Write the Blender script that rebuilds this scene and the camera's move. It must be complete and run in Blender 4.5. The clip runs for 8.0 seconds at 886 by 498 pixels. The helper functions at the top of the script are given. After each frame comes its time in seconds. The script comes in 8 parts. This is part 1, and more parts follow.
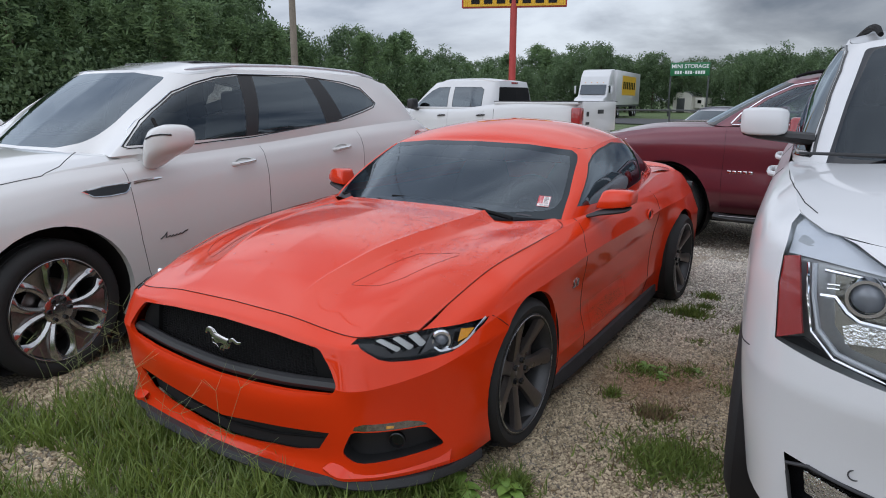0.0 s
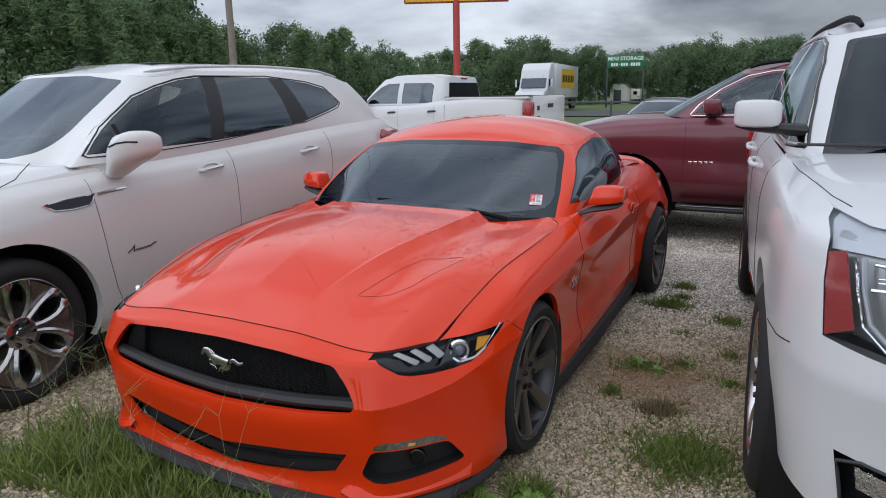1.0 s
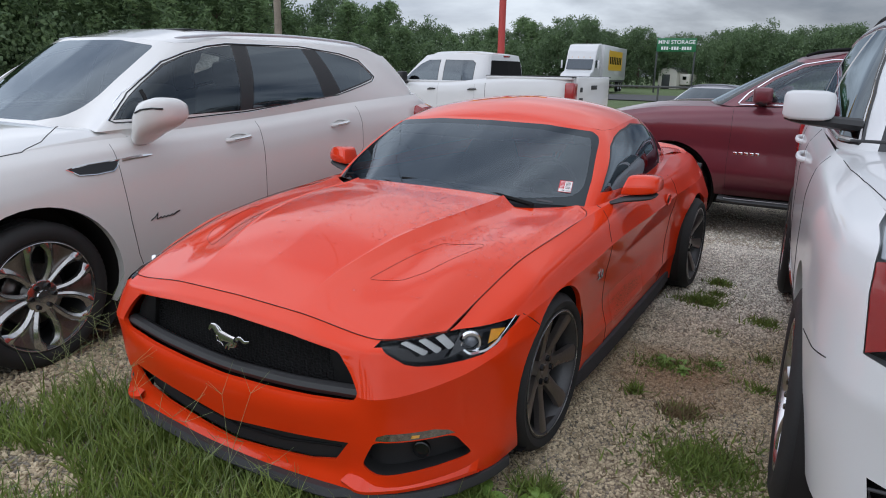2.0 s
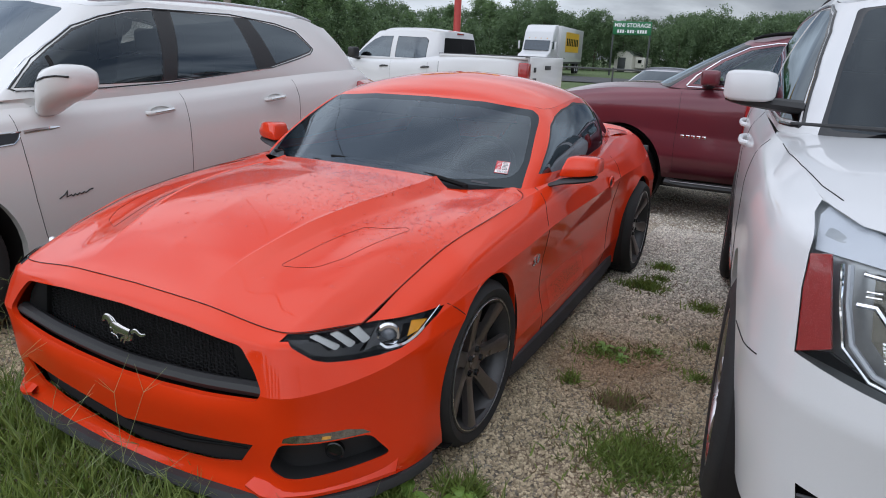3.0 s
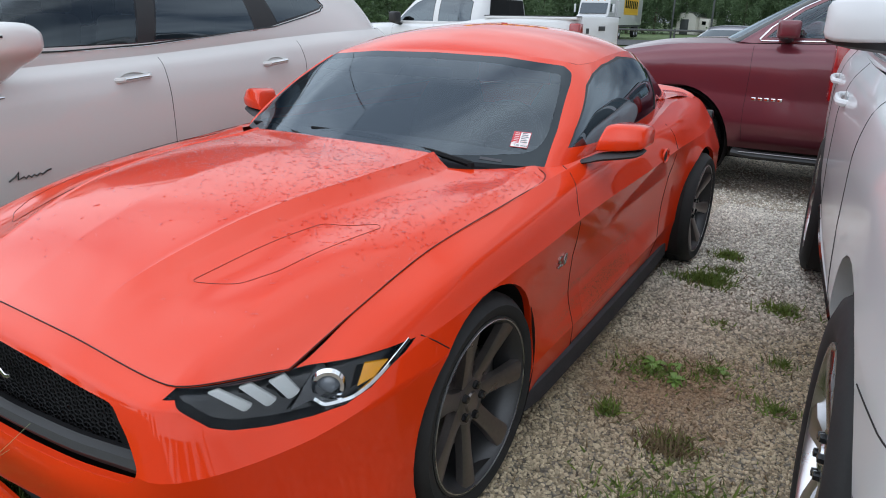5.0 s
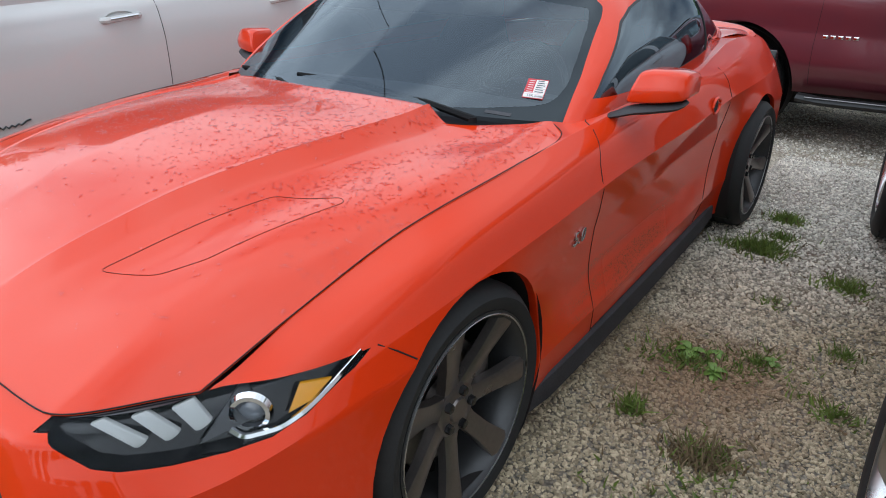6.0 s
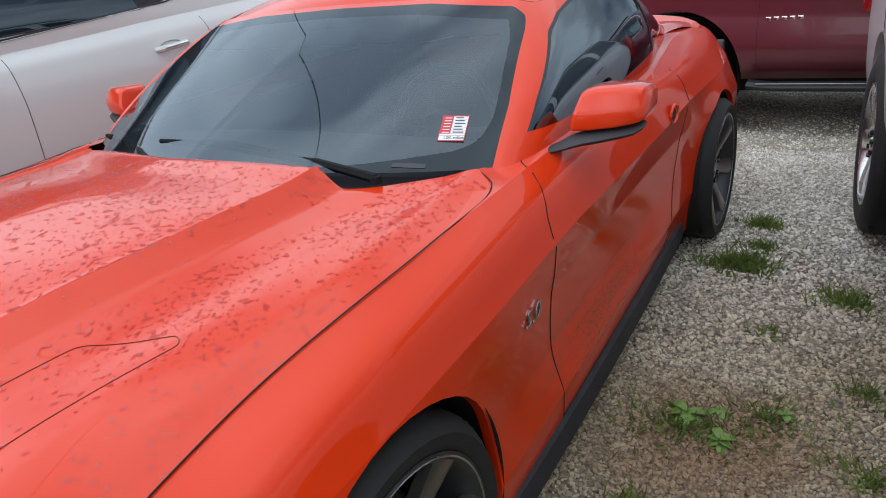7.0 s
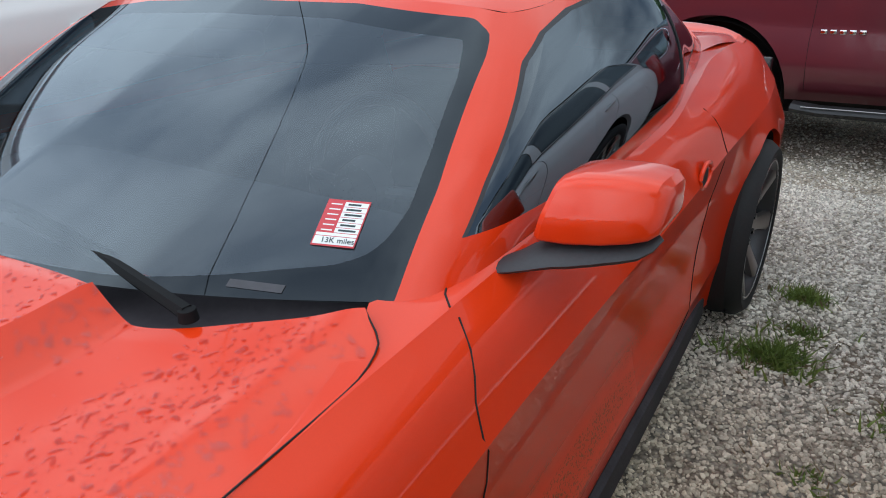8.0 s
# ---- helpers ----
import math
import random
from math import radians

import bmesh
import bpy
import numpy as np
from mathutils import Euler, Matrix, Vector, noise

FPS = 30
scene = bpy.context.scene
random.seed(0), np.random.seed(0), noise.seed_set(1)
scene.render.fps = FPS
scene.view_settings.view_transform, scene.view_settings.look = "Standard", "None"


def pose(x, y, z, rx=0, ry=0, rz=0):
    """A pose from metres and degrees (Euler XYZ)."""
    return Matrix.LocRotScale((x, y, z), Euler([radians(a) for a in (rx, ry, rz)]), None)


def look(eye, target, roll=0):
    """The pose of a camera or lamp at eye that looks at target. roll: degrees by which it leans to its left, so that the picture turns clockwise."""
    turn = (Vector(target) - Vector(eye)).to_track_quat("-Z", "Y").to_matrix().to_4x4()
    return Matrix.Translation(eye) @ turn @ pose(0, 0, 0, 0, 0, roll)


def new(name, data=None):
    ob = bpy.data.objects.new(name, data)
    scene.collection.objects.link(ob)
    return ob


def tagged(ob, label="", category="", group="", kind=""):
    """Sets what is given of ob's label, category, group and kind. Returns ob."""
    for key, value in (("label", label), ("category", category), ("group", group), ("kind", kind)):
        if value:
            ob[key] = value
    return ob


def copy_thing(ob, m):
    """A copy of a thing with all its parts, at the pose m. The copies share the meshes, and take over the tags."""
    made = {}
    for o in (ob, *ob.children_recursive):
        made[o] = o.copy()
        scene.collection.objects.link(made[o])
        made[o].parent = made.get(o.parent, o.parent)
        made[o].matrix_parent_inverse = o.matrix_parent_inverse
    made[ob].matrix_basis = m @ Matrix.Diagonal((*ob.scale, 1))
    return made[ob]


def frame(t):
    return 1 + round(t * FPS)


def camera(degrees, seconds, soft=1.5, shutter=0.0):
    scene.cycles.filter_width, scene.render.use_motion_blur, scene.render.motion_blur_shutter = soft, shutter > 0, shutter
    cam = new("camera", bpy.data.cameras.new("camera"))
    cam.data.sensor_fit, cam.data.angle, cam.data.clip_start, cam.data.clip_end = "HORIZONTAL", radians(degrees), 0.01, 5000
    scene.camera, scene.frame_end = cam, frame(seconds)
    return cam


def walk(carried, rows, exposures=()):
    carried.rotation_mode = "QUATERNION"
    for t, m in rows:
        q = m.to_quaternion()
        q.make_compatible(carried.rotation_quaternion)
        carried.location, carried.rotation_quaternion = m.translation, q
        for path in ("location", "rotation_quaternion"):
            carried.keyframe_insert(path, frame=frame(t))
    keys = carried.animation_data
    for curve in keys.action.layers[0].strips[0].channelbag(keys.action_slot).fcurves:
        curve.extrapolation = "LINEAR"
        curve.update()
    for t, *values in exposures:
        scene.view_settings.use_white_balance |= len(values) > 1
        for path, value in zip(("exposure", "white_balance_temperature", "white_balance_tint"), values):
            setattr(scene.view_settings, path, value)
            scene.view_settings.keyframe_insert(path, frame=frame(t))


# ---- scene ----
cam = camera(67.1, 8.0, soft=1.0)
PATH = [
    (0, (2.103, -1.484, 1.501), (1.044, 0.154, 1.061), 0.2),
    (0.5, (1.912, -1.507, 1.512), (0.956, 0.198, 1.09), -2.5),
    (1, (1.837, -1.517, 1.517), (0.92, 0.202, 1.064), -1.0),
    (1.2, (1.836, -1.496, 1.52), (0.904, 0.209, 1.048), -1.3),
    (2.3, (1.85, -1.315, 1.51), (0.842, 0.332, 0.989), 1.8),
    (2.5, (1.861, -1.26, 1.502), (0.914, 0.423, 0.981), 2.1),
    (3, (1.863, -1.168, 1.489), (0.98, 0.535, 0.92), 2.5),
    (3.5, (1.816, -1.035, 1.451), (0.86, 0.59, 0.785), 2.6),
    (4, (1.689, -0.862, 1.453), (0.763, 0.787, 0.802), 0.4),
    (4.5, (1.693, -0.699, 1.431), (0.728, 0.932, 0.79), -1.1),
    (4.7, (1.726, -0.606, 1.416), (0.754, 1.022, 0.781), -0.2),
    (5.8, (1.714, -0.187, 1.358), (0.626, 1.296, 0.573), 1.4),
    (6, (1.659, -0.091, 1.356), (0.571, 1.376, 0.543), 0.2),
    (6.5, (1.57, 0.082, 1.364), (0.595, 1.645, 0.586), -3.2),
    (7, (1.482, 0.383, 1.325), (0.464, 1.924, 0.557), -6.1),
    (7.5, (1.385, 0.682, 1.316), (0.299, 2.182, 0.56), -3.1),
    (8, (1.286, 1.087, 1.333), (0.246, 2.583, 0.509), -2.4),
]
walk(cam, [(t, look(eye, target, roll)) for t, eye, target, roll in PATH],
     exposures=[(0, -0.14, 6500, 10), (2.5, -0.06, 6500, 10), (4.5, 0.14, 6450, 8), (6.0, 0.22, 6350, 4), (8.0, 0.17, 6350, 4)])

# ---- world and light ----
def make_world():
    world = bpy.data.worlds.new("overcast_sky")
    scene.world = world
    world.use_nodes = True
    nt = world.node_tree
    nt.nodes.clear()
    out = nt.nodes.new("ShaderNodeOutputWorld")
    back = nt.nodes.new("ShaderNodeBackground")
    back.inputs["Strength"].default_value = 1.25
    sky = nt.nodes.new("ShaderNodeTexSky")
    sky.sky_type = "NISHITA"
    sky.sun_disc = False
    sky.sun_elevation, sky.sun_rotation = radians(48), radians(222)
    dim = nt.nodes.new("ShaderNodeVectorMath")
    dim.operation = "SCALE"
    dim.inputs["Scale"].default_value = 0.1
    coord = nt.nodes.new("ShaderNodeTexCoord")
    # flatten the directions, so that clouds stretch towards the horizon
    sep = nt.nodes.new("ShaderNodeSeparateXYZ")
    lift = nt.nodes.new("ShaderNodeMath")
    lift.operation = "ADD"
    lift.inputs[1].default_value = 0.35
    top = nt.nodes.new("ShaderNodeMath")
    top.operation = "MAXIMUM"
    top.inputs[1].default_value = 0.12
    div = nt.nodes.new("ShaderNodeVectorMath")
    div.operation = "DIVIDE"
    comb = nt.nodes.new("ShaderNodeCombineXYZ")
    n1 = nt.nodes.new("ShaderNodeTexNoise")
    n1.inputs["Scale"].default_value = 1.5
    n1.inputs["Detail"].default_value = 7
    n1.inputs["Roughness"].default_value = 0.52
    n1.inputs["Distortion"].default_value = 0.25
    ramp = nt.nodes.new("ShaderNodeValToRGB")
    ramp.color_ramp.elements[0].position, ramp.color_ramp.elements[0].color = 0.34, (0.17, 0.21, 0.285, 1)
    ramp.color_ramp.elements[1].position, ramp.color_ramp.elements[1].color = 0.62, (0.65, 0.705, 0.785, 1)
    mid = ramp.color_ramp.elements.new(0.47)
    mid.color = (0.44, 0.48, 0.56, 1)
    mix = nt.nodes.new("ShaderNodeMix")
    mix.data_type = "RGBA"
    mix.inputs["Factor"].default_value = 0.86
    link = nt.links.new
    link(coord.outputs["Generated"], sep.inputs[0])
    link(sep.outputs["Z"], lift.inputs[0])
    link(lift.outputs[0], top.inputs[0])
    for axis in "XYZ":
        link(top.outputs[0], comb.inputs[axis])
    link(coord.outputs["Generated"], div.inputs[0])
    link(comb.outputs[0], div.inputs[1])
    link(div.outputs[0], n1.inputs["Vector"])
    link(n1.outputs["Fac"], ramp.inputs["Fac"])
    link(sky.outputs[0], dim.inputs[0])
    link(dim.outputs[0], mix.inputs["A"])
    link(ramp.outputs[0], mix.inputs["B"])
    # an overcast sky is brighter overhead than at the horizon
    rise = nt.nodes.new("ShaderNodeMapRange")
    rise.inputs["From Max"].default_value = 1.0
    rise.inputs["To Min"].default_value, rise.inputs["To Max"].default_value = 1.26, 1.40
    glow = nt.nodes.new("ShaderNodeVectorMath")
    glow.operation = "SCALE"
    # and brightest where the sun stands behind the cloud
    az, el = radians(222), radians(48)
    way = Vector((math.sin(az) * math.cos(el), math.cos(az) * math.cos(el), math.sin(el)))
    near = nt.nodes.new("ShaderNodeVectorMath")
    near.operation = "DOT_PRODUCT"
    near.inputs[1].default_value = way
    halo = nt.nodes.new("ShaderNodeMapRange")
    halo.interpolation_type = "SMOOTHSTEP"
    halo.inputs["From Min"].default_value, halo.inputs["From Max"].default_value = 0.10, 1.0
    halo.inputs["To Min"].default_value, halo.inputs["To Max"].default_value = 0.86, 1.75
    # a heavier bank of cloud beyond the tail of the coupe
    az, el = radians(0), radians(18)
    bank = nt.nodes.new("ShaderNodeVectorMath")
    bank.operation = "DOT_PRODUCT"
    bank.inputs[1].default_value = (math.sin(az) * math.cos(el), math.cos(az) * math.cos(el), math.sin(el))
    fray = nt.nodes.new("ShaderNodeMath")
    fray.operation = "MULTIPLY_ADD"
    fray.inputs[1].default_value = -0.22
    grey = nt.nodes.new("ShaderNodeMapRange")
    grey.interpolation_type = "SMOOTHSTEP"
    grey.inputs["From Min"].default_value, grey.inputs["From Max"].default_value = 0.775, 0.865
    grey.inputs["To Min"].default_value, grey.inputs["To Max"].default_value = 1.0, 0.55
    gloom = nt.nodes.new("ShaderNodeMath")
    gloom.operation = "MULTIPLY"
    link(coord.outputs["Generated"], bank.inputs[0])
    link(n1.outputs["Fac"], fray.inputs[0])
    link(bank.outputs["Value"], fray.inputs[2])
    link(fray.outputs[0], grey.inputs["Value"])
    both = nt.nodes.new("ShaderNodeMath")
    both.operation = "MULTIPLY"
    link(coord.outputs["Generated"], near.inputs[0])
    link(near.outputs["Value"], halo.inputs["Value"])
    link(sep.outputs["Z"], rise.inputs["Value"])
    link(rise.outputs[0], both.inputs[0])
    link(halo.outputs[0], both.inputs[1])
    link(both.outputs[0], gloom.inputs[0])
    link(grey.outputs[0], gloom.inputs[1])
    link(gloom.outputs[0], glow.inputs["Scale"])
    link(mix.outputs["Result"], glow.inputs[0])
    link(glow.outputs[0], back.inputs["Color"])
    link(back.outputs[0], out.inputs[0])
    sun = bpy.data.lights.new("sun", "SUN")
    sun.energy, sun.angle, sun.color = 0.7, radians(176), (1.0, 0.95, 0.88)
    lamp = new("sun", sun)
    lamp.matrix_world = look(way * 60, (0, 0, 0))


make_world()


from mathutils.bvhtree import BVHTree
from mathutils.interpolate import poly_3d_calc

# ---- tools ----
def part(name, bm, material, parent, label="", smooth=35, m=None):
    """One mesh object from bm under a thing or part (or alone)."""
    me = bpy.data.meshes.new(name)
    bm.to_mesh(me)
    bm.free()
    return part_of(name, me, material, parent, label, smooth, m)


def part_of(name, me, material, parent, label="", smooth=35, m=None):
    if material is not None and not me.materials:
        me.materials.append(material)
    if smooth:
        kept = [e.index for e in me.edges if e.use_edge_sharp]
        me.shade_smooth()
        me.set_sharp_from_angle(angle=radians(smooth))
        for k in kept:
            me.edges[k].use_edge_sharp = True
    ob = new(name, me)
    if parent is not None:
        ob.parent = parent
    if m is not None:
        ob.matrix_basis = m
    if label:
        ob["label"] = label
    return ob


def thing(name, label, category, m=None, group="", kind=""):
    ob = new(name)
    ob.empty_display_size = 0.2
    if m is not None:
        ob.matrix_basis = m
    return tagged(ob, label, category, group, kind)


def pchip(xs, ys, q):
    """Shape-keeping cubic through (xs, ys) at q; ys may have columns."""
    xs, ys, q = np.asarray(xs, float), np.asarray(ys, float), np.asarray(q, float)
    if ys.ndim > 1:
        return np.stack([pchip(xs, ys[:, k], q) for k in range(ys.shape[1])], 1)
    h = np.diff(xs)
    d = np.diff(ys) / h
    s = np.zeros_like(ys)
    if len(xs) > 2:
        w1, w2 = 2 * h[1:] + h[:-1], h[1:] + 2 * h[:-1]
        same = d[:-1] * d[1:] > 0
        a, b = np.where(same, d[:-1], 1), np.where(same, d[1:], 1)
        s[1:-1] = np.where(same, (w1 + w2) / (w1 / a + w2 / b), 0)
    s[0], s[-1] = d[0], d[-1]
    i = np.clip(np.searchsorted(xs, q) - 1, 0, len(xs) - 2)
    t = (q - xs[i]) / h[i]
    return ((1 + 2 * t) * (1 - t) ** 2 * ys[i] + t * (1 - t) ** 2 * h[i] * s[i]
            + t * t * (3 - 2 * t) * ys[i + 1] + t * t * (t - 1) * h[i] * s[i + 1])


def run(points):
    """Lengths along a polyline."""
    p = np.asarray(points, float)
    return np.concatenate([[0], np.cumsum(np.linalg.norm(np.diff(p, axis=0), axis=1))])


def curve(points, n):
    """n points of a smooth curve through a few."""
    s = run(points)
    return pchip(s, np.asarray(points, float), np.linspace(0, s[-1], n))


def net(levels, nu, nv, crease=(), marks=None):
    """A dense grid (nv x nu x 3) through levels of equally many stations. crease: levels at which the surface has an edge (marks takes their rows)."""
    c = np.asarray(levels, float)
    su = np.mean([run(row) for row in c], axis=0)
    rows = np.stack([pchip(su, row, np.linspace(0, su[-1], nu)) for row in c])
    sv = np.mean([run(rows[:, k]) for k in range(0, nu, 7)], axis=0)
    cuts = [0, *crease, len(c) - 1]
    out = []
    for a, b in zip(cuts, cuts[1:]):
        m = max(2, round(nv * (sv[b] - sv[a]) / sv[-1]))
        q = np.linspace(sv[a], sv[b], m + 1)[:m + 1 if b == len(c) - 1 else m]
        seg = np.stack([pchip(sv[a:b + 1], rows[a:b + 1, k], q) for k in range(nu)], 1)
        out.append(seg)
        if marks is not None and b != len(c) - 1:
            marks.append(sum(len(q) for q in out))
    return np.concatenate(out)


def whole(grid):
    """The half grid (x from 0 outwards along its rows) and its mirror image."""
    flip = grid[:, :0:-1].copy()
    flip[..., 0] *= -1
    return np.concatenate([flip, grid], axis=1)


def sheet(grid, inner=None, bm=None):
    """A bmesh of quads over a grid; faces look away from the point inner."""
    bm = bm or bmesh.new()
    nv, nu = grid.shape[:2]
    vs = [[bm.verts.new(tuple(grid[r, k])) for k in range(nu)] for r in range(nv)]
    faces = []
    for r in range(nv - 1):
        for k in range(nu - 1):
            faces.append(bm.faces.new((vs[r][k], vs[r][k + 1], vs[r + 1][k + 1], vs[r + 1][k])))
    bm.normal_update()
    if inner is not None:
        c = Vector(inner)
        if sum((f.calc_center_median() - c).dot(f.normal) * f.calc_area() for f in faces) < 0:
            bmesh.ops.reverse_faces(bm, faces=faces)
    return bm


def coons(front, rear, left, right):
    """A patch between four curves (arrays of points): front and rear run from left to right, the sides from front to rear."""
    f, r, a, b = (np.asarray(c, float) for c in (front, rear, left, right))
    nu, nv = len(f), len(a)
    u, v = np.linspace(0, 1, nu)[None, :, None], np.linspace(0, 1, nv)[:, None, None]
    rule = (1 - v) * f[None] + v * r[None] + (1 - u) * a[:, None] + u * b[:, None]
    bil = (1 - v) * ((1 - u) * f[0] + u * f[-1]) + v * ((1 - u) * r[0] + u * r[-1])
    return rule - bil


AX = {"x": (1, 2, 0), "y": (0, 2, 1), "z": (0, 1, 2)}


def carve(bm, poly, axis, ok=None):
    """Cuts a convex outline, seen along an axis, into a bmesh. Returns the faces inside it."""
    i, j, _ = AX[axis]
    pts = [Vector(p) for p in poly]
    if sum(p.x * q.y - q.x * p.y for p, q in zip(pts, pts[1:] + pts[:1])) < 0:
        pts.reverse()
    lo = (min(p.x for p in pts), min(p.y for p in pts))
    hi = (max(p.x for p in pts), max(p.y for p in pts))
    region = []
    for f in bm.faces:
        if ok is not None and not ok(f.calc_center_median()):
            continue
        a, b = [v.co[i] for v in f.verts], [v.co[j] for v in f.verts]
        if max(a) > lo[0] and min(a) < hi[0] and max(b) > lo[1] and min(b) < hi[1]:
            region.append(f)
    for p, q in zip(pts, pts[1:] + pts[:1]):
        if not region:
            return []
        d = q - p
        n = Vector((-d.y, d.x)).normalized()
        co, no = Vector((0, 0, 0)), Vector((0, 0, 0))
        co[i], co[j], no[i], no[j] = p.x, p.y, -n.x, -n.y
        geom = set(region)
        for f in region:
            geom.update(f.edges)
            geom.update(f.verts)
        out = bmesh.ops.bisect_plane(bm, geom=list(geom), dist=1e-6, plane_co=co, plane_no=no)
        region = []
        for g in out["geom"]:
            if isinstance(g, bmesh.types.BMFace):
                c = g.calc_center_median()
                if (c[i] - p.x) * n.x + (c[j] - p.y) * n.y > 0:
                    region.append(g)
    return region


def detach(bm, faces, sink=None, lip=None):
    """Takes faces out of bm into a bmesh of their own. lip: turns the hole's edge inwards along that way."""
    fresh, made = bmesh.new(), {}
    for f in faces:
        for v in f.verts:
            if v not in made:
                made[v] = fresh.verts.new(v.co)
        try:
            fresh.faces.new([made[v] for v in f.verts])
        except ValueError:
            pass
    chosen = set(faces)
    rim = [e for f in faces for e in f.edges if len(e.link_faces) == 2 and sum(g in chosen for g in e.link_faces) == 1]
    bmesh.ops.delete(bm, geom=list(faces), context="FACES")
    rim = [e for e in rim if e.is_valid]
    if lip is not None and rim:
        out = bmesh.ops.extrude_edge_only(bm, edges=rim)
        for v in out["geom"]:
            if isinstance(v, bmesh.types.BMVert):
                v.co += lip(v.co) if callable(lip) else Vector(lip)
    if sink is not None:
        for v in fresh.verts:
            v.co += sink(v.co) if callable(sink) else Vector(sink)
    fresh.normal_update()
    return fresh


def tube(points, r, sides=6, bm=None, closed=False, flat=1.0, up=(0, 0, 1)):
    """A round (or flattened) bar along points; r may be a list."""
    bm = bm or bmesh.new()
    p = [Vector(q) for q in points]
    n = len(p)
    rs = [float(q) for q in r] if hasattr(r, "__len__") else [float(r)] * n
    rings = []
    for k in range(n):
        a, b = (p[k - 1], p[(k + 1) % n]) if closed else (p[max(k - 1, 0)], p[min(k + 1, n - 1)])
        d = (b - a).normalized()
        s = d.cross(Vector(up))
        s = s.normalized() if s.length > 1e-4 else d.orthogonal().normalized()
        t = s.cross(d).normalized()
        rings.append([bm.verts.new(p[k] + rs[k] * (math.cos(w) * s + flat * math.sin(w) * t))
                      for w in (2 * math.pi * m / sides for m in range(sides))])
    for k in range(n if closed else n - 1):
        a, b = rings[k], rings[(k + 1) % n]
        for m in range(sides):
            bm.faces.new((a[m], a[(m + 1) % sides], b[(m + 1) % sides], b[m]))
    if not closed:
        bm.faces.new(rings[0][::-1])
        bm.faces.new(rings[-1])
    bmesh.ops.recalc_face_normals(bm, faces=bm.faces)
    return bm


def lathe(profile, n, axis="x", bm=None, closed=False):
    """Turns a profile of (along the axis, radius) round the axis."""
    bm = bm or bmesh.new()
    i, j, k = AX[axis]
    rings = []
    for w in (2 * math.pi * m / n for m in range(n)):
        ring = []
        for a, r in profile:
            c = [0, 0, 0]
            c[k], c[i], c[j] = a, r * math.cos(w), r * math.sin(w)
            ring.append(bm.verts.new(c))
        rings.append(ring)
    m = len(profile)
    for a, b in zip(rings, rings[1:] + rings[:1]):
        for q in range(m if closed else m - 1):
            bm.faces.new((a[q], a[(q + 1) % m], b[(q + 1) % m], b[q]))
    bmesh.ops.remove_doubles(bm, verts=bm.verts, dist=1e-6)
    bmesh.ops.recalc_face_normals(bm, faces=bm.faces)
    return bm


def prism(poly, axis, a, b, bm=None, bevel=0.0, steps=2):
    """A slab: an outline seen along an axis, from a to b on it."""
    fresh = bmesh.new()
    i, j, k = AX[axis]
    lo, hi = [], []
    for p in poly:
        c = [0, 0, 0]
        c[i], c[j], c[k] = p[0], p[1], a
        lo.append(fresh.verts.new(c))
        c[k] = b
        hi.append(fresh.verts.new(c))
    fresh.faces.new(lo)
    fresh.faces.new(hi[::-1])
    n = len(poly)
    for m in range(n):
        fresh.faces.new((lo[m], hi[m], hi[(m + 1) % n], lo[(m + 1) % n]))
    bmesh.ops.recalc_face_normals(fresh, faces=fresh.faces)
    if bevel:
        bmesh.ops.bevel(fresh, geom=list(fresh.edges), offset=bevel, segments=steps, affect="EDGES", profile=0.5, clamp_overlap=True)
    return join(bm, fresh) if bm else fresh


def box(centre, size, bm=None, bevel=0.0, steps=2, m=None):
    fresh = bmesh.new()
    bmesh.ops.create_cube(fresh, size=1)
    for v in fresh.verts:
        v.co = Vector((v.co.x * size[0], v.co.y * size[1], v.co.z * size[2]))
    if bevel:
        bmesh.ops.bevel(fresh, geom=list(fresh.edges), offset=bevel, segments=steps, affect="EDGES", profile=0.5, clamp_overlap=True)
    for v in fresh.verts:
        v.co = (m @ v.co if m is not None else v.co) + Vector(centre)
    return join(bm, fresh) if bm else fresh


def join(bm, other):
    made = {v: bm.verts.new(v.co) for v in other.verts}
    for f in other.faces:
        try:
            bm.faces.new([made[v] for v in f.verts])
        except ValueError:
            pass
    other.free()
    bm.normal_update()
    return bm


def tree_of(*objects):
    """A search tree over the meshes of objects that share one parent, in the parent's space."""
    vs, fs = [], []
    for ob in objects:
        base = len(vs)
        m = ob.matrix_basis
        vs += [m @ v.co for v in ob.data.vertices]
        fs += [[base + i for i in p.vertices] for p in ob.data.polygons]
    from_polys = BVHTree.FromPolygons(vs, fs)
    return from_polys


def drape(tree, points, axis, side=1, off=0.0, far=3.0):
    """Lays outline points (seen along an axis) onto a surface from the given side. Returns places on it."""
    i, j, k = AX[axis]
    out = []
    for p in points:
        c, d = Vector((0, 0, 0)), Vector((0, 0, 0))
        c[i], c[j], c[k] = p[0], p[1], side * far if axis != "y" else -far
        d[k] = -side if axis != "y" else 1
        hit, no, _, _ = tree.ray_cast(c, d)
        if hit is not None:
            out.append(hit + no * (off if no.dot(d) < 0 else -off))
    return out


def dense(points, step=0.03, closed=False):
    """More points along a polyline, straight between the given ones."""
    p = [Vector(q) for q in points]
    if closed:
        p.append(p[0])
    out = []
    for a, b in zip(p, p[1:]):
        m = max(1, round((b - a).length / step))
        out += [a.lerp(b, t / m) for t in range(m)]
    if not closed:
        out.append(p[-1])
    return out


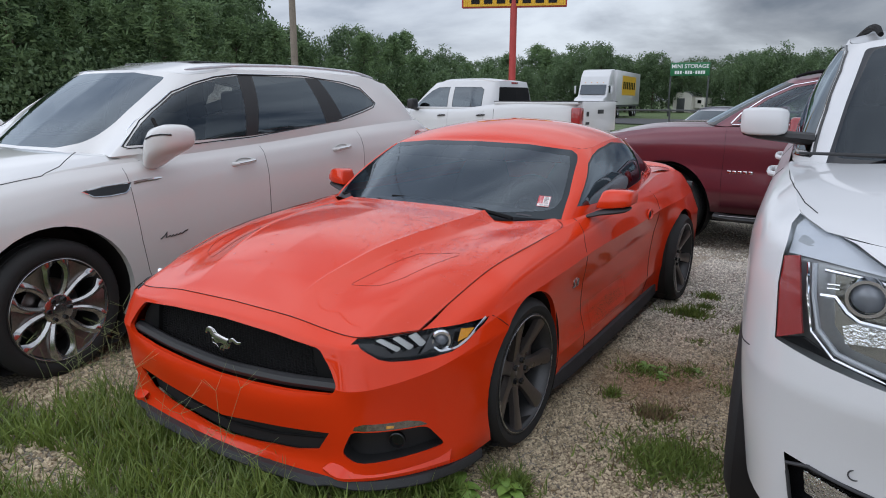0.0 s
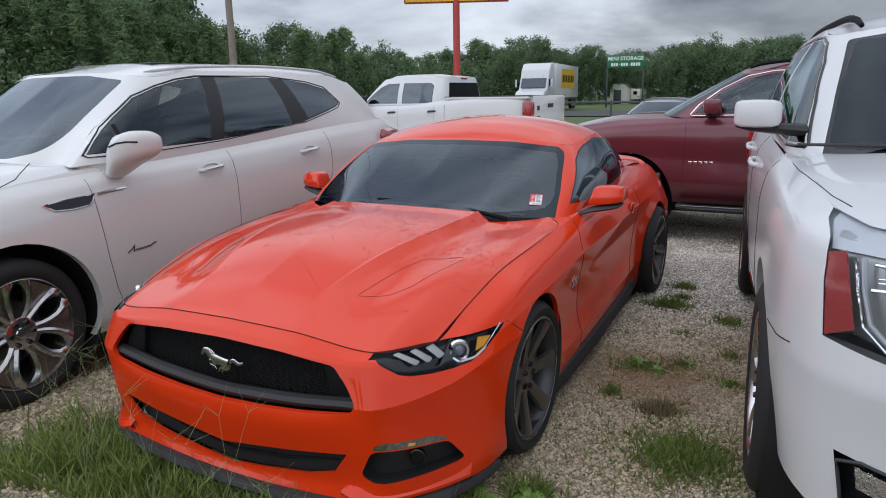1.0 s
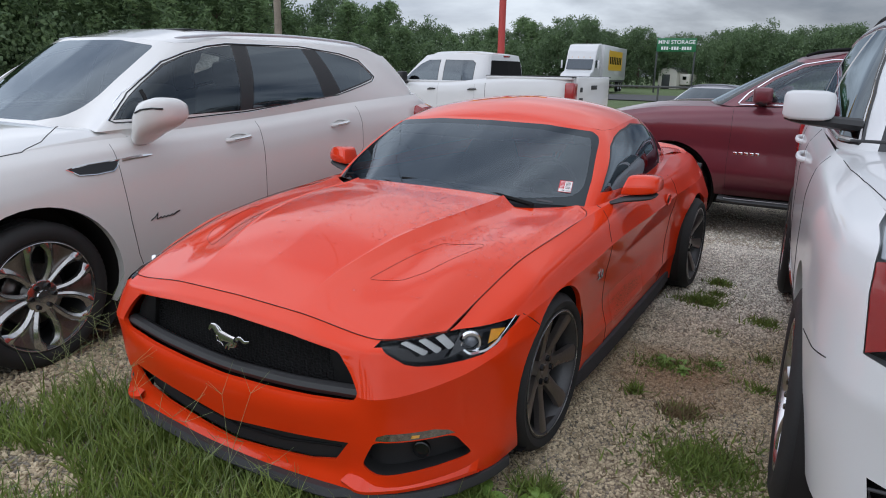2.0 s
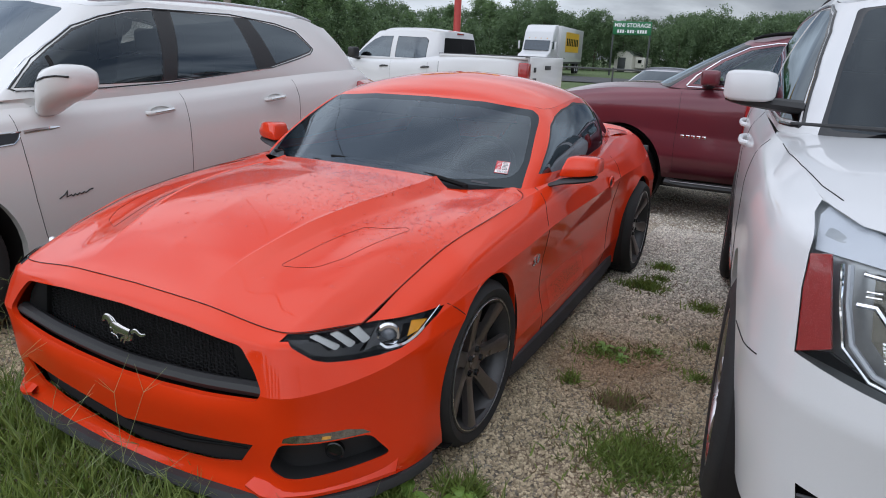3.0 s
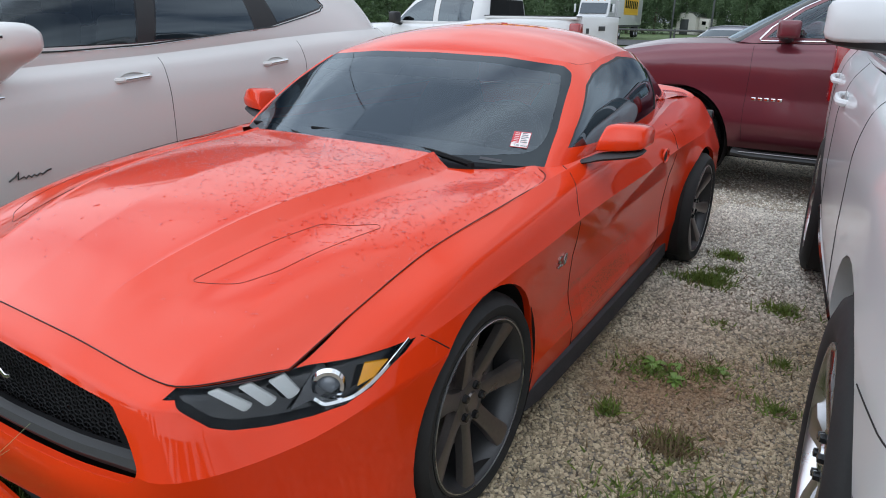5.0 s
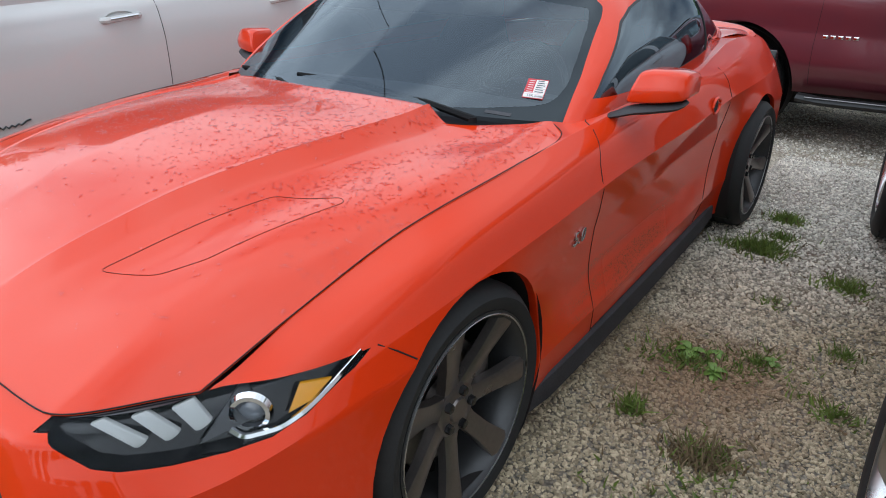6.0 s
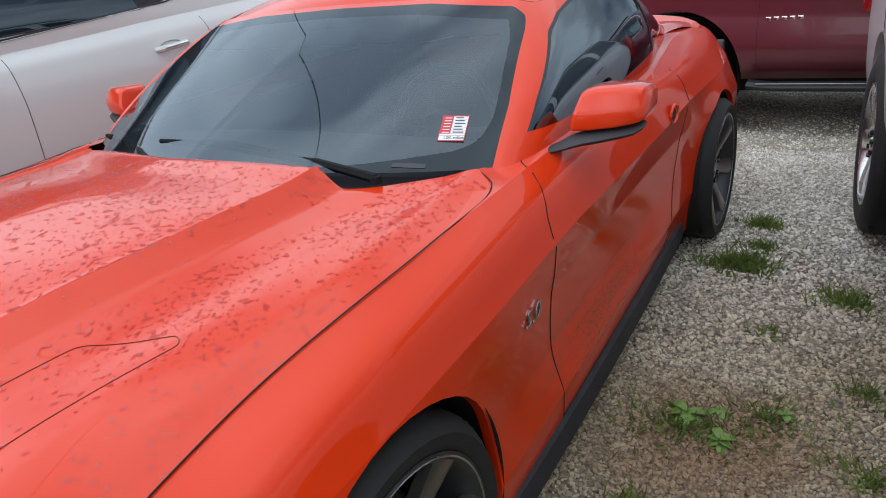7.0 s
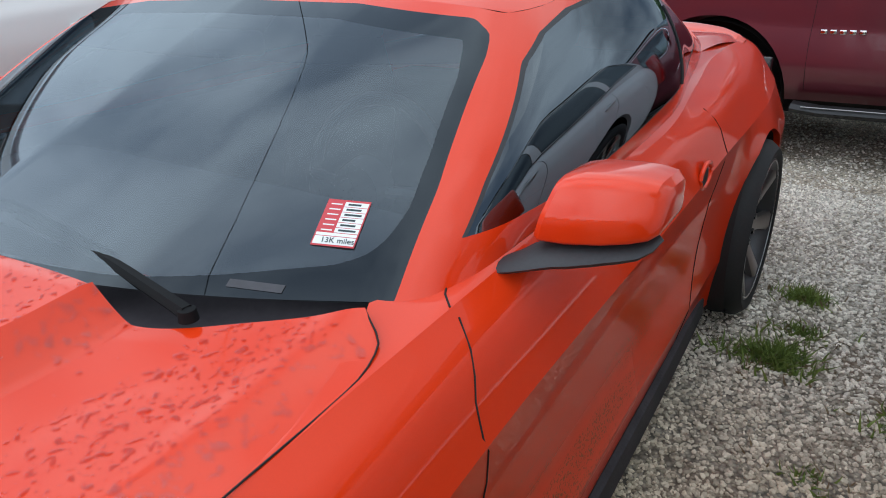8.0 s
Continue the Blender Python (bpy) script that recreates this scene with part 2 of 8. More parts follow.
def rounded(poly, r, n=4):
    """An outline with its corners rounded."""
    p = [Vector(q) for q in poly]
    out = []
    for k in range(len(p)):
        a, b, c = p[k - 1], p[k], p[(k + 1) % len(p)]
        q = min(r, 0.45 * (a - b).length, 0.45 * (c - b).length)
        s, e = b + (a - b).normalized() * q, b + (c - b).normalized() * q
        for m in range(n + 1):
            t = m / n
            out.append((1 - t) ** 2 * s + 2 * t * (1 - t) * b + t * t * e)
    return out


# ---- materials ----
def surface(name, base, rough=0.5, metal=0.0, coat=0.0, vary=0.08, scale=3.0, grain=90.0, bump=0.0, depth=0.002, spec=0.5, other=None, island=0.0):
    """A procedural surface: a base colour that varies at two scales, some relief, gloss and a clear coat."""
    mat = bpy.data.materials.new(name)
    mat.use_nodes = True
    nt = mat.node_tree
    b = nt.nodes["Principled BSDF"]
    link = nt.links.new
    coord = nt.nodes.new("ShaderNodeTexCoord")
    big, small = nt.nodes.new("ShaderNodeTexNoise"), nt.nodes.new("ShaderNodeTexNoise")
    big.inputs["Scale"].default_value, small.inputs["Scale"].default_value = scale, grain
    big.inputs["Detail"].default_value = 4
    small.inputs["Detail"].default_value = 2
    link(coord.outputs["Object"], big.inputs["Vector"])
    link(coord.outputs["Object"], small.inputs["Vector"])
    add = nt.nodes.new("ShaderNodeMath")
    add.operation = "MULTIPLY_ADD"
    add.inputs[1].default_value, add.inputs[2].default_value = 0.4, 0.0
    link(small.outputs["Fac"], add.inputs[0])
    add2 = nt.nodes.new("ShaderNodeMath")
    add2.operation = "MULTIPLY_ADD"
    add2.inputs[1].default_value = 0.6
    link(big.outputs["Fac"], add2.inputs[0])
    link(add.outputs[0], add2.inputs[2])
    ramp = nt.nodes.new("ShaderNodeMapRange")
    ramp.inputs["From Min"].default_value, ramp.inputs["From Max"].default_value = 0.32, 0.68
    link(add2.outputs[0], ramp.inputs["Value"])
    mix = nt.nodes.new("ShaderNodeMix")
    mix.data_type = "RGBA"
    dark = other or [c * (1 - vary) for c in base]
    light = [min(1, c * (1 + vary)) for c in base]
    mix.inputs["A"].default_value, mix.inputs["B"].default_value = (*dark, 1), (*light, 1)
    fac = ramp.outputs[0]
    if island:
        geo = nt.nodes.new("ShaderNodeNewGeometry")
        blend = nt.nodes.new("ShaderNodeMix")
        blend.inputs["Factor"].default_value = island
        link(fac, blend.inputs["A"])
        link(geo.outputs["Random Per Island"], blend.inputs["B"])
        fac = blend.outputs["Result"]
    link(fac, mix.inputs["Factor"])
    link(mix.outputs["Result"], b.inputs["Base Color"])
    b.inputs["Roughness"].default_value = rough
    if 0.05 < rough < 0.95:
        rr = nt.nodes.new("ShaderNodeMapRange")
        rr.inputs["To Min"].default_value, rr.inputs["To Max"].default_value = rough * 0.85, min(1, rough * 1.18)
        link(big.outputs["Fac"], rr.inputs["Value"])
        link(rr.outputs[0], b.inputs["Roughness"])
    b.inputs["Metallic"].default_value = metal
    b.inputs["Specular IOR Level"].default_value = spec
    b.inputs["Coat Weight"].default_value = coat
    b.inputs["Coat Roughness"].default_value = 0.03
    b.inputs["Coat IOR"].default_value = 1.48 if spec < .1 else 1.5
    if bump:
        bp = nt.nodes.new("ShaderNodeBump")
        bp.inputs["Strength"].default_value, bp.inputs["Distance"].default_value = bump, depth
        link(small.outputs["Fac"], bp.inputs["Height"])
        link(bp.outputs[0], b.inputs["Normal"])
    return mat


def pane(name, tint, gloss=0.02, ior=1.5):
    """Window glass: a tint for what is behind it, and mirror gloss that grows at a slant."""
    mat = bpy.data.materials.new(name)
    mat.use_nodes = True
    nt = mat.node_tree
    nt.nodes.clear()
    out = nt.nodes.new("ShaderNodeOutputMaterial")
    clear, shine, mix, fr = (nt.nodes.new("ShaderNode" + k) for k in ("BsdfTransparent", "BsdfGlossy", "MixShader", "Fresnel"))
    clear.inputs["Color"].default_value = (*tint, 1)
    shine.inputs["Roughness"].default_value = gloss
    shine.inputs["Color"].default_value = (0.81, 0.915, 1.0, 1)
    fr.inputs["IOR"].default_value = ior
    nt.links.new(fr.outputs[0], mix.inputs[0])
    nt.links.new(clear.outputs[0], mix.inputs[1])
    nt.links.new(shine.outputs[0], mix.inputs[2])
    nt.links.new(mix.outputs[0], out.inputs[0])
    return mat


def leafy(mat, share):
    """Lets some light through thin leaves."""
    nt = mat.node_tree
    b = nt.nodes["Principled BSDF"]
    thin, mix = nt.nodes.new("ShaderNodeBsdfTranslucent"), nt.nodes.new("ShaderNodeMixShader")
    nt.links.new(b.inputs["Base Color"].links[0].from_socket, thin.inputs["Color"])
    mix.inputs[0].default_value = share
    nt.links.new(b.outputs[0], mix.inputs[1])
    nt.links.new(thin.outputs[0], mix.inputs[2])
    nt.links.new(mix.outputs[0], nt.nodes["Material Output"].inputs["Surface"])
    return mat


M = {}
M["red"] = surface("orange_red_paint", (0.71, 0.039, 0.0055), 0.35, coat=1.0, spec=0.05, vary=0.04, scale=1.2, grain=500)
M["white"] = surface("white_paint", (0.64, 0.64, 0.645), 0.4, coat=0.7, spec=0.2, vary=0.02, scale=1.0, grain=400)
M["pearl"] = surface("pearl_white_paint", (0.655, 0.64, 0.62), 0.3, coat=1.0, vary=0.03, scale=0.8, grain=400)
M["maroon"] = surface("maroon_paint", (0.145, 0.024, 0.036), 0.3, coat=0.7, vary=0.08, scale=1.0, grain=500, metal=0.25)
M["silver_paint"] = surface("silver_grey_paint", (0.34, 0.34, 0.37), 0.3, coat=1.0, vary=0.05)
M["black"] = surface("black_plastic", (0.018, 0.018, 0.019), 0.5, vary=0.15, grain=200, bump=0.1)
M["mesh_black"] = surface("black_grille_mesh", (0.005, 0.005, 0.0055), 0.7, vary=0.15, spec=0.2)
M["gloss_black"] = surface("gloss_black_plastic", (0.012, 0.012, 0.013), 0.12, vary=0.1)
M["seam"] = surface("dark_gap", (0.008, 0.006, 0.006), 0.8, vary=0.1)
M["grey_plastic"] = surface("weathered_grey_plastic", (0.034, 0.034, 0.037), 0.6, vary=0.2, scale=6, grain=150, bump=0.15)
M["rubber"] = surface("tyre_rubber", (0.014, 0.0135, 0.0135), 0.75, vary=0.25, scale=14, grain=120, bump=0.15)
M["chrome"] = surface("chrome", (0.85, 0.85, 0.86), 0.08, metal=1.0, vary=0.03)
M["alloy"] = surface("polished_alloy", (0.58, 0.58, 0.59), 0.27, metal=1.0, vary=0.06)
M["wheel_silver"] = surface("silver_machined_wheel", (0.50, 0.495, 0.49), 0.17, metal=0.95, vary=0.08, scale=8)
M["bronze"] = surface("dark_bronze_alloy", (0.20, 0.175, 0.165), 0.28, metal=0.8, vary=0.12)
M["dark_alloy"] = surface("dark_alloy_pocket", (0.06, 0.06, 0.062), 0.4, metal=0.6, vary=0.1)
M["steel"] = surface("brake_steel", (0.3, 0.29, 0.28), 0.35, metal=1.0, vary=0.2, scale=20)
M["glass"] = pane("window_glass", (0.62, 0.67, 0.68), ior=1.8)
M["tint"] = pane("tinted_glass", (0.09, 0.095, 0.095), ior=2.0)
M["side_tint"] = pane("coupe_side_glass", (0.08, 0.08, 0.082), ior=2.4)
M["lens"] = pane("clear_lens", (0.93, 0.94, 0.95), ior=1.2)
M["amber"] = surface("amber_lens", (0.85, 0.36, 0.008), 0.25, coat=0.3, vary=0.1, grain=120, bump=0.2)
M["red_lens"] = surface("red_lens", (0.30, 0.01, 0.012), 0.12, coat=1.0, vary=0.1)
M["lamp_white"] = surface("white_lamp_bar", (0.46, 0.46, 0.44), 0.3, coat=0.5, vary=0.05)
M["cloth"] = surface("dark_grey_upholstery", (0.045, 0.045, 0.05), 0.85, vary=0.2, grain=300, bump=0.3)
M["tan"] = surface("light_upholstery", (0.30, 0.28, 0.25), 0.7, vary=0.1, grain=200, bump=0.2)


# ---- ground and distance ----
def ground_z(x, y):
    """The lot falls a little away from the red car."""
    return -0.055 * min(1, max(0, (-x - 0.9) / 0.8)) - 0.1 * min(1, max(0, (y - 4.6) / 1.6))


PATCHES = [  # grass in the gravel: x, y, half sizes, blades, height
    (1.52, 1.20, .27, .25, 2400, .065), (1.15, 2.10, .20, .14, 420, .05), (1.36, 2.22, .17, .13, 240, .05), (1.10, 1.70, .06, .05, 110, .08), (1.33, 1.60, .07, .05, 90, .06),
    (1.52, 3.08, .13, .10, 200, .075), (1.10, 3.29, .15, .09, 700, .085), (1.14, 3.80, .09, .06, 380, .08), (1.16, 3.52, .12, .08, 160, .06), (1.63, 2.05, .12, .08, 110, .06),
    (1.60, 2.45, .08, .08, 100, .065), (1.38, 1.62, .16, .14, 120, .05), (1.05, .66, .12, .07, 300, .12), (.86, .48, .10, .06, 240, .12), (1.30, 2.75, .10, .08, 60, .05)]


def grass_cover(x, y):
    """How thickly grass stands in the strip before the red car, from 0 to 1."""
    n = noise.noise((x * 2.2, y * 2.2, 3)) * .12 + noise.noise((x * 7, y * 7, 5)) * .05
    edge = min(.34 + n - y, .86 + .35 * (0.1 - y) * (y < .1) + n - x, (x + 3.0) * .3, (y + 2.2) * .4 + n, max(x + 1.24, -.05 - y) + n)
    if ((x + .64) / .26) ** 2 + ((y + .30) / .13) ** 2 < 1 + 3 * n:
        return .06
    return max(0.0, min(1.0, .35 + edge * 5))


def make_ground():
    def axis(lo, hi):
        near = np.arange(lo, hi + 0.01, 0.12)
        far = [0.5 * 1.35 ** k for k in range(24)]
        return np.concatenate([[lo - f for f in reversed(far)], near, [hi + f for f in far]])
    xs, ys = axis(-4, 5), axis(-4, 8)
    grid = np.zeros((len(ys), len(xs), 3))
    for r, y in enumerate(ys):
        for k, x in enumerate(xs):
            z = ground_z(x, y)
            if -4 < x < 5 and -4 < y < 8:
                z += 0.010 * noise.noise((x * 0.9, y * 0.9, 0)) - .004
            grid[r, k] = x, y, z
    bm = sheet(grid, (0, 0, -50))
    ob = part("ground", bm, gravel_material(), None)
    tagged(ob, "pale crushed gravel lot with dirt and grass beyond", "ground", kind="structure")
    return ob


def stain(nt):
    """Reddish earth worked up between the stones round one bed of weeds. Gives its share from 0 to 1."""
    link = nt.links.new
    coord = nt.nodes.new("ShaderNodeTexCoord")
    dist = nt.nodes.new("ShaderNodeVectorMath")
    dist.operation = "DISTANCE"
    dist.inputs[1].default_value = (1.22, 2.0, 0)
    wave = nt.nodes.new("ShaderNodeTexNoise")
    wave.inputs["Scale"].default_value, wave.inputs["Detail"].default_value = 5, 5
    add = nt.nodes.new("ShaderNodeMath")
    add.operation = "MULTIPLY_ADD"
    add.inputs[1].default_value = .5
    out = nt.nodes.new("ShaderNodeMapRange")
    out.inputs["From Min"].default_value, out.inputs["From Max"].default_value = .72, .38
    out.inputs["To Max"].default_value = .8
    link(coord.outputs["Object"], dist.inputs[0])
    link(coord.outputs["Object"], wave.inputs["Vector"])
    link(wave.outputs["Fac"], add.inputs[0])
    link(dist.outputs["Value"], add.inputs[2])
    link(add.outputs[0], out.inputs["Value"])
    return out.outputs[0]


def gravel_material():
    mat = surface("gravel", (0.50, 0.44, 0.35), 0.9, vary=0.22, scale=1.1, grain=30, other=(0.32, 0.27, 0.205))
    nt = mat.node_tree
    b = nt.nodes["Principled BSDF"]
    link = nt.links.new
    coord = nt.nodes.new("ShaderNodeTexCoord")
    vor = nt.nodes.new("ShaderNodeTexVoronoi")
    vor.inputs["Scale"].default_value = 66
    # colour darkens between the stones: shade and soil of the gaps painted in
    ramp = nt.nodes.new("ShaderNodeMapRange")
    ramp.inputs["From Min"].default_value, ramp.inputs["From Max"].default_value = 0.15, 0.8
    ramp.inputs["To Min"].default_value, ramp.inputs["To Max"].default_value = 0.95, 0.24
    bump = nt.nodes.new("ShaderNodeBump")
    bump.inputs["Strength"].default_value, bump.inputs["Distance"].default_value = 0.9, 0.012
    bump.invert = True
    old = b.inputs["Base Color"].links[0].from_socket
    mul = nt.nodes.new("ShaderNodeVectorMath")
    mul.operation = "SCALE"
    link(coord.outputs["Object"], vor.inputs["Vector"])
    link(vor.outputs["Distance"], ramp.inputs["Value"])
    link(vor.outputs["Distance"], bump.inputs["Height"])
    # the ground colour is scaled up towards the far end of the row
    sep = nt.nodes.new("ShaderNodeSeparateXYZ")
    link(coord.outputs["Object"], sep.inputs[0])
    far_gain = nt.nodes.new("ShaderNodeMapRange")
    far_gain.inputs["From Min"].default_value, far_gain.inputs["From Max"].default_value = 3.4, 5.6
    far_gain.inputs["To Min"].default_value, far_gain.inputs["To Max"].default_value = 0.9, 2.05
    link(sep.outputs["Y"], far_gain.inputs["Value"])
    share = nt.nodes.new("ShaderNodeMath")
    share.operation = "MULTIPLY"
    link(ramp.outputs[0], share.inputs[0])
    link(far_gain.outputs[0], share.inputs[1])
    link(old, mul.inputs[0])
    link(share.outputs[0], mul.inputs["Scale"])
    # reddish soil showing through in places
    soil = nt.nodes.new("ShaderNodeTexNoise")
    soil.inputs["Scale"].default_value, soil.inputs["Detail"].default_value = 1.6, 6
    sr = nt.nodes.new("ShaderNodeMapRange")
    sr.inputs["From Min"].default_value, sr.inputs["From Max"].default_value = 0.52, 0.68
    sr.inputs["To Max"].default_value = 0.75
    link(coord.outputs["Object"], soil.inputs["Vector"])
    link(soil.outputs["Fac"], sr.inputs["Value"])
    dirt = nt.nodes.new("ShaderNodeMix")
    dirt.data_type = "RGBA"
    dirt.inputs["B"].default_value = (0.20, 0.125, 0.075, 1)
    both = nt.nodes.new("ShaderNodeMath")
    both.operation = "MAXIMUM"
    link(sr.outputs[0], both.inputs[0])
    link(stain(nt), both.inputs[1])
    link(both.outputs[0], dirt.inputs["Factor"])
    link(mul.outputs[0], dirt.inputs["A"])
    # mown grass beyond the lot
    wob = nt.nodes.new("ShaderNodeTexNoise")
    wob.inputs["Scale"].default_value = 0.15
    link(coord.outputs["Object"], wob.inputs["Vector"])
    far = nt.nodes.new("ShaderNodeMath")
    far.operation = "MULTIPLY_ADD"
    far.inputs[1].default_value = 8.0
    link(wob.outputs["Fac"], far.inputs[0])
    link(sep.outputs["Y"], far.inputs[2])
    step = nt.nodes.new("ShaderNodeMapRange")
    step.inputs["From Min"].default_value, step.inputs["From Max"].default_value = 32, 35
    link(far.outputs[0], step.inputs["Value"])
    green = nt.nodes.new("ShaderNodeMix")
    green.data_type = "RGBA"
    green.inputs["B"].default_value = (0.09, 0.13, 0.045, 1)
    link(step.outputs[0], green.inputs["Factor"])
    link(dirt.outputs["Result"], green.inputs["A"])
    link(green.outputs["Result"], b.inputs["Base Color"])
    link(bump.outputs[0], b.inputs["Normal"])
    return mat


def scatter_mesh(name, base_v, base_f, places, mat, label, category):
    """Many small pieces as one mesh. places: rows of 3x3 matrix and place."""
    bv, bf = np.asarray(base_v, float), np.asarray(base_f, int)
    n, k = len(places), len(bv)
    mats = np.array([p[0] for p in places])
    offs = np.array([p[1] for p in places])
    vs = (np.einsum("nij,kj->nki", mats, bv) + offs[:, None]).reshape(-1, 3)
    fs = (bf[None] + (np.arange(n) * k)[:, None, None]).reshape(-1, bf.shape[1])
    me = bpy.data.meshes.new(name)
    me.from_pydata(vs.tolist(), [], fs.tolist())
    me.update()
    ob = part_of(name, me, mat, None, smooth=0)
    return tagged(ob, label, category, kind="stuff")


def rot(a, b, c):
    return np.array(Euler((a, b, c)).to_matrix())


def tone_stones(mat):
    """Tints the stones of the stained bed."""
    nt = mat.node_tree
    b = nt.nodes["Principled BSDF"]
    mix = nt.nodes.new("ShaderNodeMix")
    mix.data_type = "RGBA"
    half = nt.nodes.new("ShaderNodeMath")
    half.operation = "MULTIPLY"
    half.inputs[1].default_value = .85
    nt.links.new(stain(nt), half.inputs[0])
    nt.links.new(half.outputs[0], mix.inputs["Factor"])
    nt.links.new(b.inputs["Base Color"].links[0].from_socket, mix.inputs["A"])
    mix.inputs["B"].default_value = (0.27, 0.155, 0.08, 1)
    # stones further along the row are multiplied paler and bluer
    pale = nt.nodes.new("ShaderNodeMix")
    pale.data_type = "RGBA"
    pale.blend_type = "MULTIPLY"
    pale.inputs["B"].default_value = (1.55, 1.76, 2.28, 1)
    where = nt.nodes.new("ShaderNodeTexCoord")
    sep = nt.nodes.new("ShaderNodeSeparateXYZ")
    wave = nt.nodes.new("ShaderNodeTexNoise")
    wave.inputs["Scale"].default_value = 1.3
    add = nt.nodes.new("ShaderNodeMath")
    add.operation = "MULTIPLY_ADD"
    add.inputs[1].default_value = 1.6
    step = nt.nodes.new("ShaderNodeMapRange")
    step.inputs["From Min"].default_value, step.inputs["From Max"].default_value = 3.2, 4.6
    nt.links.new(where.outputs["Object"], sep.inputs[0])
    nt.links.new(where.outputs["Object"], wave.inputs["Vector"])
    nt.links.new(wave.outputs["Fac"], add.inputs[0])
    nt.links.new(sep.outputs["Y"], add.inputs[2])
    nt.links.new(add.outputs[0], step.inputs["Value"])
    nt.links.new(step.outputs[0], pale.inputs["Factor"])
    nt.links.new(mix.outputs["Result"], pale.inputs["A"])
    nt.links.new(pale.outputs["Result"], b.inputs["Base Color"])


def make_gravel():
    rng = np.random.default_rng(4)
    bm = bmesh.new()
    bmesh.ops.create_icosphere(bm, subdivisions=1, radius=1)
    v0 = np.array([v.co[:] for v in bm.verts])
    f0 = [[v.index for v in f.verts] for f in bm.faces]
    bm.free()
    v0 = v0 * (0.82 + 0.36 * rng.random((len(v0), 1)))
    places = []
    for x0, x1, y0, y1, n, s in ((.84, 1.85, .45, 2.6, 30000, .0060), (.82, 1.8, 2.6, 5.4, 20000, .0070), (.2, 3.4, 5.4, 9.5, 14000, .0085), (-1.75, -.95, .0, 1.0, 2600, .0105), (-.95, -.35, -.5, -.1, 900, .010), (-1.2, .9, -.4, .4, 1200, .010)):
        for _ in range(n):
            x, y = x0 + rng.random() * (x1 - x0), y0 + rng.random() * (y1 - y0)
            g = s * (0.55 + 0.9 * rng.random() ** 1.5)
            d = np.diag([g * (0.8 + .7 * rng.random()), g * (0.7 + .4 * rng.random()), g * (.45 + .4 * rng.random())])
            z = ground_z(x, y) + 0.010 * noise.noise((x * 0.9, y * 0.9, 0)) - .004 + g * .25
            places.append((rot(rng.random() * .7, rng.random() * .7, rng.random() * 6.3) @ d, (x, y, z)))
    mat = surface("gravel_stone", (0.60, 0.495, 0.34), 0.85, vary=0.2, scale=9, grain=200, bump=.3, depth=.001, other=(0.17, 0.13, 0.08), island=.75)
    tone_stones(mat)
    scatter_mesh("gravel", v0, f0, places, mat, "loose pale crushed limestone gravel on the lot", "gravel")


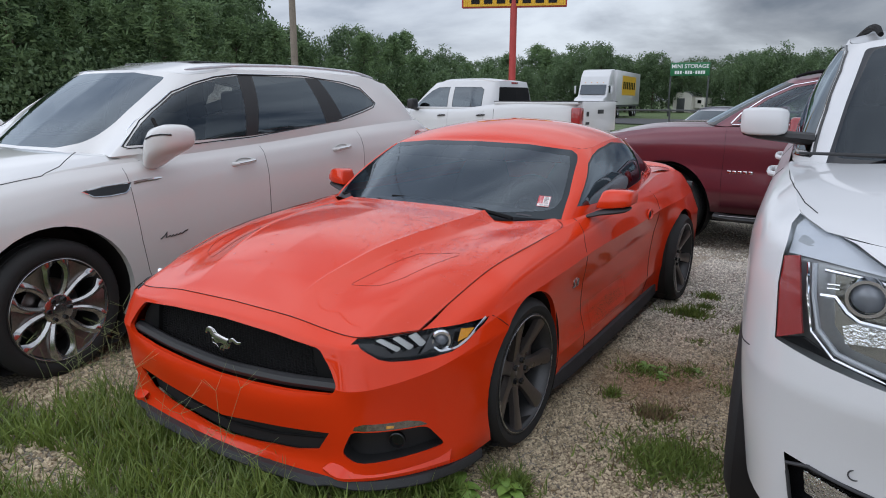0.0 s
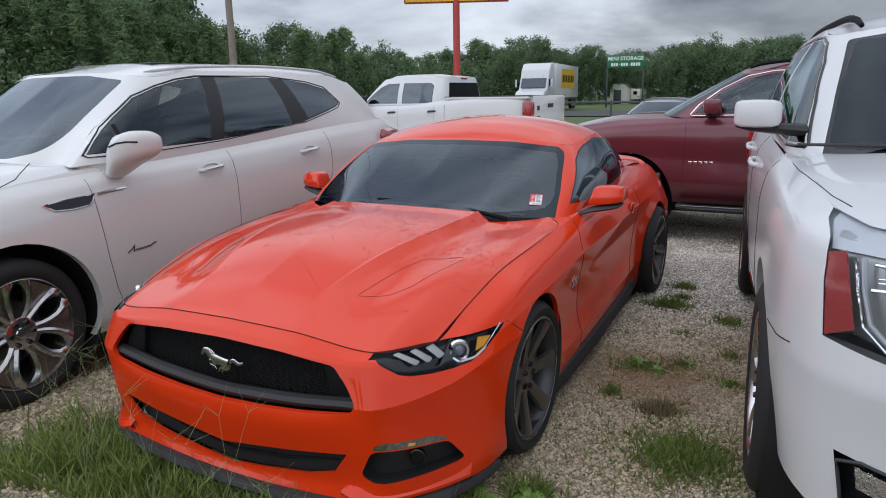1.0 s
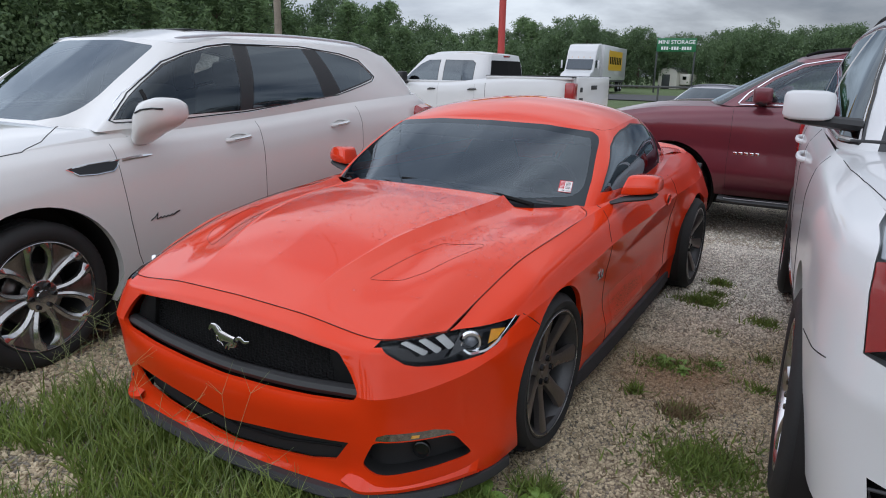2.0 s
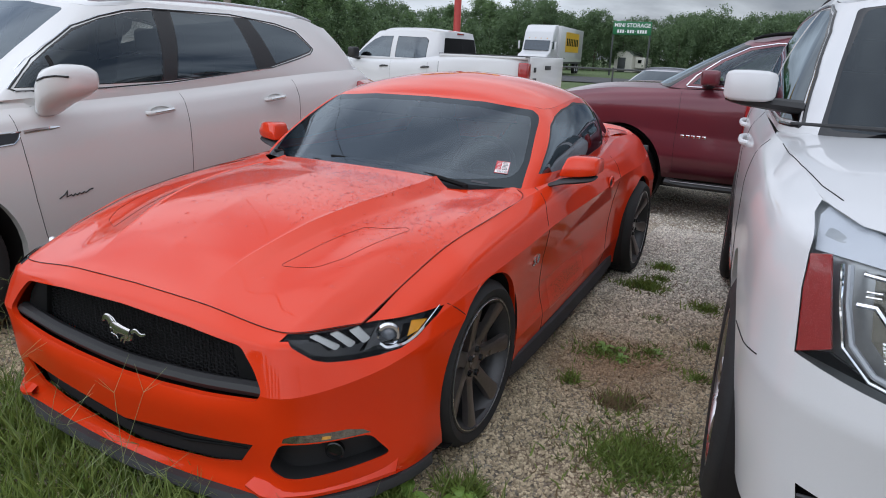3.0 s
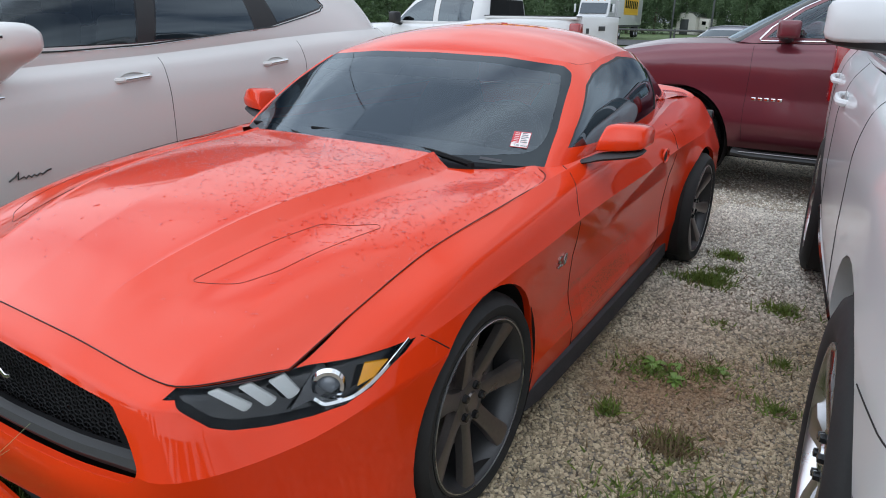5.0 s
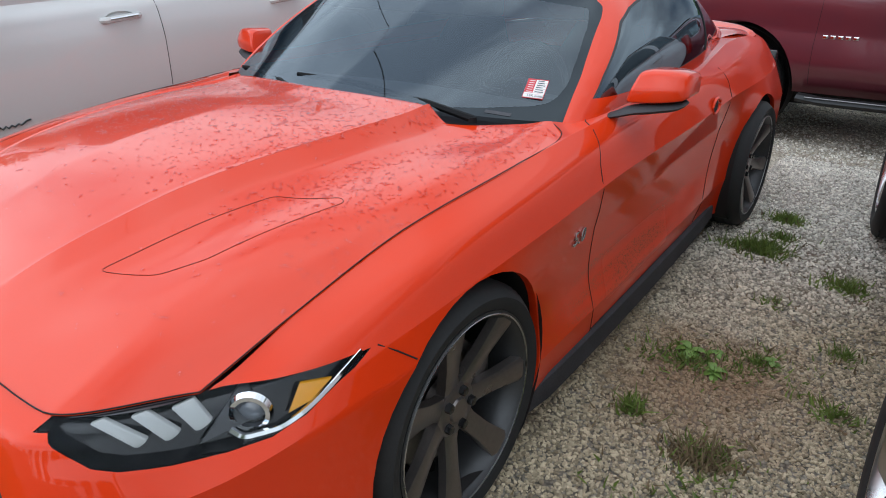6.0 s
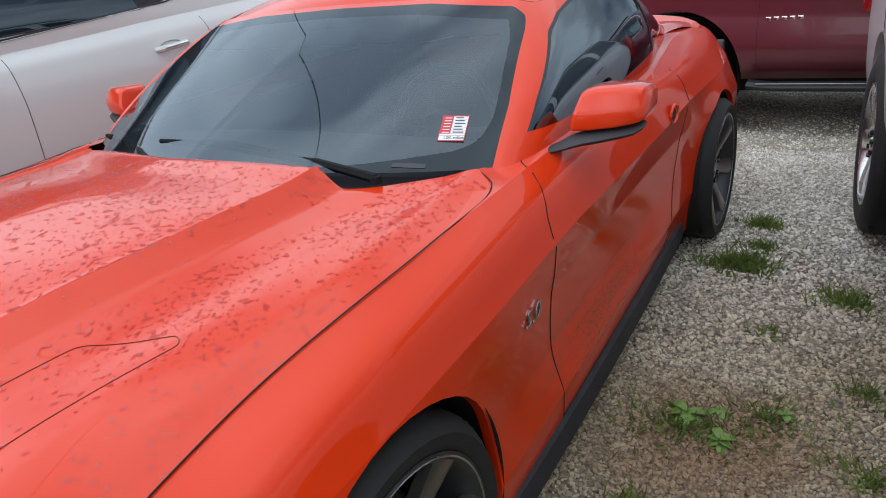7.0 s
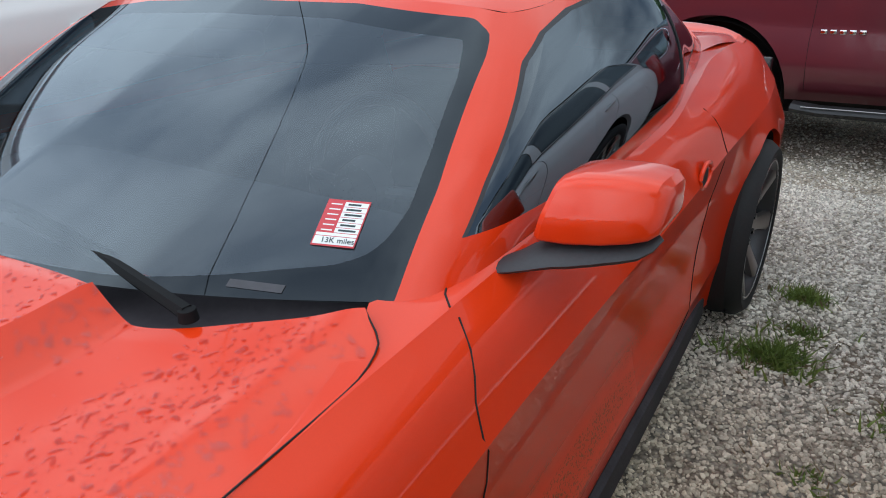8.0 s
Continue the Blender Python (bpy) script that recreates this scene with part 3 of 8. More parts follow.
def make_grass():
    rng = np.random.default_rng(7)
    # a blade: a strip of four bent steps
    steps = 4
    v0, f0 = [], []
    for k in range(steps + 1):
        t = k / steps
        w = .5 * (1 - t ** 1.6) + .02
        bend = .55 * t ** 2
        v0 += [(-w, bend, t * (1 - .18 * t)), (w, bend, t * (1 - .18 * t))]
    for k in range(steps):
        f0.append([2 * k, 2 * k + 1, 2 * k + 3, 2 * k + 2])

    def blade(x, y, h, lean=.6):
        w = .0026 + .0028 * rng.random()
        d = np.diag([w * 2, h, h])
        z = ground_z(x, y) - .008
        return rot(lean * (rng.random() - .3), lean * (rng.random() - .5), rng.random() * 6.3) @ d, (x, y, z)
    front, loose = [], []
    while len(front) < 19000:
        x, y = -2.6 + 3.6 * rng.random() ** .7, -2.0 + 2.5 * rng.random() ** .6
        c = grass_cover(x, y)
        if rng.random() < c:
            tuft = .6 + .8 * (noise.noise((x * 5, y * 5, 9)) * .5 + .5)
            front.append(blade(x, y, (.05 + .11 * rng.random()) * tuft + .02, 1.1))
    fresh = leafy(surface("grass_blade", (0.22, 0.285, 0.065), 0.55, vary=0.3, scale=2.5, grain=40, other=(0.07, 0.115, 0.022), island=.5), .3)
    scatter_mesh("grass", v0, f0, front, fresh, "uncut green grass strip in front of the cars", "grass")
    for px, py, a, b, n, h in PATCHES:
        for _ in range(n):
            t, q = rng.random() * 6.283, abs(rng.normal()) * .55
            loose.append(blade(px + a * q * math.cos(t), py + b * q * math.sin(t), h * (.4 + .7 * rng.random()), 1.8))
    scatter_mesh("grass_tufts", v0, f0, loose, fresh, "low grass tufts growing through the gravel", "grass")
    dry = []
    for px, py, a, b, n, h in PATCHES:
        for _ in range(n // 5 + 20):
            t, q = rng.random() * 6.283, abs(rng.normal()) * .9
            dry.append(blade(px + a * q * math.cos(t), py + b * q * math.sin(t), .03 + .03 * rng.random(), 2.6))
    for _ in range(260):
        dry.append(blade(1.34 + .05 * rng.normal(), 1.59 + .03 * rng.normal(), .03 + .05 * rng.random(), 1.6))
    straw = surface("dry_stem", (0.20, 0.14, 0.075), 0.8, vary=0.3, scale=5, grain=60, island=.5)
    scatter_mesh("dry_grass", v0, f0, dry, straw, "dry brown stems between the stones", "grass")
    # tall seed stalks with a few fingers at the top
    bm = bmesh.new()
    spots = [(-1.25 + .5 * rng.random(), .05 + .5 * rng.random()) for _ in range(26)] + [(-.9 + 1.2 * rng.random(), -.15 + .25 * rng.random()) for _ in range(26)]
    for x, y in spots:
        h, a, l = .22 + .25 * rng.random(), rng.random() * 6.28, .05 + .14 * rng.random()
        top = Vector((x + l * math.cos(a), y + l * math.sin(a), ground_z(x, y) + h))
        foot = Vector((x, y, ground_z(x, y)))
        tube([foot, foot.lerp(top, .5) + Vector((0, 0, .03)), top], [.0011, .0009, .0006], 4, bm)
        for _ in range(3 + int(rng.random() * 2)):
            b, e = rng.random() * 6.28, .05 + .06 * rng.random()
            tube([top, top + Vector((e * math.cos(b), e * math.sin(b), e * (.3 + .6 * rng.random())))], [.0007, .0005], 3, bm)
    ob = part("seed_stalks", bm, surface("seed_stalk", (0.20, 0.24, 0.10), 0.7, vary=.2, island=.4), None)
    tagged(ob, "tall thin crabgrass stalks with finger-like tops", "grass", kind="stuff")


def make_weed(x, y, size, n, seed):
    """A low broad-leaved weed; each leaf is a part."""
    rng = np.random.default_rng(seed)
    weed = thing("weed", "low bright green broad-leaved weed growing in gravel", "plant", pose(x, y, ground_z(x, y)), group="weeds in the gravel")
    stem = part("stem", tube([(0, 0, -.01), (.004, 0, size * .3), (0, .004, size * .6)], [.003, .002, .001], 5), M["leaf_light"], weed)
    for k in range(n):
        a, up = 2.4 * k + rng.random() * .5, .15 + .6 * rng.random()
        l, w = size * (.5 + .6 * rng.random()), size * .24
        rows = []
        for t in np.linspace(0, 1, 6):
            ww = w * math.sin(math.pi * min(1, t * .92 + .08)) ** .8
            c = np.array([l * t * math.cos(a), l * t * math.sin(a), size * .25 * rng.random() * 0 + size * up * .5 + l * (up * t - .7 * t * t)])
            side = np.array([-math.sin(a), math.cos(a), 0])
            rows.append([c - side * ww + (0, 0, .15 * ww), c, c + side * ww + (0, 0, .15 * ww)])
        part("leaf", sheet(np.array(rows)), M["leaf_light"], weed)
    return weed


M["leaf_light"] = surface("bright_leaf", (0.16, 0.27, 0.05), 0.5, vary=.25, scale=20, grain=120)
make_ground()
make_gravel()
make_grass()
for wx, wy, ws, wn, wk in ((1.06, .60, .10, 9, 1), (.90, .50, .11, 9, 2), (.76, .44, .10, 8, 3), (1.14, 2.14, .07, 8, 4), (1.25, 2.05, .06, 7, 5), (1.22, 2.2, .05, 6, 6), (-.10, -.02, .06, 6, 7), (.35, .1, .07, 7, 8), (1.40, 2.24, .05, 6, 9)):
    make_weed(wx, wy, ws, wn, wk)


# ---- the red coupe ----
# Stations run from the middle of the nose round the side to the middle of the tail.
SHUT = [(0, .215, .705), (.30, .213, .70), (.61, .230, .669), (.772, .415, .670), (.79, .62, .738), (.805, .93, .812), (.825, 1.35, .855),
        (.842, 1.85, .892), (.850, 2.6, .912), (.785, 3.15, .932), (.715, 3.62, .940), (.68, 4.15, .925), (.65, 4.42, .915), (.50, 4.54, .915), (0, 4.58, .915)]
CREST = [(0, .168, .668), (.30, .166, .662), (.60, .178, .640), (.80, .375, .636), (.872, .62, .705), (.90, .91, .775), (.895, 1.35, .812),
        (.885, 1.85, .845), (.888, 2.6, .862), (.862, 3.15, .882), (.805, 3.62, .892), (.755, 4.15, .885), (.70, 4.45, .88), (.53, 4.61, .88), (0, 4.65, .88)]
SHOULDER = [(0, .148, .628), (.30, .147, .624), (.62, .165, .595), (.828, .372, .588), (.915, .62, .655), (.945, .91, .695), (.938, 1.35, .712),
        (.926, 1.85, .735), (.922, 2.6, .752), (.918, 3.15, .775), (.905, 3.62, .770), (.852, 4.15, .765), (.78, 4.46, .765), (.56, 4.68, .79), (0, 4.72, .79)]
WAIST = [(0, .128, .50), (.30, .129, .50), (.632, .139, .503), (.853, .363, .548), (.936, .605, .60), (.965, .91, .61), (.925, 1.35, .575),
        (.893, 1.85, .585), (.878, 2.6, .61), (.898, 3.15, .64), (.952, 3.62, .67), (.915, 4.15, .60), (.84, 4.5, .60), (.57, 4.72, .60), (0, 4.77, .60)]
BAR = [(0, .104, .386), (.30, .106, .402), (.625, .142, .44), (.846, .375, .39), (.935, .62, .42), (.965, .91, .50), (.915, 1.35, .43),
        (.882, 1.85, .43), (.868, 2.6, .45), (.890, 3.15, .49), (.958, 3.62, .55), (.915, 4.15, .45), (.845, 4.5, .45), (.57, 4.72, .45), (0, 4.77, .45)]
FLANK = [(0, .122, .262), (.30, .126, .285), (.622, .152, .325), (.845, .375, .29), (.93, .60, .30), (.955, .91, .35), (.925, 1.35, .29),
        (.911, 1.85, .29), (.893, 2.6, .30), (.892, 3.15, .33), (.955, 3.62, .38), (.905, 4.15, .30), (.835, 4.5, .30), (.56, 4.70, .30), (0, 4.74, .30)]
SILL = [(0, .150, .146), (.30, .153, .172), (.618, .165, .205), (.846, .378, .20), (.925, .58, .20), (.945, .91, .22), (.916, 1.35, .20),
        (.903, 1.85, .20), (.878, 2.6, .20), (.862, 3.15, .20), (.94, 3.62, .22), (.90, 4.15, .20), (.82, 4.48, .20), (.54, 4.66, .20), (0, 4.70, .20)]
KEEL = [(0, .132, .110), (.30, .138, .122), (.605, .150, .145), (.845, .385, .15), (.915, .58, .15), (.93, .91, .15), (.90, 1.35, .13),
        (.885, 1.85, .13), (.86, 2.6, .13), (.845, 3.15, .13), (.92, 3.62, .15), (.86, 4.15, .16), (.78, 4.45, .16), (.50, 4.62, .16), (0, 4.66, .16)]
# the window base and the roof's edge, from the middle of the windshield round to the middle of the rear window
BASE = [(0, 1.43, .915), (.38, 1.50, .915), (.68, 1.66, .893), (.80, 1.75, .888), (.833, 1.89, .90), (.842, 2.3, .915), (.825, 2.75, .925),
        (.752, 3.2, .938), (.665, 3.65, .955), (.55, 3.95, .97), (0, 4.02, .97)]
ROOF = [(0, 2.195, 1.252), (.35, 2.20, 1.246), (.60, 2.215, 1.228), (.652, 2.245, 1.216), (.680, 2.33, 1.222), (.688, 2.47, 1.243), (.675, 2.75, 1.256),
        (.632, 3.08, 1.222), (.555, 3.42, 1.142), (.42, 3.47, 1.158), (0, 3.42, 1.188)]
HOOD_END = [(.826, 1.55, .868), (.812, 1.618, .880), (.755, 1.664, .895)]
AXLES, WHEEL_R, FACE = (1.003, 3.62), .332, .940


def greenhouse(base, roof, bulge, nu=90, nv=14):
    b, r = np.asarray(base, float), np.asarray(roof, float)
    levels = []
    for t in np.linspace(0, 1, 13):
        p = (1 - t) * b + t * r
        k = bulge * 4 * t * (1 - t)
        c = np.array([0, np.mean(b[:, 1]), 0])
        d = p - c
        d[:, 2] = 0
        d /= np.linalg.norm(d, axis=1)[:, None]
        levels.append(p + k * d * (.35 + 1.35 * np.abs(d[:, :1])))
    return net(levels, nu, nv)


def roof_patch(roof, side, crown, nv=24):
    """The roof's skin over its edge curve; side: the stations at which front and rear edges end; crown: its rise at the middle."""
    a, b = side
    front, edge, rear = curve(roof[:a + 1], 13), curve(roof[a:b + 1], nv), curve(roof[b:], 13)
    flip = np.array([-1, 1, 1])
    f = np.concatenate([(front * flip)[::-1][:-1], front])
    r = np.concatenate([(rear[::-1] * flip)[::-1][:-1], rear[::-1]])
    p = coons(f, r, edge * flip, edge)
    u, v = np.linspace(-1, 1, p.shape[1])[None], np.linspace(0, 1, p.shape[0])[:, None]
    p[..., 2] += crown * (1 - np.abs(u) ** 2.4) * (4 * v * (1 - v)) ** 0.6
    return p


def hood_patch():
    nv = 60
    front, edge = curve(SHUT[:4], 61), curve(SHUT[3:7] + HOOD_END, nv)
    rear = curve([(0, 1.41, .908), (.40, 1.475, .896), (.50, 1.483, .893), (.64, 1.572, .894), HOOD_END[-1]], 61)
    flip = np.array([-1, 1, 1])
    f = np.concatenate([(front * flip)[::-1][:-1], front])
    r = np.concatenate([(rear * flip)[::-1][:-1], rear])
    p = coons(f, r, edge * flip, edge)
    u, v = np.linspace(-1, 1, p.shape[1])[None], np.linspace(0, 1, p.shape[0])[:, None]
    p[..., 2] += 0.046 * (1 - np.abs(u) ** 2.5) * (4 * v * (1 - v)) ** 0.7
    # columns that follow the edge of the raised middle
    v = np.linspace(0, 1, nv)
    half = p[:, 60:]
    rows = []
    for row, t in zip(half, v):
        crest = min(float(pchip([0, .18, .31, .46, .71, 1], [.262, .307, .346, .383, .429, .442], [t])[0]), row[-1, 0] - .1)
        x = np.concatenate([np.linspace(0, crest - .006, 26), np.linspace(crest, crest + .14, 15), np.linspace(crest + .14, row[-1, 0], 28)[1:]])
        y, z = np.interp(x, row[:, 0], row[:, 1]), np.interp(x, row[:, 0], row[:, 2])
        d = np.maximum(x - crest, 0)
        rise = (0.005 + 0.044 * t ** 1.2) * min(1, t * 6)
        slope = np.clip(d / .060, 0, 1)
        z += rise * (np.where(d > 0, (1 - slope) ** 1.25, 1) - .12 * (x / crest) ** 2 * (x < crest))
        z -= 0.016 * min(1, t * 4) * (1 - .8 * t ** 5) * np.exp(-((x - crest - 0.15) / 0.085) ** 2)
        z += 0.007 * t * np.exp(-((x - 0.745) / 0.03) ** 2)
        rows.append(np.stack([x, y, z], 1))
    p = whole(np.array(rows))
    return p


# ---- wheels ----
def tyre_mesh(r, rim, w, blocks=70):
    """A tyre with its outer side wall near x = 0, turned round x, with grooves and shoulder blocks."""
    s = r - rim
    prof = [(-w + .015, rim), (-w, rim + .3 * s), (-w - .004, rim + .55 * s), (-w + .012, r - .016), (-w + .03, r - .003)]
    for g in (.27, .5, .73):
        c = -w + g * w
        prof += [(c - .006, r), (c - .005, r - .008), (c + .005, r - .008), (c + .006, r)]
    prof += [(-.03, r - .003), (-.012, r - .016), (.004, rim + .55 * s), (.002, rim + .3 * s), (-.006, rim + .08 * s), (-.015, rim)]
    n = 2 * blocks
    bm = lathe(prof, n, closed=False)
    for v in bm.verts:
        rad = math.hypot(v.co.y, v.co.z)
        mid = abs(v.co.x + w / 2) < .18 * w
        if rad > r - .02 and not mid and round(math.atan2(v.co.z, v.co.y) / (2 * math.pi) * n) % 2:
            k = 1 - .003 / rad
            v.co.y, v.co.z = v.co.y * k, v.co.z * k
    return bm


def loft_spoke(rows, ridge=0.0, polar=False):
    """A spoke: rows of (radius, side offset, half width, front x, depth), turned about x afterwards. ridge: how far its middle stands proud. polar: side offsets run along the circle."""
    bm = bmesh.new()
    rings = []
    for rad, side, half, front, deep in rows:
        c = .35 * half
        ring = [(front - deep, side - half), (front - .4 * c, side - half), (front, side - half + c), (front, side + half - c), (front - .4 * c, side + half), (front - deep, side + half)]
        if ridge:
            ring = [(front - deep, side - half), (front - .3 * half, side - half), (front + ridge, side - .25 * half), (front + ridge, side + .1 * half), (front - .45 * half, side + half), (front - deep, side + half)]
        rings.append([bm.verts.new((x, rad * math.sin(y / rad), rad * math.cos(y / rad)) if polar else (x, y, rad)) for x, y in ring])
    for a, b in zip(rings, rings[1:]):
        for k in range(6):
            bm.faces.new((a[k], a[(k + 1) % 6], b[(k + 1) % 6], b[k]))
    bm.faces.new(rings[0])
    bm.faces.new(rings[-1][::-1])
    bmesh.ops.recalc_face_normals(bm, faces=bm.faces)
    return bm


def make_wheel(car, m, r, rim, w, style):
    """A wheel with its outer face at x = 0 of m. Its barrel carries tyre, spokes, hub cap, nuts and brake disc."""
    lip = .012
    metal = {"bronze": M["bronze"], "split": M["alloy"], "six": M["alloy"], "plain": M["alloy"]}[style]
    barrel = lathe([(-w + .02, rim + .004), (-w + .02, rim - .02), (-.06, rim - .035), (-.03, rim - .022), (-.012, rim - .015), (-.004, rim - .008), (-.004, rim + .004), (-.02, rim + .006)], 64)
    wheel = part("wheel", barrel, M["dark_alloy"] if style in ("bronze", "split") else metal, car, m=m)
    part("tyre", tyre_mesh(r, rim, w), M["rubber"], wheel, "black treaded rubber tyre")
    if style == "bronze":
        n, face = 7, M["bronze"]
        spokes = [[(.045, 0, .034, -.052, .03), (.09, 0, .026, -.046, .03), (.16, 0, .027, -.03, .028), (rim - .03, 0, .036, -.012, .028), (rim - .012, 0, .040, -.008, .03)]]
    elif style == "split":
        n, face = 6, M["wheel_silver"]
        arm = [(.05, .012, .018, -.036, .03), (.085, .015, .017, -.030, .03), (.125, .021, .016, -.020, .03), (.165, .031, .017, -.013, .03), (.205, .047, .018, -.009, .03), (.240, .069, .023, -.007, .03), (.264, .090, .035, -.005, .028), (rim - .006, .104, .047, -.004, .026)]
        spokes = [[(q, k * side, half, front, deep) for q, side, half, front, deep in arm] for k in (1, -1)]
    else:
        n, face = 6, M["alloy"]
        spokes = [[(.05, 0, .03, -.03, .03), (.11, 0, .026, -.022, .03), (.18, 0, .032, -.012, .03), (rim - .012, 0, .052, -.008, .03)]]
    for k in range(n):
        turn = Matrix.Rotation(2 * math.pi * (k + (.47 if style == "split" else .25)) / n, 3, "X")
        for rows in spokes:
            bm = loft_spoke(rows, .006 if style == "split" else 0, style == "split")
            bmesh.ops.rotate(bm, verts=bm.verts, matrix=turn, cent=(0, 0, 0))
            part("spoke", bm, face, wheel)
        if style == "split":
            web = loft_spoke([(.10, 0, .012, -.042, .02), (.17, 0, .030, -.034, .02), (.22, 0, .048, -.024, .02), (rim - .014, 0, .085, -.010, .02)], 0, True)
            bmesh.ops.rotate(web, verts=web.verts, matrix=turn, cent=(0, 0, 0))
            part("spoke_web", web, M["steel"], wheel)
    if style in ("bronze", "split"):
        ring = [(-.003, (rim - .004) * math.cos(a), (rim - .004) * math.sin(a)) for a in (2 * math.pi * k / 64 for k in range(64))]
        part("rim_edge", tube(ring, .0022, 6, closed=True), M["alloy"], wheel, "thin bright rim edge")
    deep = -.05 if style == "bronze" else -.028
    wide = 1.2 if style == "split" else 1.0
    hub = lathe([(deep - .05, .075 * wide), (deep, .072 * wide), (deep + .004, .065 * wide), (deep + .004, .034), (deep + .010, .030), (deep + .012, 0)], 32)
    part("hub_cap", hub, face, wheel)
    nuts = 5 if style == "bronze" else 6
    for k in range(nuts):
        a = 2 * math.pi * k / nuts
        bm = lathe([(deep, .0), (deep, .014), (deep + .018, .012), (deep + .020, 0)], 6)
        bmesh.ops.translate(bm, verts=bm.verts, vec=(0, .052 * wide * math.cos(a), .052 * wide * math.sin(a)))
        part("lug_nut", bm, M["gloss_black"], wheel)
    disc = lathe([(-.13, .06), (-.105, .06), (-.10, .165), (-.105, .17), (-.125, .17), (-.13, .165)], 48, closed=True)
    part("brake_disc", disc, M["steel"], wheel)
    part("inner_barrel", lathe([(-w + .03, rim - .03), (-w + .03, .02), (-.15, .02)], 40), M["black"], wheel)
    return wheel


def wheel_well(car, x_in, x_out, y, z, r):
    """The dark liner of a wheel arch."""
    prof = [(x_in, r * .99), (x_out, r)]
    bm = lathe(prof, 48)
    for v in bm.verts:
        if v.co.z < -z + .1:
            v.co.z = -z + .1
    well = prism([(r * math.cos(2 * math.pi * k / 24), max(r * math.sin(2 * math.pi * k / 24), -z + .1)) for k in range(24)], "x", x_in - .005 * np.sign(x_out), x_in)
    join(bm, well)
    return part("wheel_liner", bm, M["seam"], car, m=pose(0, y, z))


def seam(car, tree, points, axis, side=1, r=.0016, name="panel_gap", closed=False, step=.03):
    """A dark joint between panels, laid on the body."""
    line = drape(tree, dense(points, step, closed), axis, side, .0005)
    if len(line) > 2:
        return part(name, tube(line, r, 6, closed=closed), M["seam"], car)


GRILLE = [(-.515, .628), (-.30, .645), (0, .652), (.30, .645), (.515, .628), (.572, .57), (.612, .51), (.588, .478), (.40, .455), (.20, .438), (0, .430), (-.20, .438), (-.40, .455), (-.588, .478), (-.612, .51), (-.572, .57)]
INTAKE = [(0, .246), (.565, .322), (.50, .234), (.38, .198), (.16, .166), (0, .150)]
FOG = [(.655, .344), (.840, .336), (.878, .24), (.80, .226), (.70, .212), (.655, .212), (.607, .244)]
FOG_LENS = [(.665, .364), (.69, .374), (.80, .371), (.828, .358), (.842, .340), (.77, .343), (.66, .349)]
LAMP = [(.640, .661), (.70, .665), (.80, .677), (.916, .693), (.917, .660), (.903, .616), (.882, .597), (.845, .590), (.80, .591), (.752, .597), (.722, .607)]
LAMP_TOP = [(.626, .654), (.642, .700), (.776, .700), (.776, .668), (.70, .658)]
VENT = [(.415, .452), (.525, .512), (.575, .590), (.652, .900), (.628, .914), (.503, .830), (.457, .625)]


def shift(poly, d):
    """An outline grown (+) or shrunk (-) about its middle by about d."""
    p = [Vector(q) for q in poly]
    c = sum(p, Vector((0, 0))) / len(p)
    return [q + (q - c).normalized() * d for q in p]


def even_shade(ob, plain, reach):
    """Shades the skin round openings like the uncut surface, as far back as reach."""
    plain.normal_update()
    plain.faces.ensure_lookup_table()
    tree, me = BVHTree.FromBMesh(plain), ob.data
    loops = [(0, 0, 0)] * len(me.loops)
    for poly in me.polygons:
        if poly.center.y > reach:
            continue
        for k in poly.loop_indices:
            co = me.vertices[me.loops[k].vertex_index].co
            at, _, face, d = tree.find_nearest(co)
            face = plain.faces[face]
            if d > .002 or not all(e.smooth for v in face.verts for e in v.link_edges):
                continue
            share = poly_3d_calc([v.co for v in face.verts], at)
            n = sum((v.normal * w for v, w in zip(face.verts, share)), Vector())
            if n.dot(poly.normal) > .85:
                loops[k] = tuple(n.normalized())
    me.normals_split_custom_set(loops)


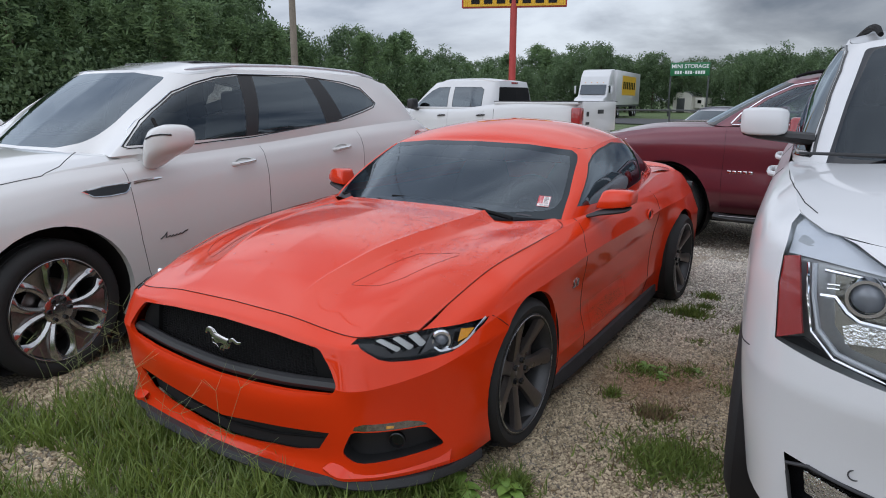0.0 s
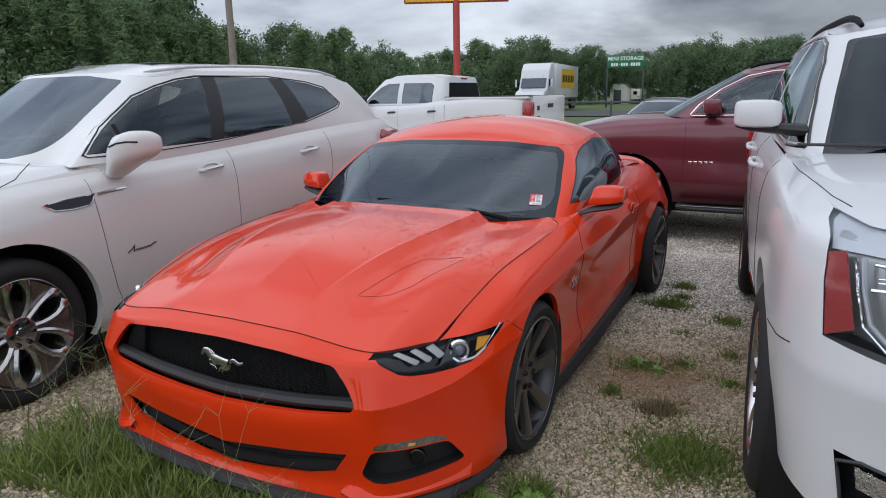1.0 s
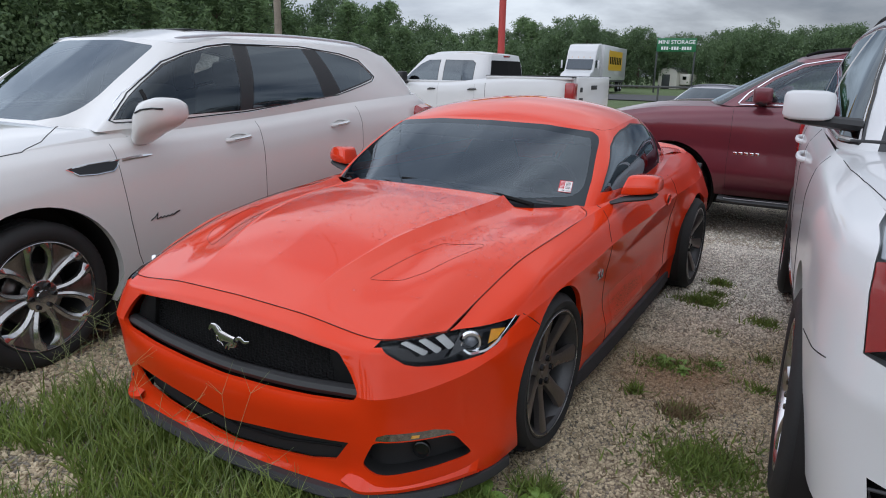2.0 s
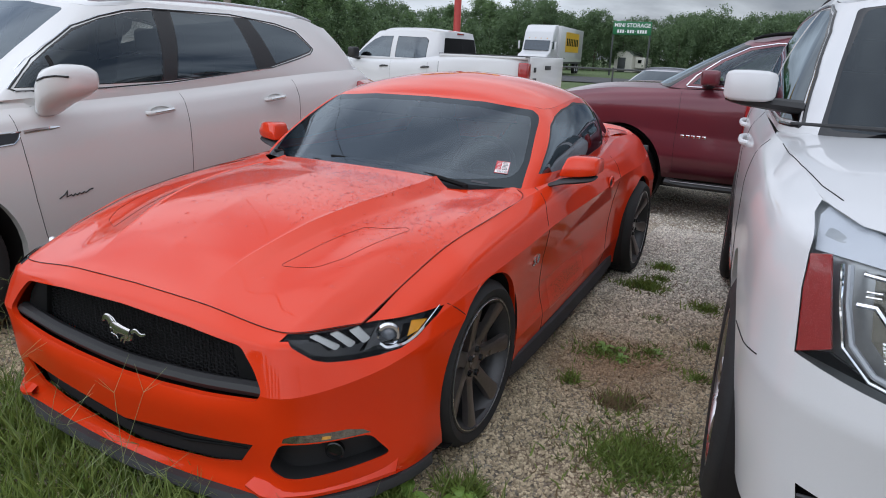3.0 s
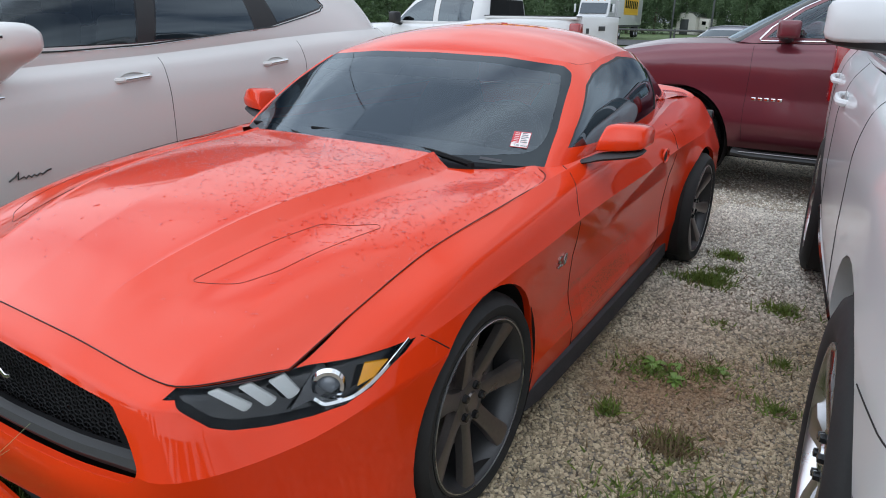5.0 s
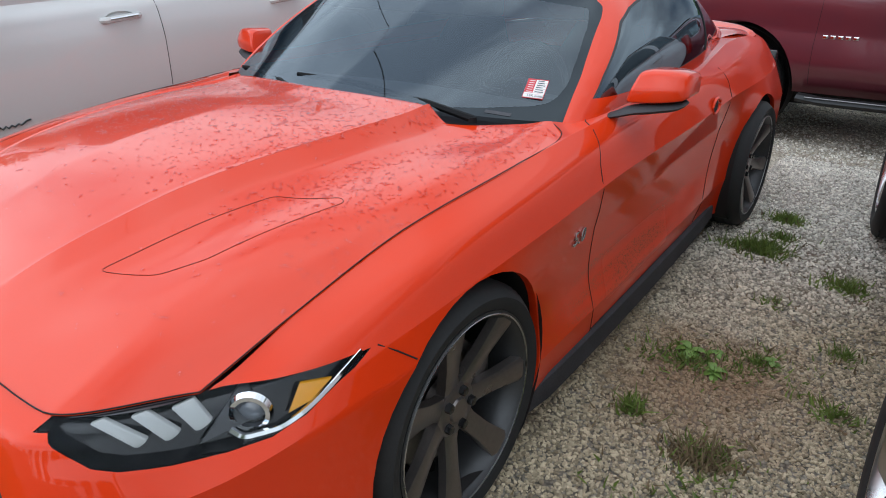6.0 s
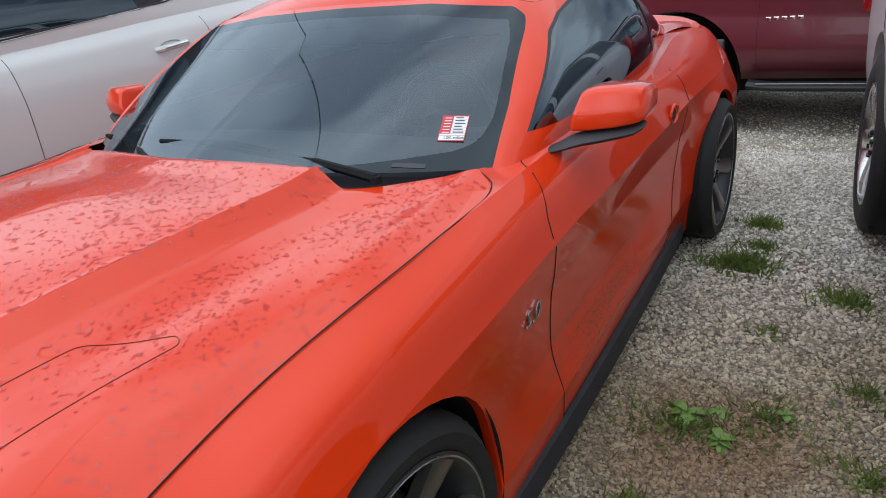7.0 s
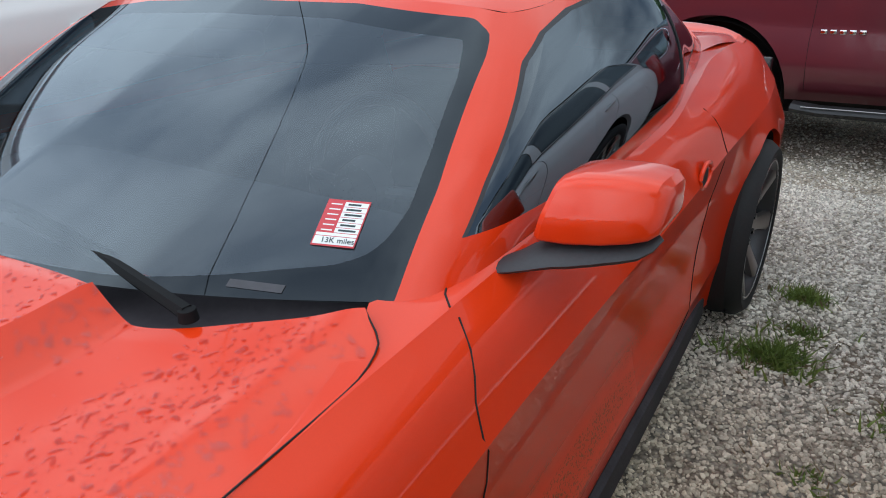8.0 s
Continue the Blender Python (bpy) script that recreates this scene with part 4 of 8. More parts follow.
def make_coupe():
    car = thing("sports_coupe", "glossy orange-red coupe with dark wheels and rain beads, on gravel", "car")
    mid = (0, 2.4, 0.5)
    marks = []
    grid = whole(net([SHUT, CREST, SHOULDER, WAIST, BAR, FLANK, SILL, KEEL], 170, 56, (2, 3, 5), marks))
    bm = sheet(grid, mid)
    bm.verts.ensure_lookup_table()
    wide = grid.shape[1]
    for r in marks:
        for k in range(wide - 1):
            a, b = bm.verts[r * wide + k], bm.verts[r * wide + k + 1]
            first, last = {marks[0]: (.75, 4.3), marks[1]: (.125, .46), marks[2]: (1.3, 4.3)}[r]
            if first < a.co.y < last and abs(a.co.x) > .55:
                bm.edges.get((a, b)).smooth = False
    plain = bm.copy()
    for y, wide_arch in zip(AXLES, (.357, .362)):
        for s in (1, -1):
            ring = [(y + wide_arch * math.cos(a), WHEEL_R + 0.008 + wide_arch * math.sin(a)) for a in (2 * math.pi * k / 44 for k in range(44))]
            hole = carve(bm, ring, "x", lambda c: c.x * s > 0.4)
            detach(bm, hole, lip=(-0.022 * s, 0, 0)).free()
    nose = lambda c: c.y < 1.0
    lenses = []
    hole = carve(bm, rounded(GRILLE, .02, 3), "y", nose)
    detach(bm, hole, lip=(0, .02, 0)).free()
    hole = carve(bm, INTAKE, "y", nose) + carve(bm, [(-x, z) for x, z in INTAKE], "y", nose)
    detach(bm, hole, lip=(0, .010, 0)).free()
    for s in (1, -1):
        hole = carve(bm, [(s * x, z) for x, z in rounded(FOG, .02, 3)], "y", nose)
        pocket = bowl(detach(bm, hole, lip=(-.004 * s, .008, 0)), (-.03 * s, .07, 0), (-.004 * s, .006, 0))
        part("fog_pocket", pocket, M["black"], car, "black plastic fog lamp pocket")
        hole = carve(bm, [(s * x, z) for x, z in FOG_LENS], "y", nose)
        lens = detach(bm, hole, lip=(0, .012, 0))
        lenses.append(part("turn_signal", lens, M["signal"], car, "clear ribbed turn signal with amber bulb"))
        hole = carve(bm, [(s * x, z) for x, z in LAMP], "y", lambda c: c.y < .8 and c.x * s > 0)
        lens = detach(bm, hole)
        strip = carve(bm, [(s * x, z) for x, z in LAMP_TOP], "y", lambda c: c.y < .8 and c.x * s > 0)
        lens = join(lens, detach(bm, strip))
        bmesh.ops.remove_doubles(lens, verts=lens.verts, dist=2e-4)
        lamp_back = bowl(lens.copy(), (-.03 * s, .030, -.002), (-.0015 * s, .0015, -.001))
        on_lens = BVHTree.FromBMesh(lens)
        lamp = part("headlight", lens, M["lens"], car, "clear-lensed headlight with three light bars")
        part("lamp_backing", lamp_back, M["gloss_black"], lamp)
        make_coupe_lamp(lamp, on_lens, s)
    body = part("body", bm, M["red_dirty"], car)
    even_shade(body, plain, .62)
    plain.free()
    net_of_hood = hood_patch()
    hood_bm = sheet(net_of_hood, (0, 1, 0))
    hood_bm.verts.ensure_lookup_table()
    wide = net_of_hood.shape[1]
    for k in (wide // 2 - 26, wide // 2 + 26):
        for r in range(6, len(net_of_hood) - 1):
            hood_bm.edges.get((hood_bm.verts[r * wide + k], hood_bm.verts[(r + 1) * wide + k])).smooth = False
    hood = part("hood", hood_bm, M["red"], car)
    tree, top = tree_of(body), tree_of(hood)
    both = tree_of(body, hood)

    make_rain(hood, top)
    # shut lines
    front = curve(SHUT[:4], 40)
    edge = curve(SHUT[3:7] + HOOD_END, 60)
    for s in (1, -1):
        line = [(s * x, y, z + .003) for x, y, z in np.concatenate([front, edge[1:]])]
        part("hood_gap", tube(line, .0014, 6), M["seam"], car)
        seam(car, top, [(s * x, y) for x, y in rounded(VENT, .018, 3)], "z", 1, .0006, "vent_gap", closed=True)
        # door, fender and bumper joints
        seam(car, tree, [(1.742, .875), (1.722, .845), (1.69, .79), (1.682, .745), (1.71, .64), (1.715, .52), (1.73, .40), (1.745, .20)], "x", s)
        seam(car, tree, [(3.00, .90), (3.035, .84), (3.03, .68), (2.98, .45), (2.90, .22)], "x", s)
        seam(car, tree, [(.700, .680), (.735, .655), (.775, .622), (.80, .602)], "x", s, .0018)
        seam(car, tree, [(1.75, .21), (2.88, .21)], "x", s, .002)
    # grille
    g = [(x * .99, z) for x, z in shift(GRILLE, .012)]
    bm = coarse_mesh(-.62, .62, .44, .68, .016, lambda x, z: .20 + .04 * abs(x) ** 2.2)
    grille = part("grille", bm, M["mesh_black"], car, "black honeycomb grille mesh")
    back = prism([(x * 1.02, z) for x, z in GRILLE], "y", .235, .40)
    part("grille_backing", back, M["seam"], grille)
    lip = curve([(-.60, .182, .498), (-.30, .160, .470), (0, .155, .456), (.30, .160, .470), (.60, .182, .498)], 30)
    part("grille_lip", tube(lip, .026, 8, flat=.9), M["black"], grille, "matt black lower grille bar")
    for s in (1, -1):
        part("grille_side", prism([(s * .512, .622), (s * .45, .632), (s * .475, .50), (s * .595, .492), (s * .56, .565)], "y", .188, .24, bevel=.008), M["mesh_black"], grille)
    # the running emblem, as a plain chrome shape
    bm = bmesh.new()
    for line, widths in (
            ([(-.048, .574), (-.025, .564), (.010, .560), (.040, .556)], [.017, .020, .016, .017]),
            ([(-.046, .578), (-.062, .592), (-.076, .592), (-.094, .574)], [.018, .014, .010, .005]),
            ([(-.060, .600), (-.040, .590), (-.026, .580)], [.005, .008, .004]),
            ([(-.046, .562), (-.050, .544), (-.026, .536), (-.020, .526)], [.011, .006, .004, .003]),
            ([(-.030, .556), (-.030, .538), (-.044, .528)], [.010, .006, .003]),
            ([(.024, .556), (.016, .538), (-.004, .532), (-.012, .518)], [.014, .009, .005, .003]),
            ([(.042, .556), (.034, .536), (.010, .528), (.004, .516)], [.012, .008, .005, .003]),
            ([(.048, .564), (.068, .574), (.092, .564), (.116, .572)], [.007, .008, .007, .003])):
        smooth = curve([(x, .148, z) for x, z in line], 9)
        tube(smooth, list(np.interp(np.linspace(0, 1, 9), np.linspace(0, 1, len(widths)), widths)), 8, bm, flat=.45, up=(0, 0, 1) if abs(line[0][0] - line[-1][0]) < .03 else (0, 1, 0))
    part("emblem", bm, M["wheel_silver"], grille, "chrome running emblem")
    # lower intake
    for s in (1, -1):
        dark = prism([(s * x * 1.01, z + (.012 if z > .235 else -.012)) for x, z in INTAKE], "y", .185, .34)
        part("intake_backing", dark, M["seam"], car)
        part("intake_bar", tube([(0, .172, .195), (s * .25, .177, .218), (s * .50, .187, .268)], .005, 6), M["mesh_black"], car)
    # splitter
    plan = curve([(0, .128), (.30, .133), (.50, .140), (.54, .165), (.62, .178), (.845, .39), (.905, .55), (.915, .63)], 50)
    rows = []
    for dz, d in ((.150, .02), (.147, -.020), (.120, -.030), (.112, -.026), (.112, .06)):
        rows.append([(x + .6 * -d * (x / .9) ** 2, y + d * (1 if y < .4 else .4), dz - .034 * max(0, 1 - (x / .58) ** 2)) for x, y in plan])
    bm = sheet(whole(np.array(rows)), (0, .5, .3))
    part("front_splitter", bm, M["grey_plastic"], car, "weathered dark plastic chin splitter")
    # winglets under the fog lamps
    for s in (1, -1):
        inner = curve([(.552, .172, .200), (.60, .185, .212), (.66, .225, .200), (.80, .350, .215), (.888, .465, .228)], 26)
        outer = curve([(.540, .128, .182), (.60, .128, .166), (.70, .190, .164), (.80, .298, .168), (.892, .44, .175)], 26)
        rows = np.array([inner + (0, .02, 0), inner, outer, outer - (0, -.003, .012), outer + (0, .05, -.018)]) * np.array([s, 1, 1])
        part("winglet", sheet(rows, (s * .6, .5, .4)), M["red"], car, "red ledge below the fog lamp", smooth=25)
    # side skirts
    for s in (1, -1):
        rows = []
        for x, z in ((.900, .212), (.922, .195), (.924, .118), (.90, .10), (.84, .10)):
            rows.append([(s * (x + .004 * math.sin(3 * t) - .030 * max(0, 1 - t / .07) - .055 * t ** 1.5), 1.27 + 1.99 * t, .10 + (z - .10) * min(1, .35 + t / .10) + .012 * (2 * t - 1) ** 8) for t in np.linspace(0, 1, 24)])
        part("side_skirt", sheet(np.array(rows), (0, 2.2, .15)), M["skirt"], car, "black plastic side skirt")
    for s in (1, -1):
        fog = lathe([(.0, .030), (-.016, .030), (-.018, .026), (-.010, .022), (-.012, 0)], 24, "y")
        place(fog, (s * .745, .315, .278), s, .5)
        part("fog_lamp", fog, M["gloss_black"], car, "small round dark fog lamp")
        glow = behind(tree_of(body, *lenses), [(.750, .351), (.768, .350), (.770, .359), (.752, .361)], s, -.0015, .003)
        part("signal_bulb", glow, M["lit_amber"], car, "dull amber signal bulb")
    make_coupe_cabin(car, tree)
    make_coupe_trim(car, tree)
    first = make_wheel(car, pose(FACE, AXLES[0], WHEEL_R), WHEEL_R, .262, .255, "bronze")
    for y, s in ((AXLES[1], 1), (AXLES[0], -1), (AXLES[1], -1)):
        copy_thing(first, pose(s * (FACE + (.025 if y > 2 else 0)), y, WHEEL_R, 40, 0, 0 if s > 0 else 180))
    for y in AXLES:
        for s in (1, -1):
            wheel_well(car, s * .62, s * .925, y, WHEEL_R + .008, .366)
    part("underbody", box((0, 2.3, .25), (1.25, 4.1, .2), bevel=.03), M["seam"], car)
    return car


def coarse_mesh(x0, x1, z0, z1, cell, depth):
    """A honeycomb-like screen of small bars that follows a bowed surface."""
    bm = bmesh.new()
    rows = int((z1 - z0) / (cell * .75))
    for r in range(rows + 1):
        z = z0 + r * cell * .75
        n = int((x1 - x0) / cell)
        pts = []
        for k in range(n + 1):
            x = x0 + k * cell + (cell / 2 if r % 2 else 0)
            zz = z + (.0035 if k % 2 else -.0035)
            y = depth(x, z)
            if inside(GRILLE, x, zz, .004):
                pts.append((x, y, zz))
        if len(pts) > 2:
            tube(pts, .0022, 4, bm)
    for k in range(int((x1 - x0) / cell) + 1):
        x = x0 + k * cell
        pts = [(x, depth(x, z), z) for z in np.arange(z0, z1, .02) if inside(GRILLE, x, z, .004)]
        if len(pts) > 2:
            tube(pts, .0022, 4, bm)
    return bm


def inside(poly, x, y, grow=0.0):
    """Whether a point lies in a convex outline."""
    p = [Vector(q) for q in poly]
    if sum(a.x * b.y - b.x * a.y for a, b in zip(p, p[1:] + p[:1])) < 0:
        p.reverse()
    for a, b in zip(p, p[1:] + p[:1]):
        d = b - a
        if (-d.y * (x - a.x) + d.x * (y - a.y)) / d.length < -grow:
            return False
    return True


def behind(tree, pts, s, deep, thick, bevel=.0):
    """A slab that follows the inside of a lens: an outline seen from the front, set back by deep."""
    front = drape(tree, [(s * x, z) for x, z in pts], "y")
    bm = bmesh.new()
    inward = Vector((-.6 * s, .8, 0))
    lo = [bm.verts.new(p + inward * deep) for p in front]
    hi = [bm.verts.new(p + inward * (deep + thick)) for p in front]
    bm.faces.new(lo)
    bm.faces.new(hi[::-1])
    n = len(lo)
    for k in range(n):
        bm.faces.new((lo[k], hi[k], hi[(k + 1) % n], lo[(k + 1) % n]))
    bmesh.ops.recalc_face_normals(bm, faces=bm.faces)
    if bevel:
        bmesh.ops.bevel(bm, geom=list(bm.edges), offset=bevel, segments=2, affect="EDGES", profile=.5, clamp_overlap=True)
    return bm


def bowl(bm, deep, rim):
    """Turns a detached patch into an open-fronted pocket: its faces sunk by deep, with walls up to rim."""
    edge = [e for e in bm.edges if e.is_boundary]
    out = bmesh.ops.extrude_edge_only(bm, edges=edge)
    made = [v for v in out["geom"] if isinstance(v, bmesh.types.BMVert)]
    old = set(bm.verts) - set(made)
    for v in old:
        v.co += Vector(deep)
    for v in made:
        v.co += Vector(rim)
    bm.normal_update()
    return bm


def spatter(mat):
    """Dried mud on the lower doors, thrown back by the front wheel: a film in streaks and many specks."""
    nt = mat.node_tree
    link = nt.links.new
    b = nt.nodes["Principled BSDF"]
    coord = nt.nodes.new("ShaderNodeTexCoord")
    sep = nt.nodes.new("ShaderNodeSeparateXYZ")
    link(coord.outputs["Object"], sep.inputs[0])

    def ranged(value, a, c):
        n = nt.nodes.new("ShaderNodeMapRange")
        n.interpolation_type = "SMOOTHSTEP"
        n.inputs["From Min"].default_value, n.inputs["From Max"].default_value = a, c
        link(value, n.inputs["Value"])
        return n.outputs[0]

    def times(p, q):
        n = nt.nodes.new("ShaderNodeMath")
        n.operation = "MULTIPLY"
        link(p, n.inputs[0])
        link(q, n.inputs[1])
        return n.outputs[0]

    def noise(scale, stretch):
        m = nt.nodes.new("ShaderNodeMapping")
        m.inputs["Scale"].default_value = stretch
        n = nt.nodes.new("ShaderNodeTexNoise")
        n.inputs["Scale"].default_value = scale
        n.inputs["Detail"].default_value = 5
        link(coord.outputs["Object"], m.inputs["Vector"])
        link(m.outputs[0], n.inputs["Vector"])
        return n.outputs["Fac"]
    zone = times(times(ranged(sep.outputs["Y"], 1.35, 1.9), ranged(sep.outputs["Y"], 3.2, 2.4)), times(ranged(sep.outputs["Z"], .60, .42), ranged(sep.outputs["Z"], .20, .28)))
    film = times(zone, ranged(noise(7, (1, .22, 2.2)), .46, .66))
    specks = times(film, ranged(noise(170, (1, .8, 1)), .53, .62))
    total = nt.nodes.new("ShaderNodeMath")
    total.operation = "MULTIPLY_ADD"
    total.use_clamp = True
    total.inputs[1].default_value = .22
    link(film, total.inputs[0])
    link(specks, total.inputs[2])
    mix = nt.nodes.new("ShaderNodeMix")
    mix.data_type = "RGBA"
    old = b.inputs["Base Color"].links[0].from_socket
    link(total.outputs[0], mix.inputs["Factor"])
    link(old, mix.inputs["A"])
    mix.inputs["B"].default_value = (.23, .095, .05, 1)
    link(mix.outputs["Result"], b.inputs["Base Color"])
    dull = nt.nodes.new("ShaderNodeMapRange")
    dull.inputs["To Min"].default_value, dull.inputs["To Max"].default_value = .03, .28
    link(zone, dull.inputs["Value"])
    link(dull.outputs[0], b.inputs["Coat Roughness"])
    less = nt.nodes.new("ShaderNodeMapRange")
    less.inputs["To Min"].default_value, less.inputs["To Max"].default_value = .7, .1
    link(total.outputs[0], less.inputs["Value"])
    link(less.outputs[0], b.inputs["Coat Weight"])


def make_rain(hood, tree):
    """Rain beads: thousands of low lumpy domes of very uneven size, close together on the rear of the hood."""
    rng = random.Random(17)
    bm = bmesh.new()
    done = 0
    while done < 9500:
        x, y = rng.uniform(-.8, .8), rng.uniform(.35, 1.62)
        keep = .05 + .95 * min(1, max(0, (y - .60) / .35)) ** 1.3
        keep *= .45 + .55 * (math.sin(9 * x + 3 * math.sin(5 * y)) > -.35)
        ridge = .262 + .21 * (y - .25)
        keep *= .08 if ridge < abs(x) < ridge + .08 else 1
        if rng.random() > keep:
            continue
        pick = rng.random()
        r = .0013 * math.exp(rng.gauss(.30, .40)) if pick < .80 else rng.uniform(.0024, .0042) if pick < .985 else rng.uniform(.0045, .0065)
        at, no, _, _ = tree.ray_cast(Vector((x, y, 2)), Vector((0, 0, -1)))
        if at is None:
            continue
        done += 1
        e = no.orthogonal().normalized()
        f = no.cross(e)
        turn, long, tall = rng.uniform(-.5, .5) + (1.57 if rng.random() < .5 else 0), rng.uniform(1, 1.9 if r > .0025 else 1.4), rng.uniform(.07, .14)
        n = 10 if r > .0025 else 6
        wob = [rng.uniform(.78, 1.2) for _ in range(n)]
        wob = [(wob[k - 1] + 2 * wob[k] + wob[(k + 1) % n]) / 4 for k in range(n)]
        rings = []
        for q, h in ((1, 0), (.86, .55), (.55, .88)) if r > .0025 else ((1, 0), (.75, .7)):
            ring = []
            for k in range(n):
                a = 2 * math.pi * k / n
                w = r * q * wob[k]
                px, py = w * long * math.cos(a), w * math.sin(a)
                ring.append(bm.verts.new(at + e * (px * math.cos(turn) - py * math.sin(turn)) + f * (px * math.sin(turn) + py * math.cos(turn)) + no * (r * tall * h + .0002)))
            rings.append(ring)
        peak = bm.verts.new(at + no * (r * tall))
        for a, b in zip(rings, rings[1:]):
            for k in range(n):
                bm.faces.new((a[k], a[(k + 1) % n], b[(k + 1) % n], b[k]))
        for k in range(n):
            bm.faces.new((rings[-1][k], rings[-1][(k + 1) % n], peak))
    ob = part("rain_water", bm, M["water"], hood, "clear rain beads on red paint", smooth=80)
    tagged(ob, kind="stuff")


def make_coupe_lamp(lamp, tree, s):
    """What sits behind a headlight lens."""
    for (x0, z0), (x1, z1) in (((.697, .662), (.760, .628)), ((.735, .664), (.786, .629)), ((.767, .664), (.808, .633))):
        w = .0050
        bar = [(x0 - w, z0 - .002), (x0 + w, z0 + .002), (x1 + w, z1 + .004), (x1 + w, z1), (x1 + .3 * w, z1 - .005), (x1 - .6 * w, z1 - .005)]
        part("light_bar", behind(tree, bar, s, .006, .010, .002), M["lamp_white"], lamp, "white slanted light bar")
    rr = .035
    c = drape(tree, [(s * .846, .634)], "y")[0] + Vector((-.010 * s, .012, 0))
    ring = lathe([(-.012, rr), (.0, rr + .004), (.006, rr), (.003, rr - .006), (-.012, rr - .008)], 28, "y", closed=True)
    place(ring, c, s)
    part("projector_ring", ring, M["chrome"], lamp, "chrome projector ring")
    bulb = lathe([(-.010, 0), (-.007, .013), (.0, .022), (.010, .028)], 24, "y")
    place(bulb, c, s)
    part("projector_lens", bulb, M["grey_lens"], lamp, "grey glass projector lens")
    part("projector_shroud", behind(tree, [(.806, .672), (.860, .680), (.862, .622), (.815, .600)], s, .020, .006, .002), M["dark_alloy"], lamp)
    part("amber_reflector", behind(tree, [(.876, .660), (.906, .679), (.904, .655), (.899, .632), (.884, .622)], s, .004, .008, .001), M["amber"], lamp, "amber side reflector")
    strip = drape(tree, [(s * p[0], p[1]) for p in curve([(.836, .618), (.858, .602), (.882, .604), (.901, .622), (.910, .655), (.911, .684)], 26)], "y", 1, -.001)
    strip = [p + Vector((-.003 * s, .004, 0)) for p in strip]
    part("chrome_strip", tube(strip, .0058, 6, flat=1.3), M["chrome"], lamp, "chrome lower lamp strip")


def place(bm, c, s, turn=.85):
    """Turns a piece that looks to the front outwards by a little, and sets it down at c."""
    bmesh.ops.rotate(bm, verts=bm.verts, matrix=Matrix.Rotation(s * turn * .8, 3, "Z"), cent=(0, 0, 0))
    bmesh.ops.translate(bm, verts=bm.verts, vec=c)


